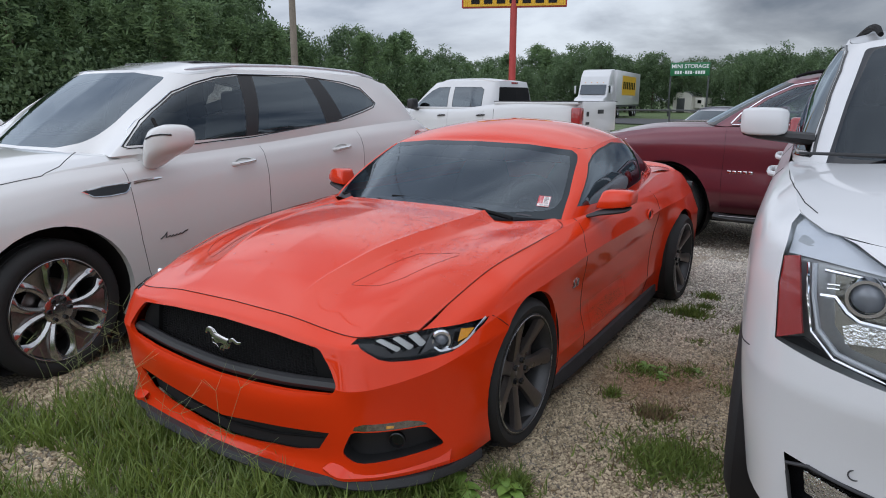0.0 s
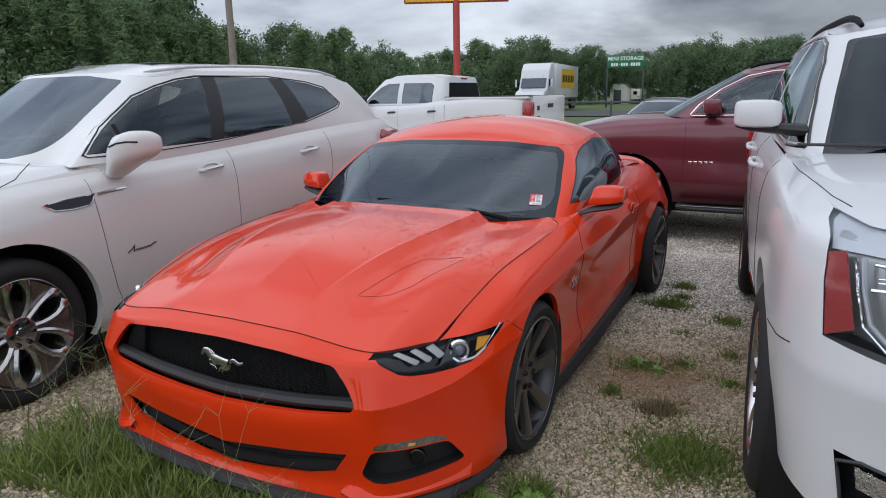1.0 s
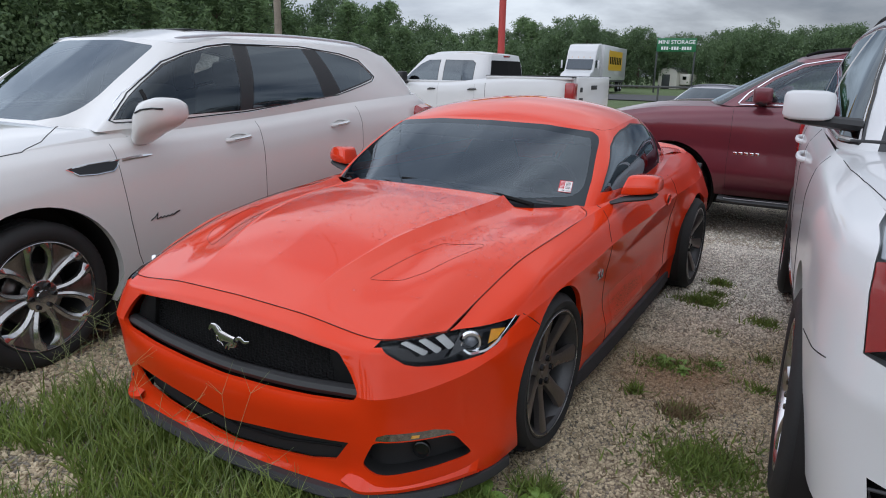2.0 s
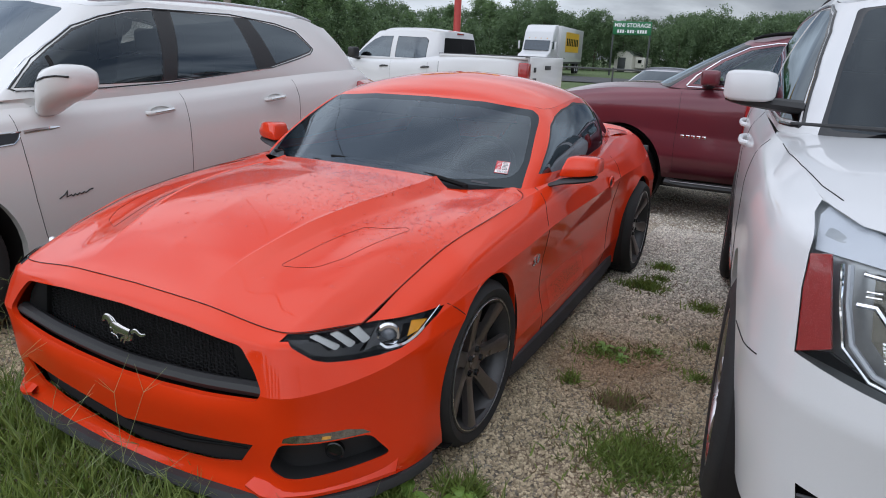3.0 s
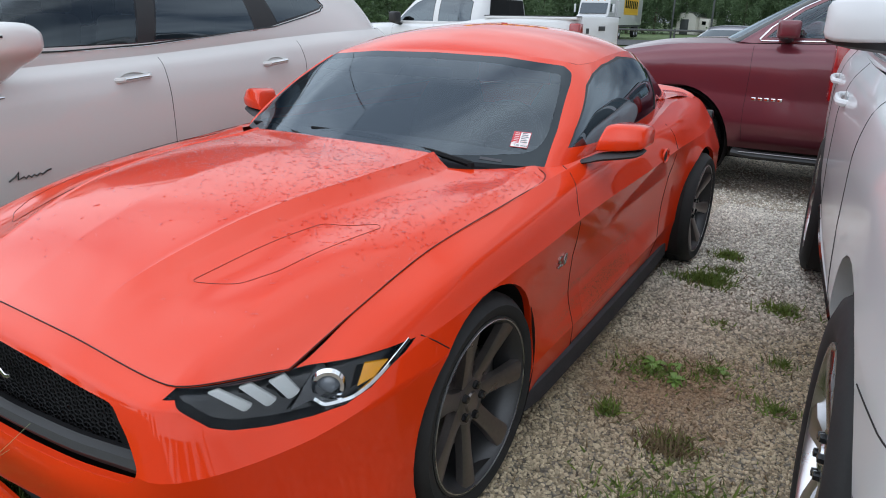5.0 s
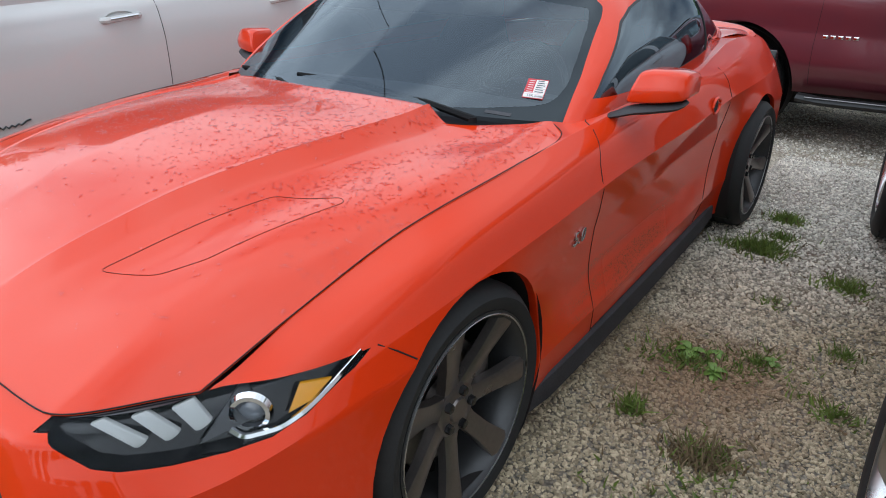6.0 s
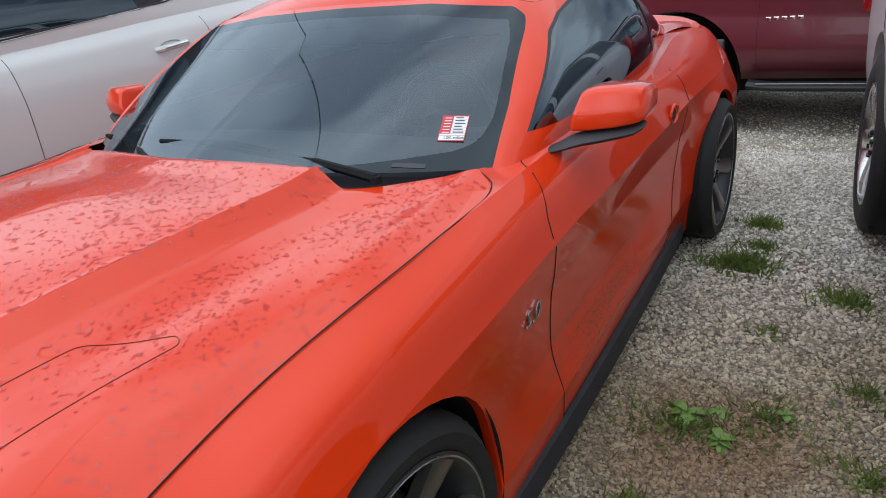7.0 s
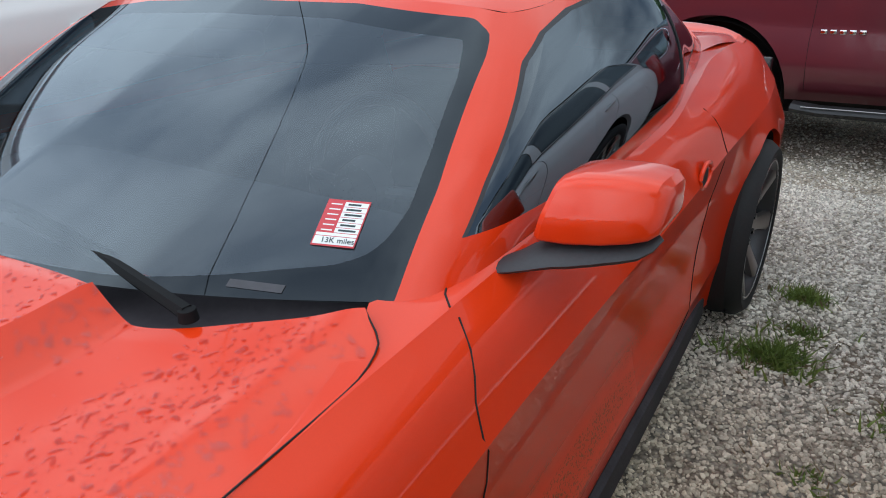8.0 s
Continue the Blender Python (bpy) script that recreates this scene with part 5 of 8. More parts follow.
def make_coupe_cabin(car, tree):
    gh = sheet(whole(greenhouse(BASE, ROOF, 0.03, 120, 22)), (0, 2.6, 0.8))
    skin, plain = BVHTree.FromBMesh(gh), gh.copy()
    half = [(.768, .86), (.764, .895), (.755, .94), (.742, 1.003), (.719, 1.064), (.700, 1.110), (.680, 1.157), (.658, 1.188), (.615, 1.212), (.35, 1.236), (0, 1.242)]
    wind = carve(gh, rounded(half + [(-x, z) for x, z in half[-2::-1]], .012, 2), "y", lambda c: c.y < 2.32)
    border = detach(gh, wind, lip=(0, .012, -.004))
    half = [(.55, .924), (.670, .928), (.703, .937), (.717, .953), (.722, .985), (.702, 1.047), (.664, 1.134), (.628, 1.182), (.34, 1.212), (0, 1.218)]
    clear = carve(border, rounded(half + [(-x, z) for x, z in half[-2::-1]], .01, 2), "y")
    clear_bm = detach(border, clear)
    band = carve(clear_bm, [(-.9, 1.150), (.9, 1.150), (.9, 1.4), (-.9, 1.4)], "y")
    band_bm = detach(clear_bm, band)
    shield = part("windshield", clear_bm, M["coupe_glass"], car, "tinted windshield with a rounded black border")
    top_band = part("shade_band", band_bm, M["shade_glass"], shield, "blue shade band along the top of the glass")
    top_band.visible_shadow = shield.visible_shadow = False
    rim = part("windshield_border", border, M["coupe_border"], shield)
    for ob in (shield, top_band, rim):
        even_shade(ob, plain, 9)
    plain.free()
    on_rim = tree_of(rim)
    spots = [on_rim.find_nearest(Vector((.587, 1.63, .898)) + u * Vector((.036, .017, -.002)) + v * Vector((0, .005, .0042))) for u, v in ((-1, -1), (1, -1), (1, 1), (-1, 1))]
    tag = bmesh.new()
    tag.faces.new([tag.verts.new(p + n * .001) for p, n, _, _ in spots])
    lift = bmesh.ops.extrude_face_region(tag, geom=list(tag.faces))
    for v in lift["geom"]:
        if isinstance(v, bmesh.types.BMVert):
            v.co += spots[0][1] * .0006
    bmesh.ops.recalc_face_normals(tag, faces=tag.faces)
    part("glass_label", tag, M["label_grey"], shield, "small grey label on the dark border")
    side = [(1.805, .922), (1.872, .962), (1.985, 1.032), (2.062, 1.083), (2.18, 1.142), (2.275, 1.176), (2.40, 1.202), (2.60, 1.216), (2.80, 1.208), (3.0, 1.178), (3.16, 1.136), (3.31, 1.075), (3.385, 1.025), (3.392, 1.0), (3.34, .985), (3.1, .972), (2.6, .958), (2.2, .947)]
    for s in (1, -1):
        grow = carve(gh, shift(side, .024), "x", lambda c: c.x * s > .4)
        frame = detach(gh, grow)
        win = carve(frame, shift(side, .013), "x")
        part("side_window", detach(frame, win, lip=(-.008 * s, 0, 0)), M["side_tint"], car, "tinted frameless side window")
        part("window_seal", frame, M["grey_plastic"], car, "grey-black rubber window seal")
        gap = drape(skin, dense([(2.885, .985), (2.93, 1.06), (2.99, 1.165)], .03), "x", s, .001)
        part("glass_gap", tube(gap, .004, 6), M["seam"], car)
    rear = carve(gh, rounded([(-.46, .995), (.46, .995), (.36, 1.14), (-.36, 1.14)], .04, 3), "y", lambda c: c.y > 3.3)
    part("rear_window", detach(gh, rear), M["tint"], car)
    part("cabin_frame", gh, M["red"], car)
    for s in (-1,):
        rib = drape(skin, [(s * q.x, q.y) for q in dense([(.790, .90), (.777, .94), (.754, .998), (.710, 1.10), (.678, 1.16), (.652, 1.20)], .03)], "y", 1, -.004)
        part("pillar_rib", tube(rib, .011, 8, flat=.8), M["red"], car)
    rp = roof_patch(ROOF, (3, 8), 0.078)
    part("roof", sheet(rp, (0, 2.6, 0.5)), M["red"], car)
    # ledge between body and windows, and the rear deck
    a = curve(SHUT[6:13], 60)
    b = curve([(.802, 1.58, .876), (.757, 1.660, .889), (.738, 1.700, .893), (.768, 1.742, .891)] + BASE[4:10], 60)
    for s in (1, -1):
        rows = np.array([(1 - t) * a + t * b for t in np.linspace(0, 1, 5)]) * np.array([s, 1, 1])
        ledge = part("belt_ledge", sheet(rows, (0, 2.6, 0)), M["red"], car)
        top = tree_of(ledge)
        seam(car, top, [(s * .802, 1.79), (s * .815, 1.765), (s * .838, 1.742)], "z", 1, .0016)
        seam(car, top, [(s * .785, 2.975), (s * .805, 2.99), (s * .83, 3.00)], "z", 1, .0016)
    ra, rb = curve(SHUT[11:], 24), curve(BASE[8:], 24)
    rows = np.array([(1 - t) * ra + t * rb + np.array([0, 0, .012 * math.sin(math.pi * t)]) for t in np.linspace(0, 1, 8)])
    part("rear_deck", sheet(whole(rows[:, ::-1]), (0, 4, 0)), M["red"], car)
    lip = curve([(0, 4.47, .968), (.35, 4.45, .966), (.56, 4.38, .955), (.665, 4.28, .938)], 24)
    rows = []
    for dy, dz in ((-.17, -.035), (-.10, -.012), (-.03, .002), (.012, .003), (.022, -.006), (.016, -.020), (-.01, -.03), (-.02, -.06)):
        rows.append(np.array([(x, y + dy * (1 - .35 * (x / .66) ** 4), z + dz * (1 - .25 * (x / .66) ** 4)) for x, y, z in lip]))
    rows = np.array(rows)
    tip = rows[:, -1:].copy()
    tip[..., 0] += .028
    tip[..., 2] -= .022
    part("spoiler", sheet(whole(np.concatenate([rows, tip], 1)), (0, 4.35, .90)), M["red"], car, "red boot-lid spoiler")
    # cowl with its grid, and wipers
    a = curve([(0, 1.385, .892), (.41, 1.46, .884), (.60, 1.545, .866), (.745, 1.66, .862)], 24)
    b = curve([(0, 1.50, .895), (.38, 1.56, .89), (.62, 1.67, .872), (.752, 1.735, .868)], 24)
    rows = np.array([(1 - t) * a + t * b - np.array([0, 0, .012 * math.sin(math.pi * t)]) for t in np.linspace(0, 1, 6)])
    part("cowl_panel", sheet(whole(rows), (0, 1.6, 0)), M["cowl"], car, "black plastic cowl below the windshield")
    for base, tip in (((.565, 1.528, .906), (-.20, 1.545, .958)), ((-.12, 1.445, .922), (-.71, 1.70, .916))):
        p, q = Vector(base), Vector(tip)
        arm = part("wiper", tube([p, p.lerp(q, .25) + Vector((0, .01, .012)), p.lerp(q, .62) + Vector((0, .012, .010))], [.012, .010, .007], 6), M["mesh_black"], car, "black wiper arm and blade")
        part("wiper_blade", tube([p.lerp(q, .28) + Vector((0, .03, .004)), p.lerp(q, .65) + Vector((0, .025, .012)), q], [.006, .009, .005], 6, flat=1.4), M["mesh_black"], arm)
        part("wiper_pivot", lathe([(-.01, .014), (.006, .012), (.010, 0)], 16, "z"), M["mesh_black"], arm, m=Matrix.Translation(p))
    # inside
    part("dashboard", sheet(np.array([[(x, y + .10 * (abs(x) / .7) ** 2 * .5, z - .03 * (x / .7) ** 2) for x in np.linspace(-.70, .70, 24)]
         for y, z in ((1.62, .86), (1.75, .885), (1.92, .895), (2.02, .875), (2.06, .80), (2.04, .66), (2.0, .55))]), (0, 1.8, .4)), M["cloth"], car, "dark grey soft dashboard")
    hoop = [(.36 + .185 * math.cos(a), 2.17 + .05 * math.sin(a), .86 + .178 * math.sin(a)) for a in (2 * math.pi * k / 32 for k in range(32))]
    steer = part("steering_wheel", tube(hoop, .016, 8, closed=True), M["black"], car, "black three-spoke steering wheel")
    for a in (0, math.pi, 1.5 * math.pi):
        part("wheel_spoke", tube([(.36 + .05 * math.cos(a), 2.13, .86 + .05 * math.sin(a)), (.36 + .18 * math.cos(a), 2.165 + .05 * math.sin(a), .86 + .17 * math.sin(a))], .014, 6), M["black"], steer)
    part("steering_hub", lathe([(-.03, .06), (.02, .07), (.03, 0)], 20, "y"), M["black"], steer, m=pose(.36, 2.13, .86))
    for x in (.36, -.36):
        seat = part("seat", box((x, 2.55, .46), (.50, .52, .16), bevel=.05, steps=3), M["cloth"], car, "dark cloth bucket seat")
        rows = []
        for t, w, th in ((0, .25, .07), (.25, .25, .08), (.55, .245, .075), (.8, .215, .06), (1, .16, .035)):
            rows.append((t, w, th))
        bm = bmesh.new()
        back = [[(x + w * math.cos(a), 2.76 + .16 * t + th * math.sin(a), .50 + .56 * t) for a in np.linspace(0, 2 * math.pi, 20)] for t, w, th in rows]
        part("backrest", sheet(np.array(back), (x, 2.84, .75), bm), M["cloth"], seat)
        part("headrest", box((x, 2.945, 1.13), (.26, .10, .17), bevel=.04, steps=3), M["cloth"], seat)
    part("rear_bench", box((0, 3.35, .62), (1.1, .35, .5), bevel=.06, steps=3), M["cloth"], car)
    part("cabin_floor", box((0, 2.6, .29), (1.5, 2.3, .06)), M["seam"], car)
    for s in (1, -1):
        rows = np.array([[(s * x, y, z) for y in np.linspace(1.8, 3.25, 12)] for x, z in ((.80, .90), (.745, .895), (.72, .85), (.735, .70), (.745, .35))])
        part("door_card", sheet(rows, (s * .6, 2.5, .6)), M["cloth"], car, "grey inner door lining")
    part("mirror_inside", box((0, 2.12, 1.155), (.22, .035, .055), bevel=.015, steps=3), M["black"], car)
    # price sticker on the windshield
    make_sticker(car, shield)


def make_sticker(car, shield):
    """The red and white form stuck on the glass, with one line of writing that can be read."""
    pane_tree = tree_of(shield)
    tl, tr, br, bl = (pane_tree.find_nearest(Vector(p))[0] for p in ((.608, 1.772, .986), (.662, 1.806, .972), (.673, 1.742, .930), (.622, 1.708, .940)))
    off = (tr - tl).cross(bl - tl).normalized()
    off = -off if off.y > 0 else off

    def at(u, v, d=.0):
        return tl + u * (tr - tl) + v * (bl - tl) + off * (.0015 + d)

    def patch(u0, u1, v0, v1, d):
        bm = bmesh.new()
        bm.faces.new([bm.verts.new(at(u, v, e)) for e in (0,) for u, v in ((u0, v0), (u1, v0), (u1, v1), (u0, v1))])
        out = bmesh.ops.extrude_face_region(bm, geom=list(bm.faces))
        for v in out["geom"]:
            if isinstance(v, bmesh.types.BMVert):
                v.co += off * d
        bmesh.ops.recalc_face_normals(bm, faces=bm.faces)
        return bm
    paper = part("price_sticker", patch(0, 1, 0, 1, .0006), M["sticker_red"], car, "red and white price sticker with handwriting", smooth=0)
    for k in range(6):
        v = .045 + .113 * k
        part("sticker_field", patch(.42, .97, v, v + .100, .0009), M["paper"], paper, smooth=0)
        part("sticker_bar", patch(.50, .80 + .05 * (k % 3), v + .03, v + .07, .0012), M["ink"], paper, smooth=0)
        part("sticker_word", patch(.10, .36, v + .045, v + .070, .0009), M["paper"], paper, smooth=0)
    part("sticker_field", patch(.03, .97, .725, .785, .0009), M["paper"], paper, smooth=0)
    part("sticker_field", patch(.03, .97, .800, .965, .0009), M["paper"], paper, smooth=0)
    text = bpy.data.curves.new("sticker_writing", "FONT")
    text.body, text.size, text.extrude = "13K miles", .0125, .0002
    ob = new("sticker_writing", text)
    ob.data.materials.append(M["ink"])
    x = (at(1, .92) - at(0, .92)).normalized()
    z = off
    y = z.cross(x)
    m = Matrix((x, y, z)).transposed().to_4x4()
    m.translation = at(.20, .93, .0016)
    ob.parent = paper
    ob.matrix_basis = m


def make_coupe_trim(car, tree):
    for s in (1, -1):
        # door mirror: a black arm and foot strip, and a painted cap with a flat underside
        rows = []
        for x, lo, hi, y0, y1 in ((.878, .942, 1.016, 1.915, 2.015), (.881, .936, 1.025, 1.904, 2.025), (.89, .933, 1.030, 1.899, 2.035), (.93, .935, 1.034, 1.900, 2.045), (.98, .940, 1.034, 1.910, 2.055),
                                  (1.015, .945, 1.031, 1.922, 2.062), (1.038, .949, 1.025, 1.936, 2.066), (1.048, .955, 1.014, 1.950, 2.062), (1.051, .964, 1.000, 1.965, 2.05)):
            prof = rounded([(y0, lo), (y0 - .004, lo + .42 * (hi - lo)), (y0 + .020, hi - .07 * (hi - lo)), (y0 + .045, hi), (y1, hi - .004), (y1 + .004, lo + .004)], .011, 3)
            ring = [(s * (x + (.30 if x < .93 else .12 if x < 1 else .03) * (q.y - .94)), q.x, q.y) for q in prof]
            rows.append(ring + ring[:1])
        bm = sheet(np.array(rows), (s * .98, 1.97, .985))
        bmesh.ops.remove_doubles(bm, verts=bm.verts, dist=1e-5)
        bmesh.ops.holes_fill(bm, edges=[e for e in bm.edges if e.is_boundary])
        bmesh.ops.recalc_face_normals(bm, faces=bm.faces)
        cap = part("door_mirror", bm, M["red"], car, "red mirror cap on a black arm", smooth=28)
        arm = [(s * .815, 1.88, .884), (s * .86, 1.895, .897), (s * .90, 1.915, .911), (s * .96, 1.945, .919), (s * 1.015, 1.965, .928), (s * 1.04, 1.985, .943)]
        part("mirror_arm", tube(curve(arm, 14), [.026, .028, .032, .036, .042, .046, .05, .05, .05, .048, .045, .04, .03, .018], 10, flat=.30), M["grey_plastic"], cap)
        part("mirror_glass", prism(rounded([(s * .905, .950), (s * 1.03, .96), (s * 1.03, 1.005), (s * .92, 1.010)], .02, 3), "y", 2.046, 2.050), M["chrome"], cap)
        # handle: a rim round a dark disc that paints in the hollow's shade
        hit = drape(tree, [(2.80, .778)], "x", s)[0]
        cup = lathe([(.001, .026), (.003, .022), (.002, .012), (.0015, 0)], 20)
        for v in cup.verts:
            v.co = Vector((s * v.co.x, v.co.y * 1.25, v.co.z * 1.05))
        bmesh.ops.recalc_face_normals(cup, faces=cup.faces)
        part("handle_cup", cup, M["seam"], car, m=Matrix.Translation(hit + Vector((s * .003, -.012, 0))))
        rim = [(hit.x + s * .004, hit.y + .050 * math.cos(a), hit.z + .032 * math.sin(a)) for a in (2 * math.pi * k / 20 for k in range(20))]
        part("door_handle", tube(rim, .006, 8, closed=True), M["red"], car, "scooped red door handle")
        # displacement badge on the fender
        place_text(car, "fender_badge", "5.0", .056, tree, 1.562, .608, s, M["wheel_silver"])
        # a brake caliper behind each front wheel
        part("brake_caliper", box((s * (FACE - .09), AXLES[0] + .14, WHEEL_R + .02), (.05, .07, .16), bevel=.015), M["steel"], car)
    part("tail_panel", box((0, 4.70, .70), (1.5, .04, .18), bevel=.012), M["gloss_black"], car)
    for s in (1, -1):
        for x in (.62, .53, .44):
            part("tail_lamp", box((s * x, 4.695, .72), (.06, .06, .15), bevel=.012), M["red_lens"], car)
    part("rear_plate_recess", box((0, 4.76, .50), (.55, .05, .2), bevel=.01), M["black"], car)


def place_text(car, name, words, size, tree, y, z, s, mat):
    hit = drape(tree, [(y, z)], "x", s)[0]
    data = bpy.data.curves.new(name, "FONT")
    data.body, data.size, data.extrude, data.bevel_depth, data.align_x = words, size, .003, .0008, "CENTER"
    data.shear = .3
    data.space_character = 1.1
    ob = new(name, data)
    data.materials.append(mat)
    ob.parent = car
    ob.matrix_basis = Matrix.Translation(hit + Vector((s * .004, 0, -.02))) @ Matrix.Rotation(radians(90 * s), 4, "Z") @ Matrix.Rotation(radians(90), 4, "X")
    return ob


M["skirt"] = surface("dusty_black_plastic", (0.040, 0.038, 0.042), 0.75, spec=0.3, vary=0.4, scale=9, grain=150, bump=0.15)
M["cowl"] = surface("dull_black_cowl", (0.050, 0.044, 0.050), 0.7, spec=0.3, vary=0.2)
M["coupe_glass"] = pane("dark_windshield_glass", (0.62, 0.67, 0.69), ior=1.85)
M["shade_glass"] = pane("blue_shade_band", (0.22, 0.27, 0.40), ior=1.85)
M["coupe_border"] = pane("windshield_border", (0.004, 0.004, 0.005), ior=1.55)
M["signal"] = surface("clear_ribbed_lens", (0.30, 0.28, 0.25), 0.16, coat=1.0, vary=0.7, scale=55, grain=320, bump=0.35, metal=0.9)
M["lit_amber"] = surface("amber_bulb", (0.75, 0.36, 0.06), 0.2, coat=1.0, vary=0.3, scale=80)
M["grey_lens"] = surface("projector_glass", (0.22, 0.23, 0.25), 0.06, coat=1.0, vary=0.1)
M["sticker_red"] = surface("sticker_red", (0.55, 0.05, 0.06), 0.5, vary=0.05)
M["paper"] = surface("sticker_white", (0.80, 0.80, 0.78), 0.6, vary=0.03)
M["label_grey"] = surface("label_grey", (0.05, 0.048, 0.055), 0.5, vary=0.15, scale=40)
M["ink"] = surface("ink", (0.03, 0.05, 0.05), 0.6, vary=0.1)
M["red_dirty"] = surface("dirty_orange_red_paint", (0.71, 0.039, 0.0055), 0.35, coat=1.0, spec=0.05, vary=0.04, scale=1.2, grain=500)
spatter(M["red_dirty"])
M["water"] = pane("rain_water", (1.0, 1.0, 1.0), ior=1.3)
make_coupe()


# ---- the other cars ----
def hull(w, L, axles, levels, nose=.0):
    """Levels of a car body as stations from the middle of the nose round to the middle of the tail. Each level: heights at the nose,
    front axle, middle, rear axle and tail; its inset at the sides; its setback at nose and tail; its extra inset over the hood."""
    a, b = axles
    plan = [(0, 0), (.42, .015), (.72, .075), (.90, .20), (.972, .42), (1, a), (1, a + .62), (1, (a + b) / 2 + .1), (1, b - .55), (.992, b), (.965, L - .45), (.90, L - .16), (.55, L - .03), (0, L)]
    out = []
    for zs, inset, front, back, slim in levels:
        row = []
        for fx, y in plan:
            t = y / L
            z = float(pchip([0, a, (a + b) / 2, b, L], zs, [y])[0])
            k = max(0.0, min(1.0, (a + .55 - y) / .5))
            x = fx * (w - inset - slim * k)
            yy = y + front * (1 - fx ** 2 if y < .3 else max(0, 1 - y / .9)) * 1.0 + (front * .55 * fx ** 2 if y < .3 else 0) - back * max(0, min(1, (y - (L - .6)) / .6))
            row.append((x, yy, z))
        out.append(row)
    return out


def glasshouse(w0, w1, cowl, a_base, head, b_top, tail_top, tail, z0, z1, zr):
    """Window base and roof edge curves: half widths, and places along the car."""
    base = [(0, cowl, z0), (.45 * w0, cowl + .05, z0), (.80 * w0, cowl + .18, z0), (.955 * w0, a_base, z0 - .01), (w0, a_base + .16, z0), (w0, (a_base + tail) / 2 - .2, z0 + .03), (w0, (a_base + tail) / 2 + .5, z0 + .06),
            (.985 * w0, tail - .65, z0 + .10), (.95 * w0, tail - .25, z0 + .11), (.80 * w0, tail - .06, z0 + .11), (0, tail, z0 + .11)]
    roof = [(0, head, z1), (.50 * w1, head + .015, z1 - .005), (.85 * w1, head + .06, z1 - .025), (.955 * w1, head + .13, z1 - .035), (w1, head + .3, z1 - .02), (w1, b_top - .2, z1 + .01), (w1, b_top + .5, z1 + .015),
            (.985 * w1, tail_top - .45, z1 + .0), (.95 * w1, tail_top - .12, zr), (.78 * w1, tail_top - .02, zr + .01), (0, tail_top, zr + .02)]
    return base, roof


def hood_over(top, stop, rear, crown, n=25, nv=24, dip=0.0):
    """A hood between the top level's nose and sides (to station stop) and a rear edge."""
    front, edge = curve(top[:4], n), curve(top[3:stop] + [rear[-1]], nv)
    back = curve(rear, n)
    flip = np.array([-1, 1, 1])
    f = np.concatenate([(front * flip)[::-1][:-1], front])
    r = np.concatenate([(back * flip)[::-1][:-1], back])
    p = coons(f, r, edge * flip, edge)
    u, v = np.linspace(-1, 1, p.shape[1])[None], np.linspace(0, 1, p.shape[0])[:, None]
    p[..., 2] += crown * (1 - np.abs(u) ** 3) * (4 * v * (1 - v)) ** .5
    p[..., 2] += dip * np.exp(-((np.abs(u) - .55) / .12) ** 2) * v ** .5
    return p


def arches(bm, axles, z, r, lip=.05):
    for y in axles:
        for s in (1, -1):
            ring = [(y + r * math.cos(a), z + r * math.sin(a)) for a in (2 * math.pi * k / 40 for k in range(40))]
            hole = carve(bm, ring, "x", lambda c: c.x * s > .5)
            detach(bm, hole, lip=(-lip * s, 0, 0)).free()


def cut_windows(car, gh, polys, s, glass, seal=True, trim=None):
    """Side windows in the cabin's side, each with a black edge; trim: a bright line round them all."""
    for poly in polys:
        ring = carve(gh, poly, "x", lambda c: c.x * s > .3)
        if not ring:
            continue
        pane_bm = detach(gh, ring)
        inner = carve(pane_bm, shift(poly, -.012), "x")
        glass_bm = detach(pane_bm, inner, lip=(-.006 * s, 0, 0))
        window = part("side_window", glass_bm, glass, car, "dark-tinted side window")
        part("window_seal", pane_bm, M["gloss_black"], window)


def handle_on(car, tree, y, z, s, mat, chrome=True, length=.20):
    hit = drape(tree, [(y, z)], "x", s)
    if not hit:
        return
    p = hit[0]
    cup = lathe([(.002, .052), (-.010, .035), (-.012, 0)], 20)
    for v in cup.verts:
        v.co = Vector((s * v.co.x, v.co.y * 1.5, v.co.z * .55))
    bmesh.ops.recalc_face_normals(cup, faces=cup.faces)
    bar = curve([(p.x - s * .004, p.y - length / 2, p.z - .012), (p.x + s * .028, p.y - length * .38, p.z - .008), (p.x + s * .034, p.y, p.z), (p.x + s * .028, p.y + length * .38, p.z + .006), (p.x - s * .004, p.y + length / 2, p.z + .006)], 16)
    grip = part("door_handle", tube(bar, .0135, 8, flat=1.1), mat, car, "door handle with a bright strip" if chrome else "")
    part("handle_cup", cup, mat, grip, m=Matrix.Translation(p + Vector((s * .003, 0, 0))))
    if chrome:
        part("chrome_strip", tube([q + np.array([s * .009, 0, .004]) for q in bar[3:-3]], .008, 6, flat=.8), M["chrome"], grip)


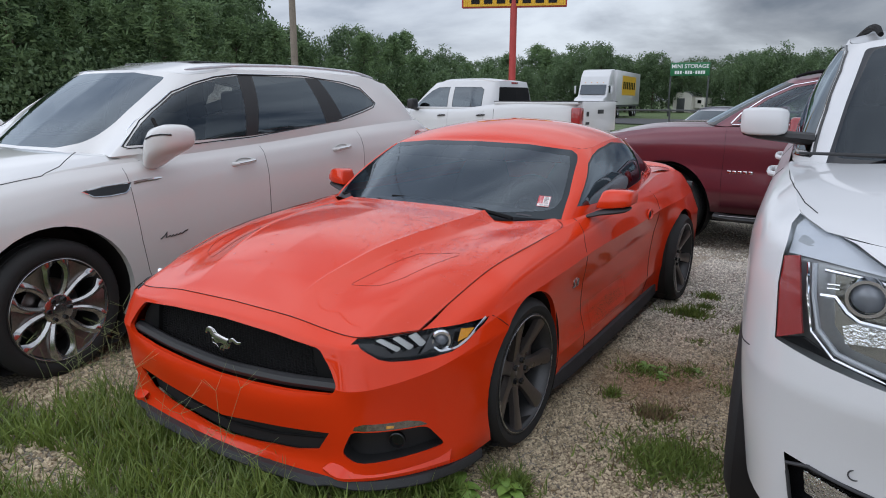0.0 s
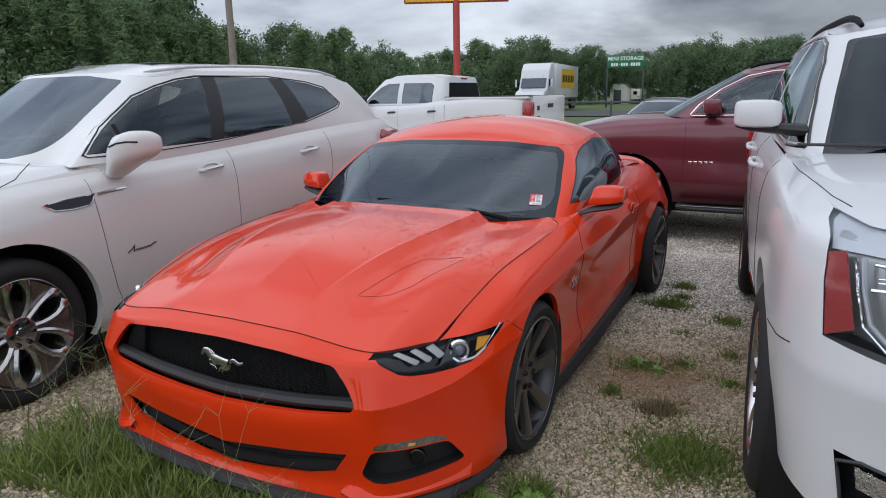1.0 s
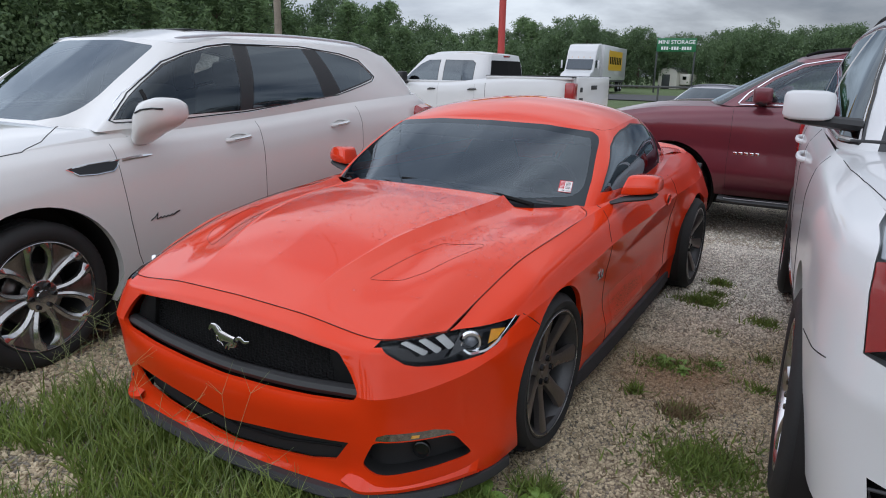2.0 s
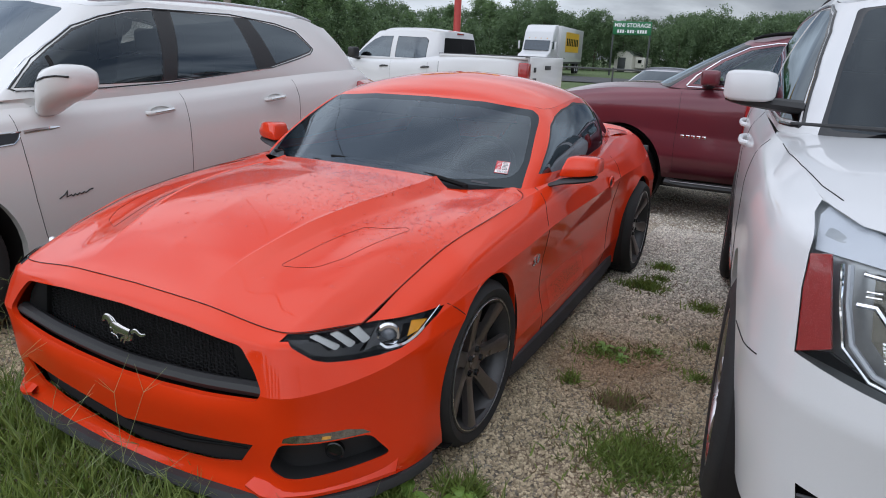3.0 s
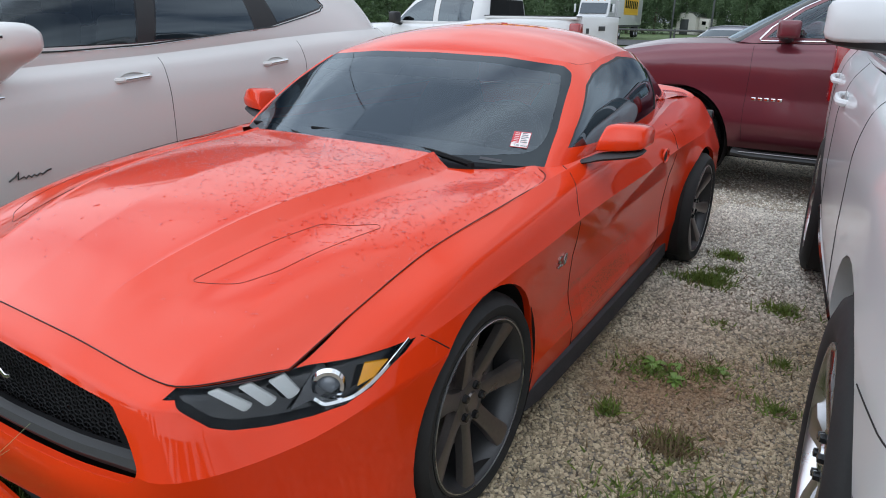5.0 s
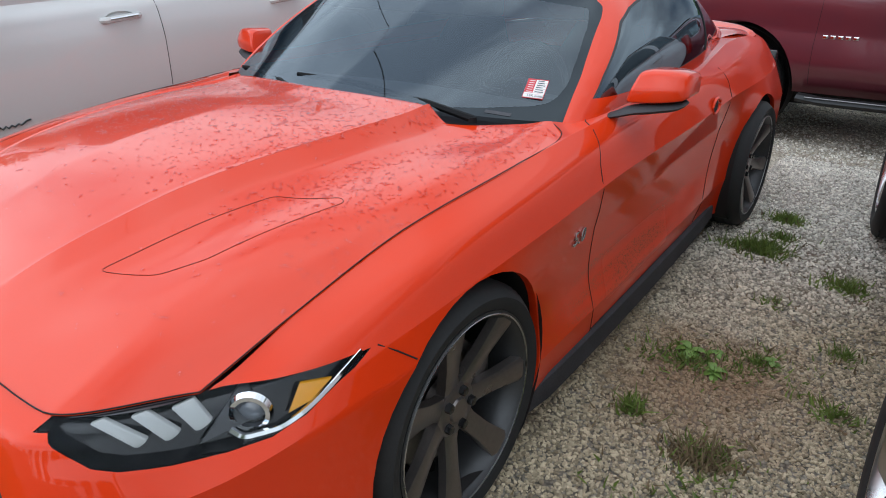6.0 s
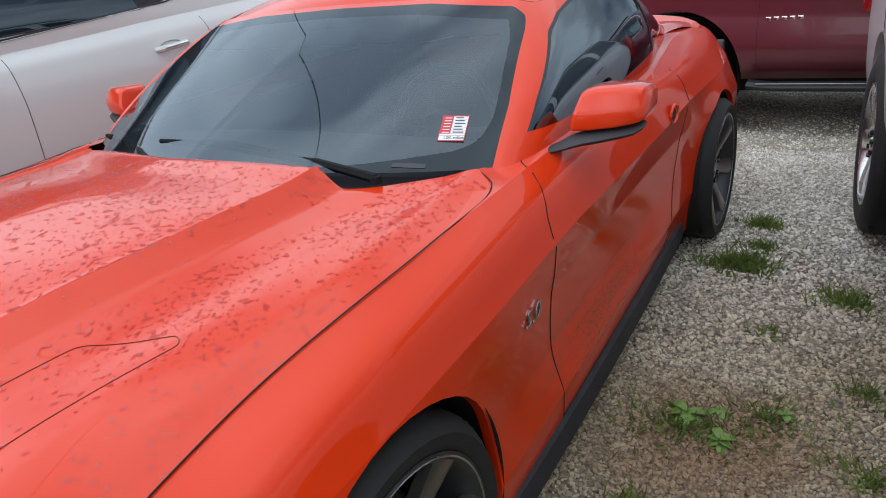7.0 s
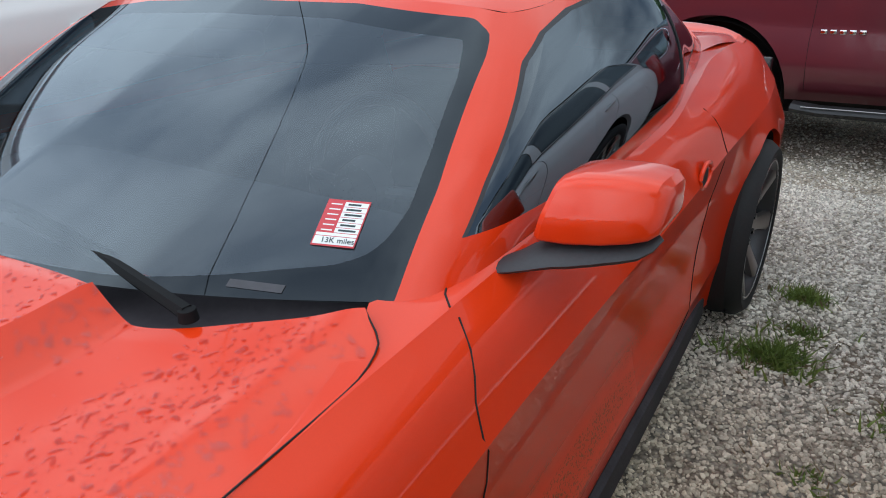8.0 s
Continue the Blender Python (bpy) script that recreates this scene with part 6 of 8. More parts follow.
def mirror_on(car, x0, y, z, s, cap, arm_mat, size=(.21, .24, .16), tilt=.0):
    """A door mirror that stands out from x0: a shell with a cut-off back, an arm and the glass."""
    w, d, h = size
    rows = []
    for t, k in ((0, .60), (.05, .84), (.2, .97), (.55, 1.0), (.85, .96), (.96, .84), (1, .6)):
        ring = []
        for m in range(20):
            a = 2 * math.pi * m / 20
            c, q = math.cos(a), math.sin(a)
            ring.append((s * (x0 + .07 + w * t), y + (d / 2) * k * np.sign(c) * abs(c) ** .42 * (1 if c > 0 else .8) + tilt * t, z + (h / 2) * k * np.sign(q) * abs(q) ** .22))
        rows.append(ring + ring[:1])
    bm = sheet(np.array(rows), (s * (x0 + .07 + w / 2), y, z))
    bmesh.ops.remove_doubles(bm, verts=bm.verts, dist=1e-5)
    holes = [e for e in bm.edges if e.is_boundary]
    bmesh.ops.holes_fill(bm, edges=holes)
    shell = part("door_mirror", bm, cap, car, "", smooth=50)
    line = curve([(s * (x0 - .03), y + .03, z - h * .62), (s * (x0 + .06), y + .01, z - h * .55), (s * (x0 + .16), y, z - h * .48), (s * (x0 + .07 + w * .92), y + tilt, z - h * .42)], 10)
    part("mirror_arm", tube(line, [.05, .048, .046, .044, .042, .04, .038, .036, .03, .02], 8, flat=.6), arm_mat, shell)
    part("mirror_glass", prism(rounded([(s * (x0 + .10), z - h * .38), (s * (x0 + w + .04), z - h * .36), (s * (x0 + w + .04), z + h * .38), (s * (x0 + .10), z + h * .38)], .03, 3), "y", y + d * .42, y + d * .46), M["chrome"], shell)
    return shell


def cabin_inside(car, w, y0, y1, z0, z1, mat):
    """Dashboard, seats and a wheel, seen through the glass."""
    part("dashboard", box((0, y0 + .24, z0 - .10), (1.6 * w, .5, .22), bevel=.06, steps=3), M["cloth"], car)
    hoop = [(.4 + .18 * math.cos(a), y0 + .52 + .05 * math.sin(a), z0 - .02 + .17 * math.sin(a)) for a in (2 * math.pi * k / 28 for k in range(28))]
    part("steering_wheel", tube(hoop, .015, 8, closed=True), M["black"], car)
    for y in [y0 + .95] + ([y0 + 1.85] if y1 - y0 > 2.2 else []):
        for x in (.42, -.42):
            seat = part("seat", box((x, y, z0 - .42), (.52, .52, .16), bevel=.05, steps=3), mat, car)
            part("backrest", box((x, y + .27, z0 - .08), (.50, .14, .62), bevel=.05, steps=3, m=Matrix.Rotation(-.18, 3, "X")), mat, seat)
            part("headrest", box((x, y + .36, z0 + .32), (.26, .09, .17), bevel=.035, steps=3), mat, seat)
    part("cabin_floor", box((0, (y0 + y1) / 2, z0 - .62), (2 * w, y1 - y0, .05)), M["seam"], car)


def wheels_on(car, axles, x, r, rim, w, style, steer=0, wells=None):
    first = make_wheel(car, pose(x, axles[0], r, 0, 0, steer), r, rim, w, style)
    for y, s in ((axles[1], 1), (axles[0], -1), (axles[1], -1)):
        copy_thing(first, pose(s * x, y, r, 25, 0, (0 if s > 0 else 180) + (steer if y == axles[0] else 0)))
    for y in axles:
        for s in (1, -1):
            wheel_well(car, s * (x - .36), s * (x - .03), y, r + .02, wells)


def close_top(car, top, base, a, stop, mat):
    """The ledge between a body's top level and the window base, and the tail's upper closing."""
    p, q = curve(top[a:stop], 50), curve(base[3:9], 50)
    for s in (1, -1):
        rows = np.array([(1 - t) * p + t * q for t in np.linspace(0, 1, 4)]) * np.array([s, 1, 1])
        part("belt_ledge", sheet(rows, (0, 2.6, 0)), mat, car)
    p, q = curve(top[stop - 2:], 20), curve(base[7:], 20)
    rows = np.array([(1 - t) * p + t * q for t in np.linspace(0, 1, 4)])
    part("tail_ledge", sheet(whole(rows[:, ::-1]), (0, 3, 0)), mat, car)


def sweep_mirror(car, s):
    """A mirror whose cap sweeps up and out from a low foot on the door."""
    rows = []
    for x, y, z, d, h in ((.90, 1.66, 1.165, .05, .035), (.95, 1.645, 1.175, .066, .054), (1.0, 1.635, 1.205, .082, .068), (1.04, 1.635, 1.248, .102, .088), (1.085, 1.645, 1.288, .116, .098),
                          (1.14, 1.66, 1.308, .116, .092), (1.18, 1.68, 1.318, .104, .078), (1.208, 1.70, 1.322, .08, .056), (1.22, 1.715, 1.322, .045, .03)):
        ring = []
        for m in range(24):
            a = 2 * math.pi * m / 24
            c, q = math.cos(a), math.sin(a)
            ring.append((s * x, y + d * np.sign(c) * abs(c) ** .75, z + h * np.sign(q) * abs(q) ** .6))
        rows.append(ring + ring[:1])
    bm = sheet(np.array(rows), (s * 1.08, 1.65, 1.26))
    bmesh.ops.remove_doubles(bm, verts=bm.verts, dist=1e-5)
    bmesh.ops.holes_fill(bm, edges=[e for e in bm.edges if e.is_boundary])
    shell = part("door_mirror", bm, M["pearl"], car, "pearl white mirror with a dark strip", smooth=60)
    strip = drape(tree_of(shell), [(s * q.x, q.y) for q in dense([(1.075, 1.315), (1.12, 1.334), (1.17, 1.343), (1.205, 1.340)], .02)], "y", 1, .002)
    part("mirror_strip", tube(strip, .0055, 6), M["gloss_black"], shell)
    part("mirror_glass", prism(rounded([(s * 1.03, 1.235), (s * 1.195, 1.265), (s * 1.20, 1.36), (s * 1.06, 1.365)], .03, 3), "y", 1.765, 1.775), M["chrome"], shell)


# ---- the pearl white crossover ----
def make_crossover():
    car = thing("crossover", "pearl white crossover with chrome trim and polished wheels, on gravel", "car", pose(-2.615, -.62, -.055))
    axles, r = (.98, 4.05), .392
    lv = hull(1.0, 5.0, axles, [
        ((1.00, 1.13, 1.225, 1.33, 1.36), .105, .22, .22, .06),
        ((.95, 1.06, 1.16, 1.25, 1.28), .045, .12, .12, .03),
        ((.80, .92, 1.00, 1.06, 1.06), .012, .05, .05, 0),
        ((.62, .74, .74, .80, .80), .0, .02, .02, 0),
        ((.45, .50, .47, .50, .52), .012, 0, 0, 0),
        ((.33, .34, .33, .35, .38), .03, .03, .03, 0),
        ((.22, .24, .24, .25, .28), .07, .08, .10, 0)])
    top = lv[0]
    bm = sheet(whole(net(lv, 150, 40)), (0, 2.6, .7))
    arches(bm, axles, r + .02, .452)
    body = part("body", bm, M["pearl"], car)
    base, roof = glasshouse(.895, .70, 1.28, 1.43, 2.02, 2.7, 4.46, 4.80, 1.215, 1.745, 1.69)
    rear = [(0, 1.33, 1.225), (.45, 1.37, 1.222), (.72, 1.46, 1.215), (.875, 1.55, 1.20)]
    hood = part("hood", sheet(hood_over(top, 6, rear, .05), (0, 1, 0)), M["pearl"], car)
    gh = sheet(whole(greenhouse(base, roof, .035, 120, 22)), (0, 3.0, 1.0))
    cab = BVHTree.FromBMesh(gh)
    wind = carve(gh, rounded([(-.39, 1.245), (.39, 1.245), (.52, 1.275), (.575, 1.32), (.61, 1.40), (.62, 1.55), (.605, 1.69), (.30, 1.725), (-.30, 1.725), (-.605, 1.69), (-.62, 1.55), (-.61, 1.40), (-.575, 1.32), (-.52, 1.275)], .03, 3), "y", lambda c: c.y < 2.15)
    part("windshield", detach(gh, wind), M["shield"], car, "slanted windshield with a dark lower border")
    front = [(1.535, 1.266), (1.61, 1.338), (1.681, 1.396), (1.779, 1.464), (1.965, 1.579), (2.148, 1.643), (2.36, 1.692), (2.54, 1.712), (2.445, 1.285)]
    pillar = [(2.54, 1.715), (2.66, 1.718), (2.545, 1.291), (2.445, 1.285)]
    middle = [(2.66, 1.718), (3.22, 1.715), (3.30, 1.345), (2.545, 1.291)]
    quarter = [(3.22, 1.715), (3.36, 1.71), (3.50, 1.384), (3.30, 1.345)]
    third = [(3.36, 1.71), (3.66, 1.675), (3.87, 1.63), (4.0, 1.51), (3.96, 1.485), (3.80, 1.447), (3.50, 1.384)]
    for s in (1, -1):
        cut_windows(car, gh, [front], s, M["glass"])
        cut_windows(car, gh, [middle, third], s, M["tint"])
        for q in (pillar, quarter):
            part("black_pillar", detach(gh, carve(gh, q, "x", lambda c: c.x * s > .3)), M["black"], car)
    rw = carve(gh, rounded([(-.62, 1.36), (.62, 1.36), (.52, 1.58), (-.52, 1.58)], .04, 3), "y", lambda c: c.y > 4.3)
    part("rear_window", detach(gh, rw), M["tint"], car)
    frame = part("cabin_frame", gh, M["pearl"], car)
    skin = part("roof", sheet(roof_patch(roof, (3, 8), .05), (0, 3, 1)), M["pearl"], car)
    close_top(car, top, base, 6, 12, M["pearl"])
    part("sunroof", box((0, 2.95, 1.812), (.86, 1.10, .012), bevel=.005), M["gloss_black"], car, "dark glass sunroof")
    tree = tree_of(body)
    edge, under = curve(top[3:6] + [rear[-1]], 30), curve(top[3:7], 30)
    for s in (1, -1):
        rows = np.array([(1 - t) * edge + t * (under + (.012, 0, -.014)) + (0, 0, .004 * math.sin(math.pi * t)) for t in np.linspace(0, 1, 4)]) * np.array([s, 1, 1])
        wing = part("fender_top", sheet(rows, (0, 1, 0)), M["pearl"], car)
        seam(car, tree_of(hood, wing, body), [(s * .80, .45), (s * .84, .83), (s * .848, 1.03), (s * .80, 1.158), (s * .70, 1.27), (s * .60, 1.365)], "z", 1, .0025, "hood_gap")
        seam(car, cab, [(1.768, 1.275), (1.758, 1.425)], "x", s, .012, "window_divider")
        # bright line round the windows
        outline = [(1.508, 1.262), (1.61, 1.353), (1.681, 1.410), (1.779, 1.478), (1.965, 1.593), (2.148, 1.656), (2.323, 1.700), (2.498, 1.724), (3.2, 1.731), (3.66, 1.690), (3.88, 1.645), (4.02, 1.51), (3.97, 1.472), (3.80, 1.434), (3.48, 1.369), (2.5, 1.272), (2.03, 1.253), (1.53, 1.248)]
        line = drape(cab, dense(outline, .04, True), "x", s, .001)
        part("window_trim", tube(line, .0034, 6, closed=True), M["chrome"], car, "chrome window surround")
        line = drape(cab, dense(shift(outline, -.0085), .04, True), "x", s, .001)
        part("window_gasket", tube(line, .0052, 6, closed=True), M["gloss_black"], car)
        seam(car, tree, [(1.455, 1.25), (1.46, 1.20), (1.475, .95), (1.50, .70), (1.535, .50), (1.58, .36)], "x", s)
        seam(car, tree, [(2.545, 1.27), (2.555, 1.0), (2.545, .70), (2.52, .36)], "x", s)
        seam(car, tree, [(3.62, 1.34), (3.655, 1.15), (3.64, .95), (3.58, .86)], "x", s)
        seam(car, tree, [(1.5, .37), (3.5, .37)], "x", s)
        handle_on(car, tree, 2.345, 1.115, s, M["pearl"])
        handle_on(car, tree, 3.375, 1.155, s, M["pearl"])
        # fender vent and its bright spear
        vent = drape(tree, [(1.185, 1.03), (1.30, 1.046), (1.478, 1.056), (1.455, 1.022), (1.43, 1.004), (1.333, .996), (1.24, 1.0)], "x", s, .003)
        bm = bmesh.new()
        bm.faces.new([bm.verts.new(p) for p in vent])
        out = bmesh.ops.extrude_face_region(bm, geom=list(bm.faces))
        for v in out["geom"]:
            if isinstance(v, bmesh.types.BMVert):
                v.co.x -= s * .012
        bmesh.ops.recalc_face_normals(bm, faces=bm.faces)
        part("fender_vent", bm, M["gloss_black"], car, "black fender vent with a chrome spear")
        rim = drape(tree, dense([(1.18, 1.031), (1.30, 1.048), (1.48, 1.058), (1.455, 1.018), (1.43, .999), (1.333, .991), (1.24, .995)], .03, True), "x", s, .004)
        part("vent_rim", tube(rim, .0045, 6, closed=True), M["chrome"], car)
        spear = drape(tree, dense([(1.49, 1.053), (1.56, 1.060), (1.685, 1.066)], .04), "x", s, .004)
        part("vent_spear", tube(spear, [.010] * (len(spear) - 1) + [.004], 6), M["chrome"], car)
        # plain script badge on the door
        stroke = [(1.62, .688), (1.65, .705), (1.668, .726), (1.662, .690), (1.69, .700), (1.697, .690), (1.712, .702), (1.722, .692), (1.738, .703), (1.748, .694), (1.765, .705), (1.775, .697), (1.80, .712), (1.82, .716)]
        pts = drape(tree, stroke, "x", s, .003)
        part("door_script", tube(pts, .0042, 5), M["gloss_black"], car, "small dark script badge on the door")
        sweep_mirror(car, s)
        rail = curve([(s * .655, 2.15, 1.742), (s * .675, 2.6, 1.785), (s * .675, 3.2, 1.80), (s * .665, 3.85, 1.785), (s * .64, 4.22, 1.738)], 30)
        part("roof_rail", tube(rail, [.004] + [.011] * 28 + [.004], 8), M["lamp_pale"], car, "satin silver roof rail")
        lamp = prism([(s * .62, .96), (s * .93, 1.02), (s * .945, .93), (s * .65, .86)], "y", .15, .32, bevel=.02)
        part("headlight", lamp, M["grey_lens"], car)
        tail = [(s * .955, 4.46, 1.18), (s * .935, 4.62, 1.19), (s * .85, 4.82, 1.19), (s * .55, 4.93, 1.18)]
        part("tail_lamp", tube(curve(tail, 16), [.02] + [.075] * 14 + [.03], 8, flat=1.0), M["red_lens"], car, "dark red wraparound tail lamp")
    part("lower_cladding", box((0, 2.5, .25), (1.94, 2.0, .10), bevel=.03), M["black"], car)
    part("grille", prism([(-.5, .55), (.5, .55), (.58, .85), (-.58, .85)], "y", -.005, .06, bevel=.02), M["dark_alloy"], car)
    cabin_inside(car, .74, 1.45, 4.4, 1.20, 1.6, M["tan"])
    wheels_on(car, axles, .985, r, .292, .25, "split", 6, .46)
    return car


# ---- the white large SUV ----
def make_large_suv(name, label, m, paint, front=True):
    car = thing(name, label, "car", m)
    axles, r = ((.97, 3.72) if front else (1.0, 3.95)), .405 if front else .415
    if front:
        levels = [
            ((1.15, 1.225, 1.235, 1.27, 1.28), .085, .10, .10, .03),
            ((1.11, 1.16, 1.15, 1.17, 1.17), .025, .05, .06, .005),
            ((.98, 1.02, 1.0, 1.02, 1.02), .0, .02, .03, 0),
            ((.77, .84, .80, .84, .84), .0, -.015, .01, 0),
            ((.62, .66, .60, .64, .62), .012, .02, 0, 0),
            ((.50, .52, .45, .50, .50), .03, .035, 0, 0),
            ((.36, .38, .36, .38, .38), .05, .06, .04, 0)]
    else:
        levels = [
            ((1.17, 1.305, 1.335, 1.36, 1.36), .085, .10, .10, .03),
            ((1.12, 1.235, 1.26, 1.27, 1.26), .025, .05, .06, .005),
            ((1.03, 1.12, 1.10, 1.12, 1.10), .0, .02, .03, 0),
            ((.82, .92, .86, .92, .90), .012, -.015, .01, 0),
            ((.66, .70, .64, .70, .66), .0, .02, 0, 0),
            ((.52, .54, .50, .54, .52), .02, .035, 0, 0),
            ((.40, .42, .42, .42, .42), .05, .06, .04, 0)]
    lv = hull(1.02, 5.18, axles, levels)
    # the sills tuck in between the wheels
    for row, tuck in zip(lv[4:], (.0, .03, .09)):
        for k in (6, 7, 8):
            row[k] = (row[k][0] - tuck, *row[k][1:])
    top = lv[0]
    bm = sheet(whole(net(lv, 150, 40, crease=(3,))), (0, 2.6, .7))
    arches(bm, axles, r + (.02 if front else .045), .47 if front else .495)
    if front:
        nose = lambda c: c.y < 1.2
        for s in (1, -1):
            outline = [(.648, .838), (.718, .850), (.803, .866), (.904, .889), (.912, 1.03), (.908, 1.10), (.896, 1.165), (.878, 1.185), (.80, 1.17), (.75, 1.156), (.672, 1.112)]
            glass = detach(bm, carve(bm, [(s * x, z) for x, z in outline], "y", nose), lip=(0, .02, 0))
            on_glass, inner = BVHTree.FromBMesh(glass), glass.copy()
            lamp = part("headlight", glass, M["lens"], car, "large clear headlight with chrome inside")
            make_big_lamp(lamp, on_glass, inner, s)
            rim = [(.50, .40), (.826, .44), (.852, .588), (.684, .563), (.50, .54)]
            fog = detach(bm, carve(bm, [(s * x, z) for x, z in rim], "y", nose), lip=(0, .008, 0))
            on_fog = BVHTree.FromBMesh(fog)
            edge = drape(on_fog, [(s * q.x, q.y) for q in dense(shift(rim, -.006), .03, True)], "y", 1, .002)
            lampbar = behind(on_fog, [(.81, .552), (.70, .530), (.53, .505), (.53, .45), (.70, .462), (.80, .485)], s, .012, .012, .003)
            fogp = part("fog_pocket", bowl(fog, (0, .06, 0), (0, .004, 0)), M["gloss_black"], car, "black fog lamp pocket with a bright rim")
            if len(edge) > 3:
                part("fog_rim", tube(edge, .005, 6, closed=True), M["grey_plastic"], fogp)
            part("fog_lamp", lampbar, M["crystal"], fogp, "faceted clear fog lamp")
            at = drape(BVHTree.FromBMesh(bm), [(s * .695, .599)], "y")[0]
            eye = lathe([(.002, .012), (-.001, .0125), (-.001, .015), (.002, .0155)], 24, "y", closed=True)
            part("parking_sensor", eye, M["grey_plastic"], car, m=Matrix.Translation(at))
        hole = carve(bm, [(-.62, .80), (.62, .80), (.60, 1.08), (-.60, 1.08)], "y", nose)
        part("grille_backing", detach(bm, hole, sink=(0, .06, 0), lip=(0, .06, 0)), M["seam"], car)
        for k in range(5):
            part("grille_bar", tube([(-.60, .07, .83 + .052 * k), (0, .03, .83 + .052 * k), (.60, .07, .83 + .052 * k)], .014, 6), M["chrome"], car)
    body = part("body", bm, paint, car)
    # how far the window base, the header and the roof stand above the white one's
    up, rise, fore = (0, 0, 0) if front else (.095, .025, .12)
    base, roof = glasshouse(.925, .73, 1.30 - fore, 1.62 - fore, 2.08, 2.7, 4.78, 5.08, 1.235 + up, 1.80 + rise, 1.74 + rise)
    rear = [(0, 1.34 - fore, 1.25 + up), (.45, 1.38 - fore, 1.25 + up), (.75, 1.50 - fore, 1.245 + up), (.93, 1.64 - fore, 1.235 + up)]
    hood = part("hood", sheet(hood_over(top, 7, rear, .035, dip=.012), (0, 1, 0)), paint, car)
    gh = sheet(whole(greenhouse(base, roof, .03, 120, 22)), (0, 3.0, 1.0))
    skin = BVHTree.FromBMesh(gh)
    slim = .045 if front else 0
    wind = carve(gh, rounded([(-.845 + slim, 1.225 + up), (.845 - slim, 1.225 + up), (.785 - slim, 1.493 + up / 2), (.72 - slim, 1.735 + rise), (.35, 1.78 + rise), (-.35, 1.78 + rise), (-.72 + slim, 1.735 + rise), (-.785 + slim, 1.493 + up / 2)], .02, 3), "y", lambda c: c.y < 2.2)
    border = detach(gh, wind)
    clear = carve(border, rounded([(-.775, 1.265 + up), (.775, 1.265 + up), (.725, 1.50 + up / 2), (.645, 1.735 + rise), (-.645, 1.735 + rise), (-.725, 1.50 + up / 2)], .04, 4), "y")
    shield = part("windshield", detach(border, clear), M["suv_shield"] if front else M["shield"], car, "windshield with a dark border")
    part("windshield_border", border, M["gloss_black"], shield)
    if front:
        w1 = [(1.645, 1.278), (1.832, 1.447), (2.066, 1.622), (2.24, 1.714), (2.40, 1.754), (2.70, 1.762), (2.72, 1.288)]
        outline = [(1.62, 1.275), (1.82, 1.45), (2.06, 1.63), (2.24, 1.725), (2.40, 1.765), (2.75, 1.775), (3.6, 1.77), (4.52, 1.74), (4.71, 1.385), (3.8, 1.33), (2.75, 1.278), (1.62, 1.262)]
    else:
        w1 = [(1.68, 1.375), (1.75, 1.455), (1.93, 1.60), (2.16, 1.718), (2.40, 1.765), (2.70, 1.775), (2.72, 1.38)]
        outline = [(1.625, 1.358), (1.70, 1.455), (1.90, 1.612), (2.14, 1.738), (2.39, 1.785), (2.75, 1.795), (3.6, 1.79), (4.52, 1.76), (4.71, 1.44), (3.8, 1.40), (2.75, 1.362), (1.64, 1.345)]
    w2 = [(2.80, 1.755 + .8 * rise), (3.58, 1.75 + .8 * rise), (3.68, 1.70), (3.74, 1.34 + .6 * up), (2.82, 1.30 + .8 * up)]
    w3 = [(3.82, 1.745), (4.50, 1.72), (4.68, 1.40 + .5 * up), (3.86, 1.35 + .5 * up)]
    for s in (1, -1):
        cut_windows(car, gh, [w1], s, M["tint"] if front else M["glass"])
        cut_windows(car, gh, [w2, w3], s, M["tint"])
    frame = part("cabin_frame", gh, paint, car)
    part("roof", sheet(roof_patch(roof, (3, 8), .045), (0, 3, 1)), paint, car)
    close_top(car, top, base, 7, 12, paint)
    tree = tree_of(body)
    if front:
        for s in (1, -1):
            seam(car, tree_of(hood, body), [(s * .925, 1.27), (s * .918, 1.05), (s * .90, .80), (s * .868, .56), (s * .835, .43)], "z", 1, .0016, "hood_gap")
    for s in (1, -1):
        line = drape(skin, dense(outline, .05, True), "x", s, .001)
        part("window_trim", tube(line, .008, 6, closed=True), M["chrome"] if paint is M["maroon"] else M["gloss_black"], car)
        d = 0 if front else .045
        seam(car, tree, [(1.55 + d, 1.24 + up), (1.56 + d, 1.10), (1.55 + d, .80), (1.56 + d, .50)], "x", s)
        seam(car, tree, [(2.76, 1.27), (2.77, 1.0), (2.76, .50)], "x", s)
        seam(car, tree, [(3.80, 1.3), (3.76, 1.05), (3.62, .85), (3.5, .75)], "x", s)
        seam(car, tree, [(.62, .78), (.42, .80), (.30, .82)], "x", s, .002)
        handle_on(car, tree, 2.58, 1.105, s, paint, False)
        handle_on(car, tree, 3.58, 1.12, s, paint, False)
        mirror_on(car, .885, 1.70 if front else 1.83, 1.405 if front else 1.445, s, paint, M["black"], (.195, .20, .125 if front else .15), .03)
        if not front:
            board = [(s * 1.0, 1.56, .40), (s * 1.015, 1.68, .385), (s * 1.015, 3.2, .385), (s * 1.0, 3.36, .40)]
            part("running_board", tube(curve(board, 12), .075, 8, flat=.5), M["black"], car, "black running board")
            part("board_strip", tube([(s * 1.078, 1.62, .415), (s * 1.078, 3.25, .415)], .004, 6), M["steel"], car)
        if front:
            line = drape(tree, dense([(1.60, .52), (3.0, .55)], .1), "x", s, .004)
            part("door_moulding", tube(line, .012, 6), M["chrome"], car)
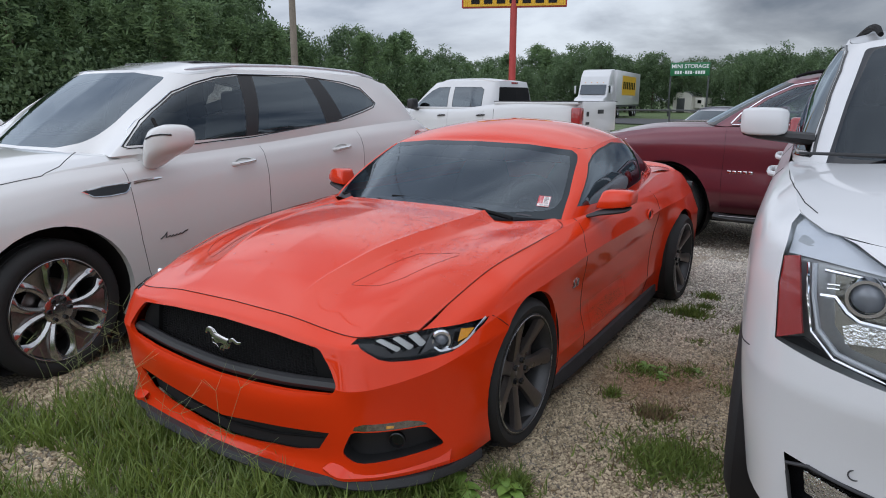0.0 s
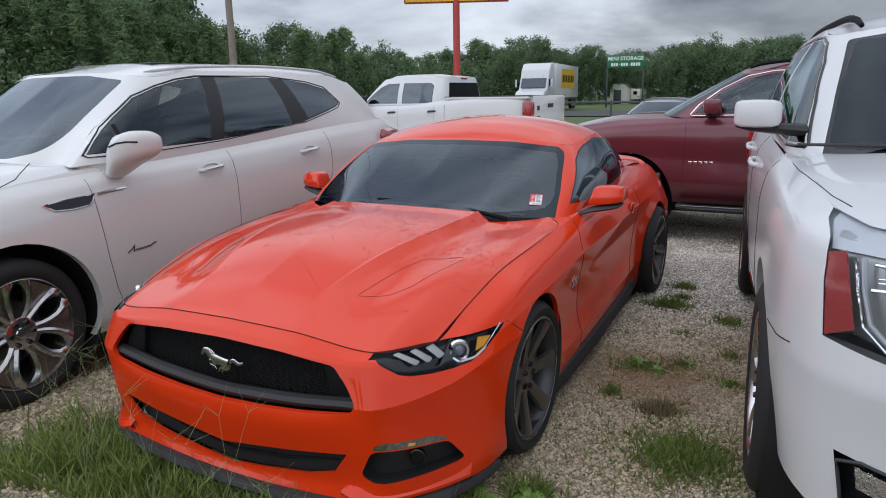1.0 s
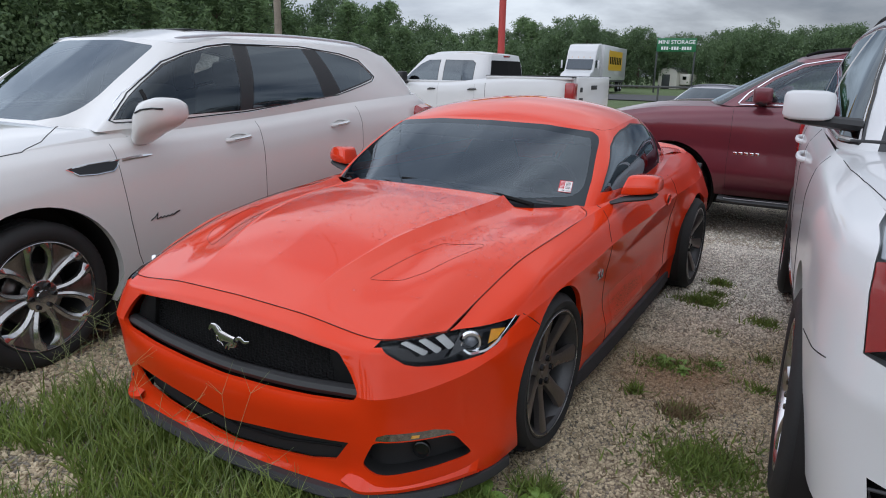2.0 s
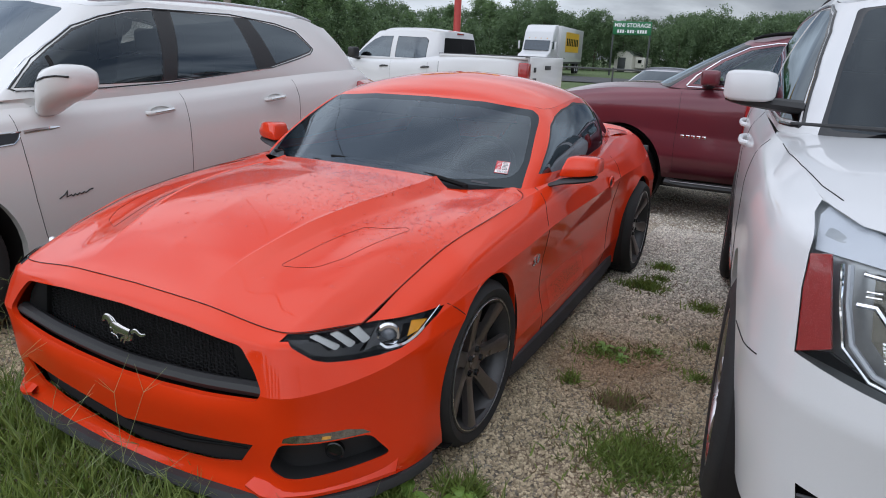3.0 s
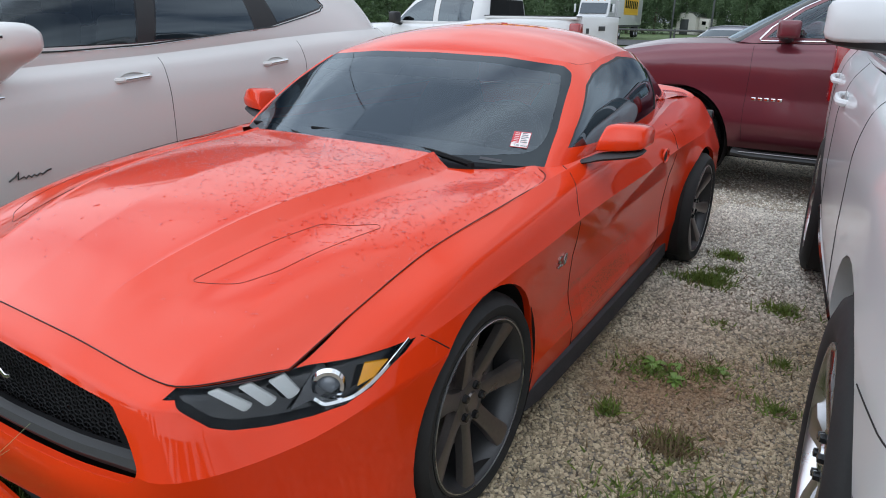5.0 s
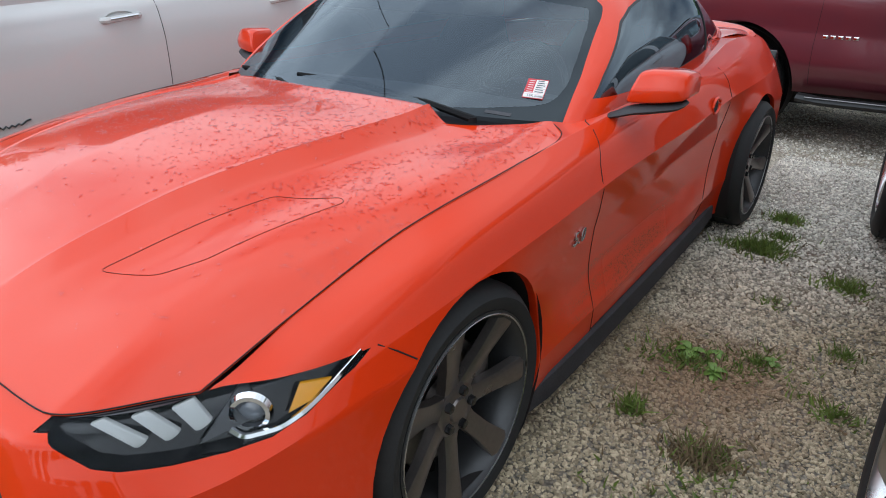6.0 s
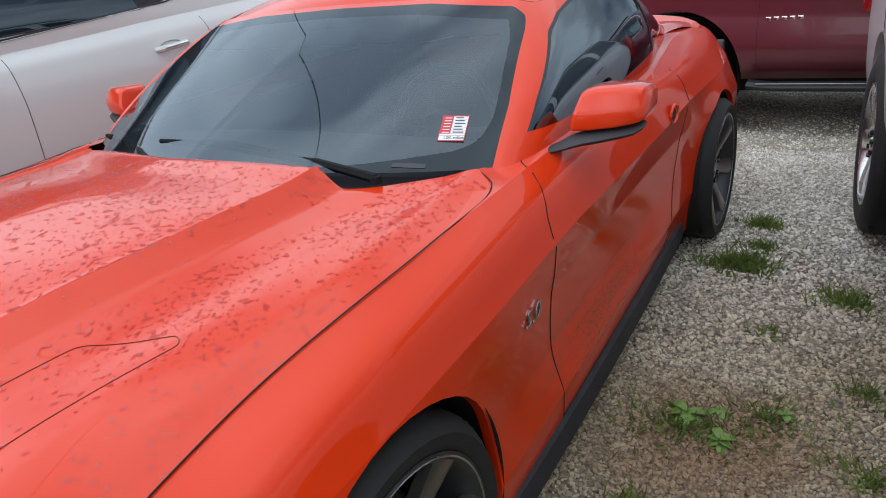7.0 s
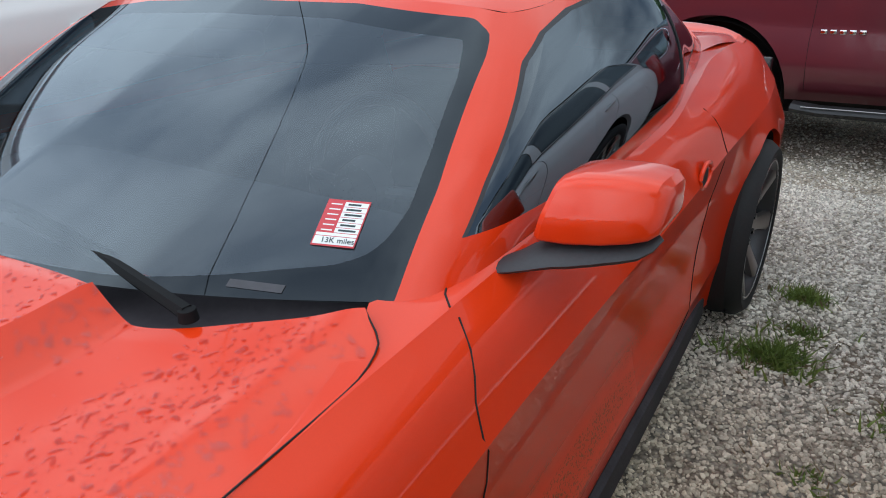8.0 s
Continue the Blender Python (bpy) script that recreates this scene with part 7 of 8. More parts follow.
        rail = curve([(s * .62, 2.15, 1.800 + rise), (s * .63, 2.27, 1.838 + rise), (s * .64, 2.6, 1.864 + rise), (s * .65, 3.6, 1.875 + rise), (s * .64, 4.5, 1.840 + rise)], 24)
        part("roof_rail", tube(rail, [.012, .016] + [.018] * 20 + [.014, .008], 8), M["mesh_black"], car, "black roof rail")
        part("tail_lamp", box((s * .93, 5.08, 1.10), (.14, .16, .5), bevel=.03), M["red_lens"], car)
    for x in (.3, -.4):
        part("wiper", tube([(x, 1.40 - fore, 1.262 + up), (x - .2, 1.44 - fore, 1.285 + up), (x - .5, 1.47 - fore, 1.285 + up)], [.014, .01, .006], 6), M["black"], car)
    cabin_inside(car, .76, 1.62, 4.5, 1.235 + up / 2, 1.7, M["cloth"])
    wheels_on(car, axles, 1.015 if front else 1.0, r, .272, .27, "six", 0, .48)
    part("underbody", box((0, 2.6, .36), (1.3, 4.4, .16), bevel=.03), M["seam"], car)
    return car, tree


def make_big_lamp(lamp, tree, lens, s):
    """Grey reflector, projector bowl, cut-glass reflector, light guide and a red side marker behind a large headlight lens."""
    part("lamp_backing", bowl(lens, (-.012 * s, .055, 0), (0, .004, 0)), M["lamp_grey"], lamp, "silver-grey lamp housing")

    def line(pts, deep, r, mat, name, label="", flat=1.0):
        p = drape(tree, [(s * q.x, q.y) for q in dense(pts, .012)], "y")
        if len(p) > 2:
            part(name, tube([q + Vector((-.3 * s, .9, 0)) * deep for q in p], r, 6, flat=flat), M[mat], lamp, label)
    part("side_marker", behind(tree, [(.9066, 1.10), (.872, 1.112), (.858, 1.0), (.846, .925), (.9026, .8915), (.9105, 1.03)], s, .003, .006), M["red_marker"], lamp, "red side marker")
    part("lower_bezel", behind(tree, [(.900, .893), (.652, .846), (.656, .858), (.765, .880), (.85, .915)], s, .008, .01), M["gloss_black"], lamp)
    part("upper_housing", behind(tree, [(.9066, 1.106), (.8946, 1.162), (.874, 1.178), (.80, 1.163), (.685, 1.106), (.684, 1.094), (.826, 1.108)], s, .018, .01, .003), M["lamp_pale"], lamp)
    part("reflector_box", behind(tree, [(.812, 1.088), (.680, 1.080), (.658, .886), (.759, .908), (.80, .957)], s, .040, .006), M["lamp_bowl"], lamp)
    line([(.838, 1.100), (.832, 1.02), (.815, .945), (.770, .896), (.658, .868)], .014, .0065, "lamp_pale", "light_guide", "pale light guide")
    line([(.852, 1.098), (.845, 1.02), (.828, .935), (.776, .882), (.66, .854)], .012, .004, "chrome", "chrome_strip")
    line([(.820, 1.026), (.788, 1.029), (.762, .998), (.735, .982), (.668, .978)], .022, .006, "chrome", "chrome_divider")
    line([(.816, 1.088), (.75, 1.086), (.682, 1.078)], .022, .005, "chrome", "chrome_strip")
    for z in (1.046, 1.056):
        line([(.808, z), (.782, z + .003)], .020, .0028, "chrome", "bowl_rib")
    c = drape(tree, [(s * .722, 1.040)], "y")[0] + Vector((-.005 * s, .030, 0))
    ring = lathe([(-.016, .046), (.0, .052), (.008, .047), (.004, .040), (-.016, .038)], 28, "y", closed=True)
    place(ring, c, s, .3)
    part("projector_ring", ring, M["chrome"], lamp, "chrome projector ring")
    ball = lathe([(-.022, 0), (-.018, .020), (-.006, .034), (.008, .040)], 24, "y")
    place(ball, c, s, .3)
    part("projector_lens", ball, M["grey_lens"], lamp, "greenish glass projector lens")
    part("cut_glass_reflector", behind(tree, [(.777, .963), (.733, .982), (.668, .974), (.662, .936), (.767, .922)], s, .026, .008), M["crystal"], lamp, "sparkling faceted reflector")


def make_pickup():
    car = thing("pickup_truck", "white extended-cab pickup truck with red tail lamps", "pickup truck", pose(-8.95, 13.3, -.1, 0, 0, -93.5) @ Matrix.Translation((0, 5.83, 0)) @ Matrix.Scale(1.07, 4) @ Matrix.Translation((0, -5.83, 0)))
    axles, r = (1.0, 4.65), .405
    lv = hull(1.015, 5.83, axles, [
        ((1.12, 1.24, 1.28, 1.43, 1.43), .085, .10, .02, .03),
        ((1.08, 1.17, 1.20, 1.33, 1.36), .02, .05, .0, .005),
        ((.95, 1.02, 1.02, 1.05, 1.05), .0, .02, 0, 0),
        ((.78, .86, .80, .84, .84), .0, 0, 0, 0),
        ((.60, .66, .58, .64, .66), .015, 0, 0, 0),
        ((.45, .50, .42, .50, .60), .05, .02, .02, 0)])
    top = [(x, min(y, 5.80), z) for x, y, z in lv[0]]
    lv[0] = top
    bm = sheet(whole(net(lv, 130, 30)), (0, 2.9, .7))
    arches(bm, axles, r + .02, .48)
    body = part("body", bm, M["white"], car)
    base, roof = glasshouse(.92, .72, 1.35, 1.60, 2.05, 2.6, 3.78, 3.86, 1.26, 1.86, 1.85)
    base = [(x, min(y, 3.86), min(z, 1.30)) for x, y, z in base]
    rear = [(0, 1.36, 1.26), (.45, 1.40, 1.26), (.75, 1.50, 1.255), (.93, 1.62, 1.25)]
    part("hood", sheet(hood_over(top, 7, rear, .03), (0, 1, 0)), M["white"], car)
    gh = sheet(whole(greenhouse(base, roof, .02, 120, 20)), (0, 2.6, 1.0))
    wind = carve(gh, rounded([(-.83, 1.26), (.83, 1.26), (.66, 1.74), (-.66, 1.74)], .05, 3), "y", lambda c: c.y < 2.15)
    part("windshield", detach(gh, wind), M["glass"], car)
    rw = carve(gh, rounded([(-.70, 1.36), (.70, 1.36), (.62, 1.74), (-.62, 1.74)], .04, 3), "y", lambda c: c.y > 3.68)
    part("rear_window", detach(gh, rw), M["mesh_black"], car, "dark cab rear window")
    for s in (1, -1):
        cut_windows(car, gh, [[(1.68, 1.30), (1.90, 1.50), (2.12, 1.66), (2.30, 1.735), (2.62, 1.745), (2.62, 1.30)], [(2.74, 1.745), (3.42, 1.735), (3.50, 1.68), (3.50, 1.32), (2.74, 1.31)]], s, M["tint"])
    frame = part("cab_frame", gh, M["white"], car)
    part("roof", sheet(roof_patch(roof, (3, 8), .04), (0, 2.6, 1)), M["white"], car)
    # the open bed
    for s in (1, -1):
        part("bed_wall", box((s * .80, 4.83, 1.16), (.08, 1.9, .50)), M["white"], car)
        part("bed_rail_cap", box((s * .87, 4.83, 1.437), (.17, 1.94, .02), bevel=.006), M["black"], car)
        part("cab_sill", box((s * .90, 2.85, 1.285), (.08, 2.4, .06), bevel=.015), M["white"], car)
        part("bed_shoulder", box((s * .90, 4.83, 1.41), (.12, 1.9, .05), bevel=.015), M["white"], car)
    part("bed_floor", box((0, 4.83, .92), (1.6, 1.9, .05)), M["black"], car)
    part("bed_front", box((0, 3.90, 1.15), (1.9, .06, .54)), M["white"], car)
    gate = part("tailgate", box((0, 5.80, 1.14), (1.62, .07, .60), bevel=.02), M["white"], car, "white tailgate with small badges")
    part("gate_badge", box((.62, 5.842, 1.02), (.16, .008, .05)), M["black"], gate)
    part("gate_badge", box((.62, 5.842, 1.20), (.10, .008, .09)), M["black"], gate)
    part("gate_handle", box((0, 5.842, 1.24), (.28, .012, .08), bevel=.004), M["black"], gate)
    part("rear_bumper", box((0, 5.86, .62), (1.95, .16, .18), bevel=.04), M["chrome"], car)
    tree = tree_of(body)
    for s in (1, -1):
        part("tail_lamp", box((s * .925, 5.76 if s > 0 else 5.66, 1.11), (.19, .20, .44), bevel=.035, steps=3), M["red_lens"], car, "upright red tail lamp")
        seam(car, tree, [(1.62, 1.24), (1.62, 1.05), (1.60, .60)], "x", s)
        seam(car, tree, [(2.68, 1.25), (2.68, .60)], "x", s)
        seam(car, tree, [(3.62, 1.25), (3.62, .60)], "x", s)
        seam(car, tree, [(3.88, 1.28), (3.88, .55)], "x", s, .004)
        handle_on(car, tree, 2.52, 1.13, s, M["black"], False)
        handle_on(car, tree, 3.56, 1.15, s, M["black"], False)
        mirror_on(car, .93, 1.78, 1.38, s, M["black"], M["black"], (.22, .2, .22))
        arch = drape(tree, [(4.65 + .50 * math.cos(a), r + .02 + .50 * math.sin(a)) for a in np.linspace(.1, math.pi - .1, 24)], "x", s, .004)
        part("arch_lip", tube(arch, .02, 6), M["black"], car)
    part("third_brake_lamp", box((0, 3.78, 1.83), (.26, .05, .04), bevel=.01), M["red_lens"], car)
    cabin_inside(car, .74, 1.6, 3.8, 1.25, 1.7, M["cloth"])
    wheels_on(car, axles, 1.0, r, .25, .26, "six", 0, .49)
    part("underbody", box((0, 2.9, .45), (1.2, 5.0, .14)), M["seam"], car)
    return car


def maroon_details(car, tree):
    badge = [1.965 + .052 * k for k in range(5)]
    for y in badge:
        p = drape(tree, [(y - .298, .868)], "x", 1, .003)[0]
        part("badge_bar", box(p, (.008, .036, .026), bevel=.002), M["chrome"], car, "small chrome badge letter, plain")
    part("chrome_lamp_edge", tube([(.93, .42, 1.165), (.975, .56, 1.165)], .012, 6), M["chrome"], car)
    fin = prism([(2.42, 1.86), (2.64, 1.86), (2.61, 1.925), (2.54, 1.925)], "x", -.03, .03, bevel=.012)
    part("roof_antenna", fin, M["maroon"], car, "maroon fin antenna")


def make_distant_car():
    car = thing("parked_sedan", "silver-grey sedan parked beyond the row", "car", pose(-1.75, 15.2, -.1, 0, 0, -6))
    axles, r = (.9, 3.65), .33
    lv = hull(.92, 4.8, axles, [
        ((.78, .92, .98, 1.02, 1.0), .10, .15, .15, .05),
        ((.72, .84, .88, .92, .90), .03, .06, .08, 0),
        ((.52, .62, .60, .62, .62), 0, 0, 0, 0),
        ((.30, .34, .30, .34, .34), .02, .02, .03, 0),
        ((.20, .22, .20, .22, .24), .06, .06, .08, 0)])
    bm = sheet(whole(net(lv, 90, 20)), (0, 2.4, .5))
    arches(bm, axles, r + .01, .37)
    part("body", bm, M["silver_paint"], car)
    base, roof = glasshouse(.80, .58, 1.25, 1.5, 2.15, 2.6, 3.7, 4.3, .96, 1.34, 1.28)
    rear = [(0, 1.27, .96), (.45, 1.31, .96), (.66, 1.40, .955), (.79, 1.52, .95)]
    part("hood", sheet(hood_over(lv[0], 7, rear, .03), (0, 1, 0)), M["silver_paint"], car)
    gh = sheet(whole(greenhouse(base, roof, .03, 80, 14)), (0, 2.6, .8))
    part("windshield", detach(gh, carve(gh, [(-.72, .965), (.72, .965), (.53, 1.31), (-.53, 1.31)], "y", lambda c: c.y < 2.25)), M["tint"], car)
    for s in (1, -1):
        cut_windows(car, gh, [[(1.75, 1.0), (2.2, 1.22), (2.5, 1.29), (2.75, 1.30), (2.75, 1.02)], [(2.83, 1.30), (3.4, 1.27), (3.75, 1.15), (3.8, 1.08), (2.83, 1.03)]], s, M["tint"])
    part("cabin_frame", gh, M["silver_paint"], car)
    part("roof", sheet(roof_patch(roof, (3, 8), .04), (0, 2.6, .8)), M["silver_paint"], car)
    close_top(car, lv[0], base, 7, 12, M["silver_paint"])
    wheels_on(car, axles, .90, r, .22, .22, "six", 0, .38)
    return car


M["lamp_grey"] = surface("lamp_housing", (0.42, 0.43, 0.43), 0.3, metal=0.6, vary=0.1)
M["lamp_pale"] = surface("pale_lamp_trim", (0.55, 0.57, 0.60), 0.3, coat=0.5, vary=0.06)
M["lamp_bowl"] = surface("smoked_chrome", (0.24, 0.23, 0.20), 0.22, metal=0.8, vary=0.2, scale=12)
M["crystal"] = surface("faceted_chrome", (0.80, 0.80, 0.78), 0.1, metal=1.0, vary=0.25, scale=60, grain=140, bump=0.9, depth=0.006)
M["red_marker"] = surface("red_reflector", (0.42, 0.03, 0.03), 0.2, coat=1.0, vary=0.15, grain=160, bump=0.2)
M["shield"] = pane("blue_windshield_glass", (0.24, 0.29, 0.33), ior=1.9)
M["suv_shield"] = pane("dark_blue_windshield_glass", (0.15, 0.18, 0.24), ior=1.45)
make_crossover()
make_large_suv("large_suv", "white full-size SUV with big clear headlights and black roof rails", pose(2.850, .286, 0, 0, 0, 5.0), M["white"])
maroon_details(*make_large_suv("maroon_suv", "dark red full-size SUV with chrome window trim, parked crosswise", pose(-.84, 6.95, -.1, 0, 0, -90), M["maroon"], False))
make_pickup()
make_distant_car()


# ---- trees, road, signs and the lorry ----
EYE = Vector((2.0, -1.4, 0))


def polar(az, d):
    """A place on the ground: degrees to the left of the lot's long axis, and the distance from the lot's near end."""
    a = radians(az)
    return EYE.x - d * math.sin(a), EYE.y + d * math.cos(a)


def leaf_cloud(rng, spots, n, size, spread, long=1.0):
    """Small leaf quads round each spot."""
    vs, fs = [], []
    for c in spots:
        for _ in range(n):
            p = np.array(c) + rng.normal(size=3) * spread
            d = np.diag([size * (.5 + rng.random()), size * long * (.5 + rng.random()), 1])
            m = rot(rng.random() * 6.3, rng.random() * 6.3, rng.random() * 6.3) @ d
            q = np.array([(-.5, -.5, 0), (.5, -.35, .1), (.45, .5, 0), (-.4, .5, .12)])
            k = len(vs)
            q[:, 2] *= size
            vs += [tuple(p + m @ v) for v in q]
            fs.append((k, k + 1, k + 2, k + 3))
    return vs, fs


def make_tree(kind, h, seed, m):
    rng = np.random.default_rng(seed)
    broad = kind == "broad"
    tree = thing("tree", "leafy green broad-leaved tree at the edge of the wood" if broad else "young bushy green pine at the edge of the wood", "tree", m, group="trees round the lot")
    bm = tube(curve([(0, 0, -.3), (.05, .02, h * .3), (-.06, .05, h * .62), (0, 0, h * .93)], 12), list(np.linspace(.02 * h + .04, .015, 12)), 8)
    spots = []
    if broad:
        for k in range(9):
            a, z = 2.4 * k + rng.random(), h * (.20 + .068 * k)
            l = h * (.30 - .012 * k)
            e = (l * math.cos(a), l * math.sin(a), z + l * .7)
            tube([(0, 0, z), (e[0] * .5, e[1] * .5, z + l * .45), e], [.008 * h, .005 * h, .002 * h], 5, bm)
            for _ in range(17):
                t = .35 + .75 * rng.random()
                spots.append((e[0] * t + rng.normal() * .055 * h, e[1] * t + rng.normal() * .055 * h, z + (e[2] - z) * t + rng.normal() * .06 * h))
        for _ in range(100):
            u, w = rng.random() * 6.28, rng.random()
            rr = h * .27 * math.sqrt(1 - (2 * w - 1) ** 2) * (.75 + .35 * rng.random())
            spots.append((rr * math.cos(u), rr * math.sin(u), h * (.12 + .84 * w)))
        vs, fs = leaf_cloud(rng, spots, 56, .0145 * h, .030 * h)
        mat = M["leaf"]
    else:
        levels = 15
        for k in range(levels):
            t = k / (levels - 1)
            z, l = h * (.10 + .86 * t), h * (.25 * (1 - t) ** .55 + .025)
            for q in range(6):
                a = 1.05 * q + 2.1 * k + rng.random() * .5
                k2 = .6 + .75 * rng.random()
                e = (k2 * l * math.cos(a), k2 * l * math.sin(a), z + k2 * l * (.25 + .5 * t))
                if k % 2 == 0 and q % 2 == 0:
                    tube([(0, 0, z), e], [.004 * h, .0015 * h], 4, bm)
                for u in (.5, .78, 1.0):
                    spots.append((e[0] * u + rng.normal() * .01 * h, e[1] * u + rng.normal() * .01 * h, z + (e[2] - z) * u + rng.normal() * .012 * h))
        vs, fs = leaf_cloud(rng, spots, 24, .0085 * h, .022 * h, 4.6)
        mat = M["needle"]
    part("trunk", bm, M["bark"], tree)
    me = bpy.data.meshes.new("crown")
    me.from_pydata(vs, [], fs)
    me.update()
    part_of("crown", me, mat, tree, smooth=0)
    return tree


M["leaf"] = leafy(surface("tree_leaf", (0.145, 0.215, 0.095), 0.6, vary=.3, scale=.45, grain=2, other=(0.06, 0.10, 0.055), island=.2), .35)
M["needle"] = leafy(surface("pine_needle", (0.18, 0.265, 0.11), 0.6, vary=.3, scale=.45, grain=2, other=(0.045, 0.09, 0.045), island=.25), .35)
M["bark"] = surface("bark", (0.10, 0.075, 0.055), 0.9, vary=.3, scale=3, grain=20, bump=.5, depth=.02)
M["asphalt"] = surface("asphalt", (0.06, 0.06, 0.062), 0.85, vary=.15, scale=.4, grain=30)
M["sign_yellow"] = surface("sign_yellow", (0.72, 0.42, 0.02), 0.4, vary=.05, scale=1, grain=20)
M["sign_red"] = surface("sign_red_paint", (0.42, 0.05, 0.045), 0.5, vary=.12, scale=1.5, grain=20)
M["sign_green"] = surface("sign_green", (0.015, 0.16, 0.06), 0.45, vary=.05)
M["letter_white"] = surface("white_letter", (0.8, 0.8, 0.8), 0.5, vary=.02)
M["wood"] = surface("weathered_wood", (0.22, 0.19, 0.155), 0.9, vary=.25, scale=2, grain=15, bump=.4, depth=.01)
M["post"] = surface("dark_metal_post", (0.05, 0.055, 0.055), 0.6, vary=.2)
M["cream"] = surface("cream_siding", (0.55, 0.53, 0.47), 0.6, vary=.08, scale=.8, grain=10)

EDGE = [(88, 36, 10.5), (75, 36, 11), (65, 38, 10.5), (58, 41, 10.2), (52, 45, 9.8), (46.5, 49, 9.4), (42, 53, 7.0), (38, 57, 7.2), (34, 63, 6.6), (30.5, 70, 6.2), (28, 78, 6.4), (25.5, 84, 7.2), (23, 86, 8.8), (20.5, 87, 9.8), (18.5, 90, 9.2),
        (16, 91, 7.0), (12, 91, 7.6), (6, 92, 7.7), (0, 92, 7.9), (-6, 92, 8.0), (-14, 92, 8.4), (-30, 90, 9)]


def make_woods():
    rng = np.random.default_rng(11)
    firsts = {}
    for kind in ("pine", "broad"):
        firsts[kind] = []
    az_list = [e[0] for e in EDGE][::-1]
    ds, hs = [e[1] for e in EDGE][::-1], [e[2] for e in EDGE][::-1]
    seed = 20

    def put(kind, az, d, h):
        nonlocal seed
        x, y = polar(az, d)
        m = Matrix.Translation((x, y, -.15)) @ Matrix.Rotation(rng.random() * 6.28, 4, "Z")
        if len(firsts[kind]) < 4:
            seed += 1
            firsts[kind].append((make_tree(kind, h, seed, m), h))
        else:
            ob, h0 = firsts[kind][int(rng.random() * 4)]
            k = h / h0
            copy_thing(ob, m @ Matrix.Diagonal((k * (.9 + .3 * rng.random()), k * (.9 + .3 * rng.random()), k, 1)))
    az = -28.0
    while az < 88:
        d = float(np.interp(az, az_list, ds))
        h = float(np.interp(az, az_list, hs))
        step = 2.3 / d * 57.3
        if az > 44:
            put("pine", az, d + rng.normal() * 1.2, h * (.62 + .16 * rng.random()))
            put("pine" if rng.random() < .6 else "broad", az + step * .5, d + 4 + rng.normal(), h * (.70 + .3 * rng.random()))
            if rng.random() < .75:
                put("broad", az + step * .3, d + 10 + 2 * rng.random(), h * (1.15 + .3 * rng.random()))
        elif az > 24:
            put("pine", az, d + rng.normal() * 2.5, h * (.62 + .40 * rng.random()))
            put("broad" if rng.random() < .55 else "pine", az + step * .5, d + 5 + 3 * rng.random(), h * (.8 + .38 * rng.random()))
        else:
            put("broad", az, d + rng.normal() * 2, h * (.62 + .45 * rng.random()))
            put("broad", az + step * .6, d + 6, h * (.8 + .3 * rng.random()))
            az += step * .45
        az += step
    # woods on the other sides of the lot, behind the viewer
    for az in np.arange(100, 330, 7.5):
        put("broad" if rng.random() < .6 else "pine", az, 62 + 8 * rng.random(), 8 + 3 * rng.random())
    # brush along the foot of the wood
    spots = []
    for az in np.arange(-26, 88, .22):
        d = float(np.interp(az, az_list, ds)) - 1.5 + 3 * rng.random() + (5 if 11 < az < 16 else 0)
        x, y = polar(az, d)
        tall = 1.8 + .035 * d
        for _ in range(7):
            spots.append((x + rng.normal() * .8, y + rng.normal() * .8, .1 + tall * rng.random() ** 1.1))
    vs, fs = leaf_cloud(rng, spots, 30, .15, .42)
    me = bpy.data.meshes.new("brush")
    me.from_pydata(vs, [], fs)
    tagged(part_of("brush", me, M["leaf"], None, smooth=0), "dense green brush along the foot of the wood", "bushes", kind="stuff")


def make_road():
    rows = [[(x, y, .02 + z) for x in np.linspace(-160, 120, 40)] for y, z in ((43.0, -.11), (43.3, -.09), (49, -.05), (54.7, -.09), (55, -.11))]
    ob = part("road", sheet(np.array(rows), (0, 49, -40)), M["asphalt"], None)
    tagged(ob, "grey asphalt road beyond the lot", "road", kind="structure")


def letters(name, words, size, mat, parent, m, depth=.01):
    data = bpy.data.curves.new(name, "FONT")
    data.body, data.size, data.extrude, data.align_x = words, size, depth, "CENTER"
    data.offset = size * .018
    ob = new(name, data)
    data.materials.append(mat)
    ob.parent, ob.matrix_basis = parent, m
    return ob


def make_pole_sign():
    x, y = polar(27.1, 26)
    sign = thing("pole_sign", "yellow store sign in a red frame on a red pole", "sign", pose(x, y, -.1, 0, 0, 24))
    part("pole", lathe([(-.1, 0), (-.1, .135), (5.2, .125), (5.2, 0)], 20, "z"), M["sign_red"], sign, "red painted steel pole")
    part("base_plate", box((0, 0, .02), (.5, .5, .04), bevel=.01), M["sign_red"], sign)
    part("frame", box((0, .10, 5.62), (3.86, .30, 1.46), bevel=.02), M["sign_red"], sign)
    # ribs run up one folded sheet
    rows = [[(-1.87 + .0816 * (k + u), -.065 - v, z) for k in range(46) for u, v in ((.08, 0), (.14, .015), (.86, .015), (.92, 0))] for z in (4.92, 6.32)]
    face = sheet(np.array(rows), (0, 3, 5.6))
    part("sign_face", face, M["sign_yellow"], sign, "ribbed yellow sign face", smooth=20)
    for row, n in ((5.23, 7), (5.95, 6)):
        w = 3.3 / n
        for k in range(n):
            part("letter_bar", box((-1.65 + w * (k + .5), -.09, row), (w * .66, .02, .44), bevel=.015), M["gloss_black"], sign)


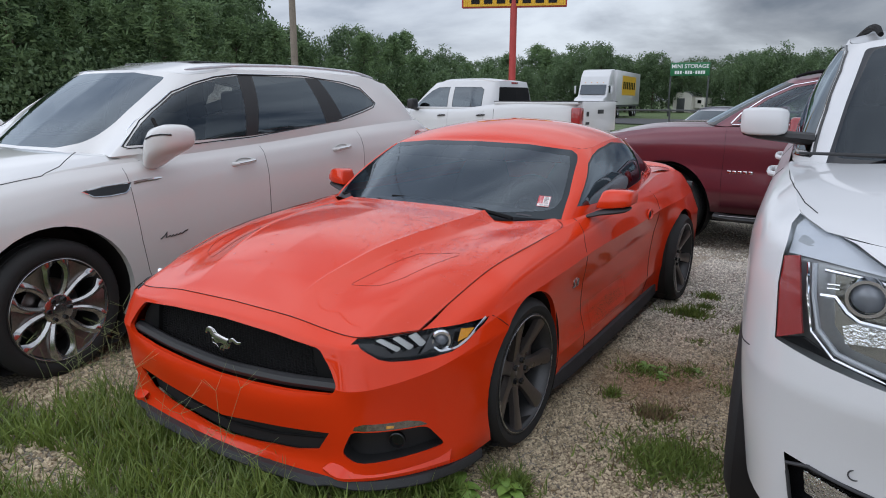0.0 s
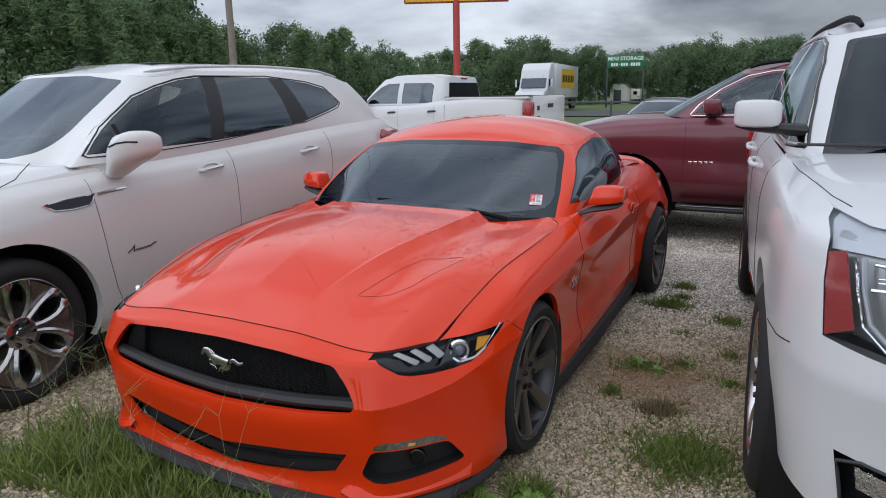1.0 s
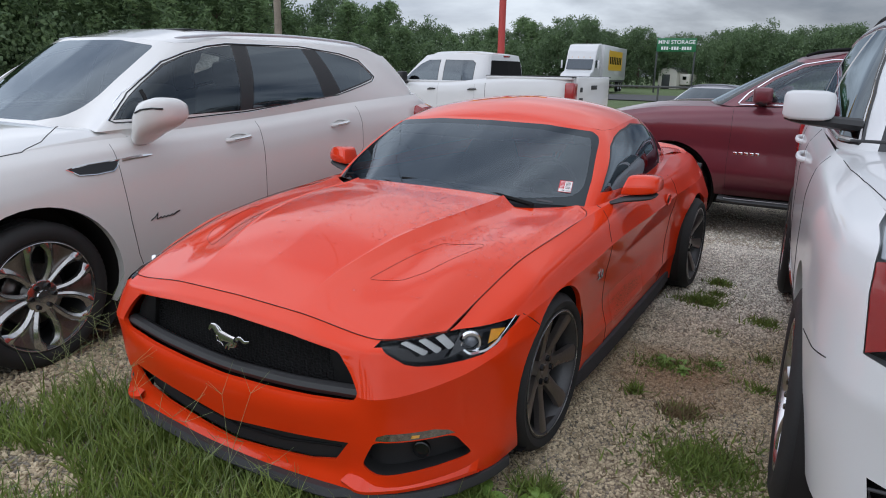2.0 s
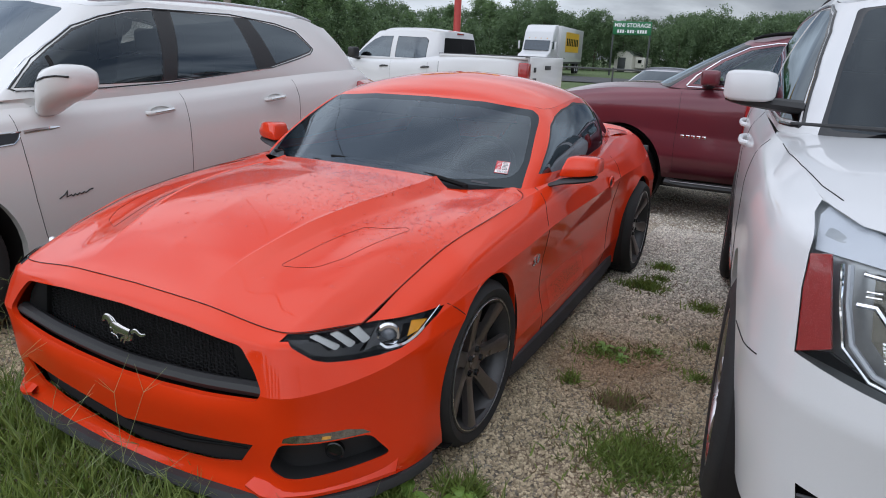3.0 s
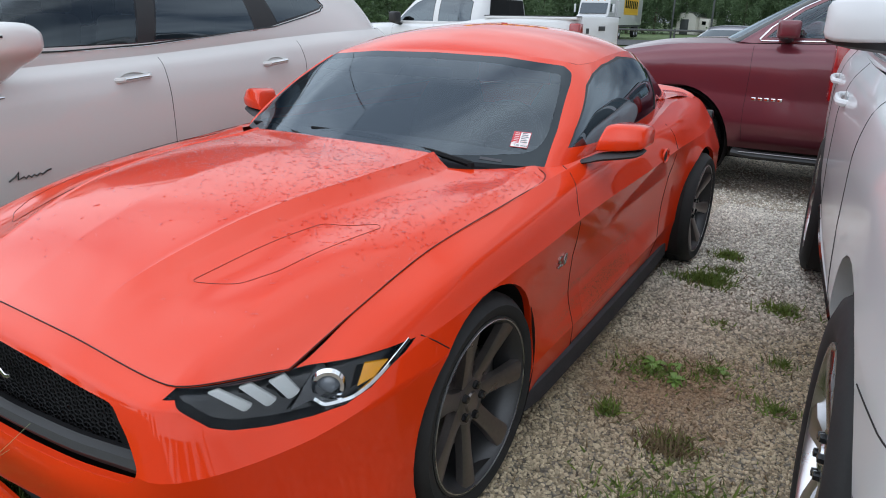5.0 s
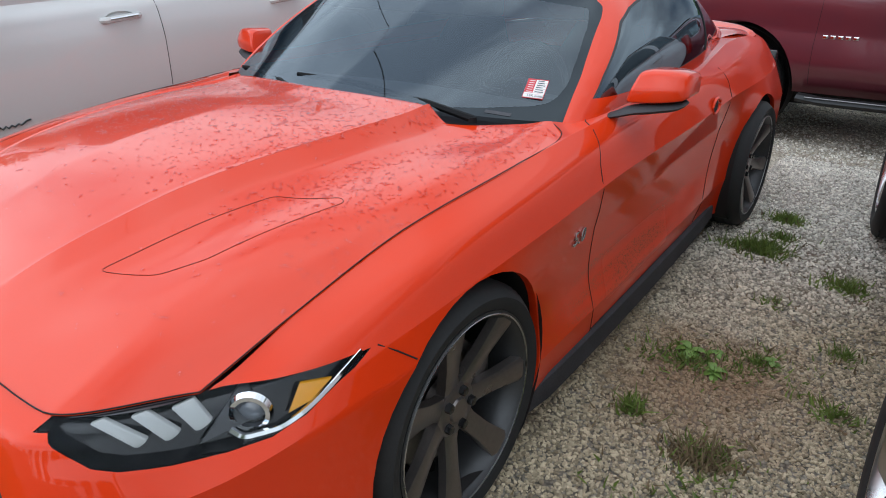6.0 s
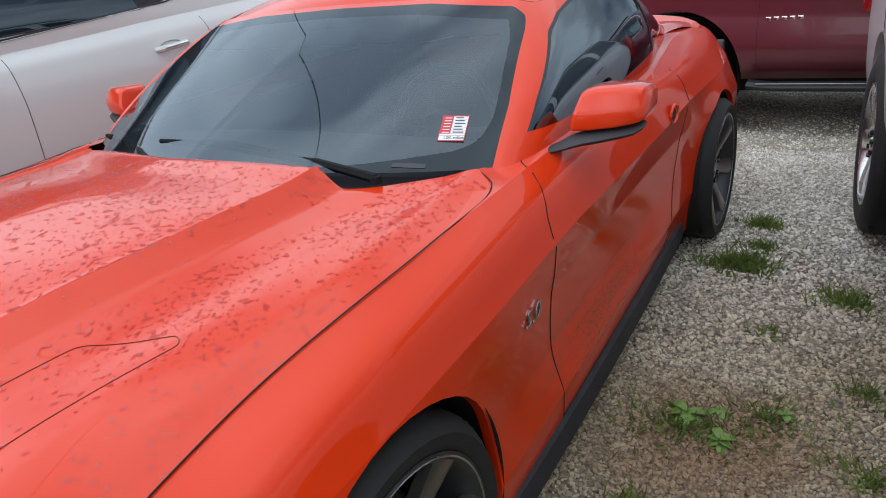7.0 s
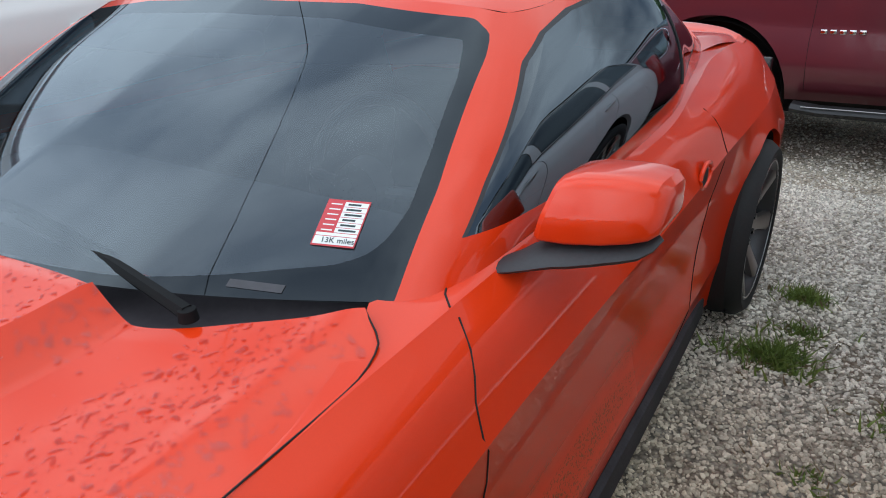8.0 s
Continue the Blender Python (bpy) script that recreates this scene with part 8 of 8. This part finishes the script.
def make_storage_sign():
    x, y = polar(13.2, 70)
    sign = thing("storage_sign", "green storage sign with white letters on two posts", "sign", pose(x, y, -.1, 0, 0, 12))
    part("board", box((0, 0, 4.4), (3.55, .10, 1.22), bevel=.01), M["sign_green"], sign)
    for s in (1, -1):
        part("post", box((s * 1.72, .12, 2.2), (.16, .16, 4.5), bevel=.01), M["post"], sign)
    letters("sign_writing", "MINI STORAGE", .50, M["letter_white"], sign, pose(0, -.056, 4.50, 90))
    for k, w in enumerate((.17, .17, .17, .10, .17, .17, .17, .10, .17, .17, .17, .17)):
        part("number_bar", box((-1.28 + .233 * k, -.056, 4.10), (w, .012, .30 if w > .12 else .05)), M["letter_white"], sign)


def make_semi():
    x, y = polar(20.9, 55)
    semi = thing("semi_truck", "white lorry with a sleeper cab and box trailer on the road", "truck", pose(x, y, -.08, 0, 0, 7))
    side = [(0, .45), (0, 1.35), (.25, 1.60), (1.30, 1.85), (1.75, 2.65), (2.1, 3.35), (2.7, 3.85), (3.9, 3.98), (3.9, .5)]
    part("cab", prism(side, "x", -1.18, 1.18, bevel=.09, steps=3), M["white"], semi)
    part("windshield", prism([(1.27, 1.92), (1.72, 2.66), (1.70, 2.70), (1.24, 1.96)], "x", -1.02, 1.02), M["tint"], semi)
    part("roof_cap_bar", box((0, 2.18, 3.20), (1.3, .04, .16)), M["sign_yellow"], semi)
    part("grille", box((0, -.02, 1.05), (1.0, .06, .62), bevel=.02), M["chrome"], semi)
    part("bumper", box((0, -.05, .55), (2.4, .2, .36), bevel=.06), M["white"], semi)
    for s in (1, -1):
        part("side_window", box((s * 1.19, 2.15, 2.35), (.02, .62, .58), bevel=.005), M["tint"], semi)
        part("headlight", box((s * .92, .02, 1.02), (.30, .08, .22), bevel=.03), M["lens"], semi)
        part("mirror", box((s * 1.48, 1.55, 2.30), (.14, .08, .62), bevel=.03), M["white"], semi)
        part("mirror_bar", tube([(s * 1.16, 1.6, 2.55), (s * 1.48, 1.56, 2.5)], .02, 6), M["post"], semi)
        for k in range(2):
            part("roof_lamp", box((s * (.22 + .5 * k), 1.86, 2.86), (.08, .05, .05), bevel=.01), M["amber"], semi)
    part("trailer", box((.02, 9.6, 2.50), (2.55, 10.6, 2.85), bevel=.02), M["white"], semi, "white box trailer")
    panel = part("side_panel", box((1.305, 9.6, 2.72), (.012, 6.2, 1.65)), M["sign_yellow"], semi, "yellow panel with dark bars on the trailer")
    for k in range(7):
        part("letter_bar", box((1.316, 7.15 + .8 * k, 2.72), (.012, .52, .62)), M["gloss_black"], panel)
    part("trailer_rail", box((0, 9.6, 1.0), (2.5, 10.4, .16)), M["post"], semi)
    for yy in (1.05, 4.6, 5.8, 12.4, 13.6):
        for s in (1, -1):
            wheel = part("wheel", lathe([(-.28, .30), (-.28, .50), (.0, .50), (.02, .46), (.0, .30)], 28, closed=True), M["rubber"], semi, m=pose(s * 1.22, yy, .50, 0, 0, 0 if s > 0 else 180))
            part("rim", lathe([(-.06, .30), (-.02, .28), (-.10, .12), (-.04, .10), (-.03, 0)], 24), M["alloy"], wheel)


def make_shed():
    x, y = polar(13.6, 90)
    shed = thing("storage_shed", "small cream storage shed with a dark roll-up door", "shed", pose(x, y, -.1, 0, 0, -20))
    part("wall", prism([(-1.3, 0), (1.3, 0), (1.3, 2.0), (.75, 2.38), (0, 2.5), (-.75, 2.38), (-1.3, 2.0)], "y", 0, 3.6), M["cream"], shed)
    part("roof", sheet(np.array([[(x, yy, z + .03) for yy in (-.1, 3.7)] for x, z in ((-1.42, 1.93), (-.78, 2.42), (0, 2.55), (.78, 2.42), (1.42, 1.93))]), (0, 1.8, 0)), M["alloy"], shed)
    part("door", box((-.2, -.02, .85), (1.1, .04, 1.7), bevel=.01), M["post"], shed)
    annex = part("annex", box((2.0, 1.4, 1.15), (1.3, 1.6, 1.3), bevel=.02), M["cream"], shed)
    part("annex_window", box((2.0, .585, 1.3), (.5, .03, .4)), M["tint"], annex)


def make_fence():
    fence = thing("pipe_fence", "dark pipe fence along the back of the lot", "fence", pose(0, 29, -.1))
    for k in range(14):
        part("post", lathe([(0, 0), (0, .04), (1.2, .04), (1.2, 0)], 10, "z"), M["post"], fence, m=pose(-24 + 2.6 * k, 0, 0))
    part("rail", tube([(-24, 0, 1.12), (10, 0, 1.12)], .04, 8), M["post"], fence)


def make_utility_pole(x, y):
    pole = thing("utility_pole", "weathered grey wooden utility pole", "pole", pose(x, y, -.1, 0, 0, 42))
    part("shaft", lathe([(-.3, 0), (-.3, .165), (3, .15), (9.5, .11), (9.5, 0)], 16, "z"), M["wood"], pole)
    part("crossarm", box((0, -.14, 8.9), (2.2, .09, .11), bevel=.01), M["wood"], pole)
    for k in (-.9, -.3, .3, .9):
        part("insulator", lathe([(0, 0), (0, .04), (.06, .05), (.12, .03), (.14, 0)], 10, "z"), M["cream"], pole, m=pose(k, -.14, 8.955))


def make_wire(a, b):
    """One thin overhead line between the two poles, sagging over the lot."""
    wire = thing("overhead_wire", "thin dark overhead wire strung between wooden poles", "wire", pose(a[0], a[1], 0))
    pts = [((b[0] - a[0]) * t, (b[1] - a[1]) * t, 8.95 - 3.6 * t * (1 - t)) for t in np.linspace(0, 1, 40)]
    part("strand", tube(pts, .010, 6), M["post"], wire)


make_woods()
make_road()
make_pole_sign()
make_storage_sign()
make_semi()
make_shed()
make_fence()
near, far = polar(45.0, 30), (14.0, -17.7)
make_utility_pole(*near)
make_utility_pole(*far)
make_wire(near, far)
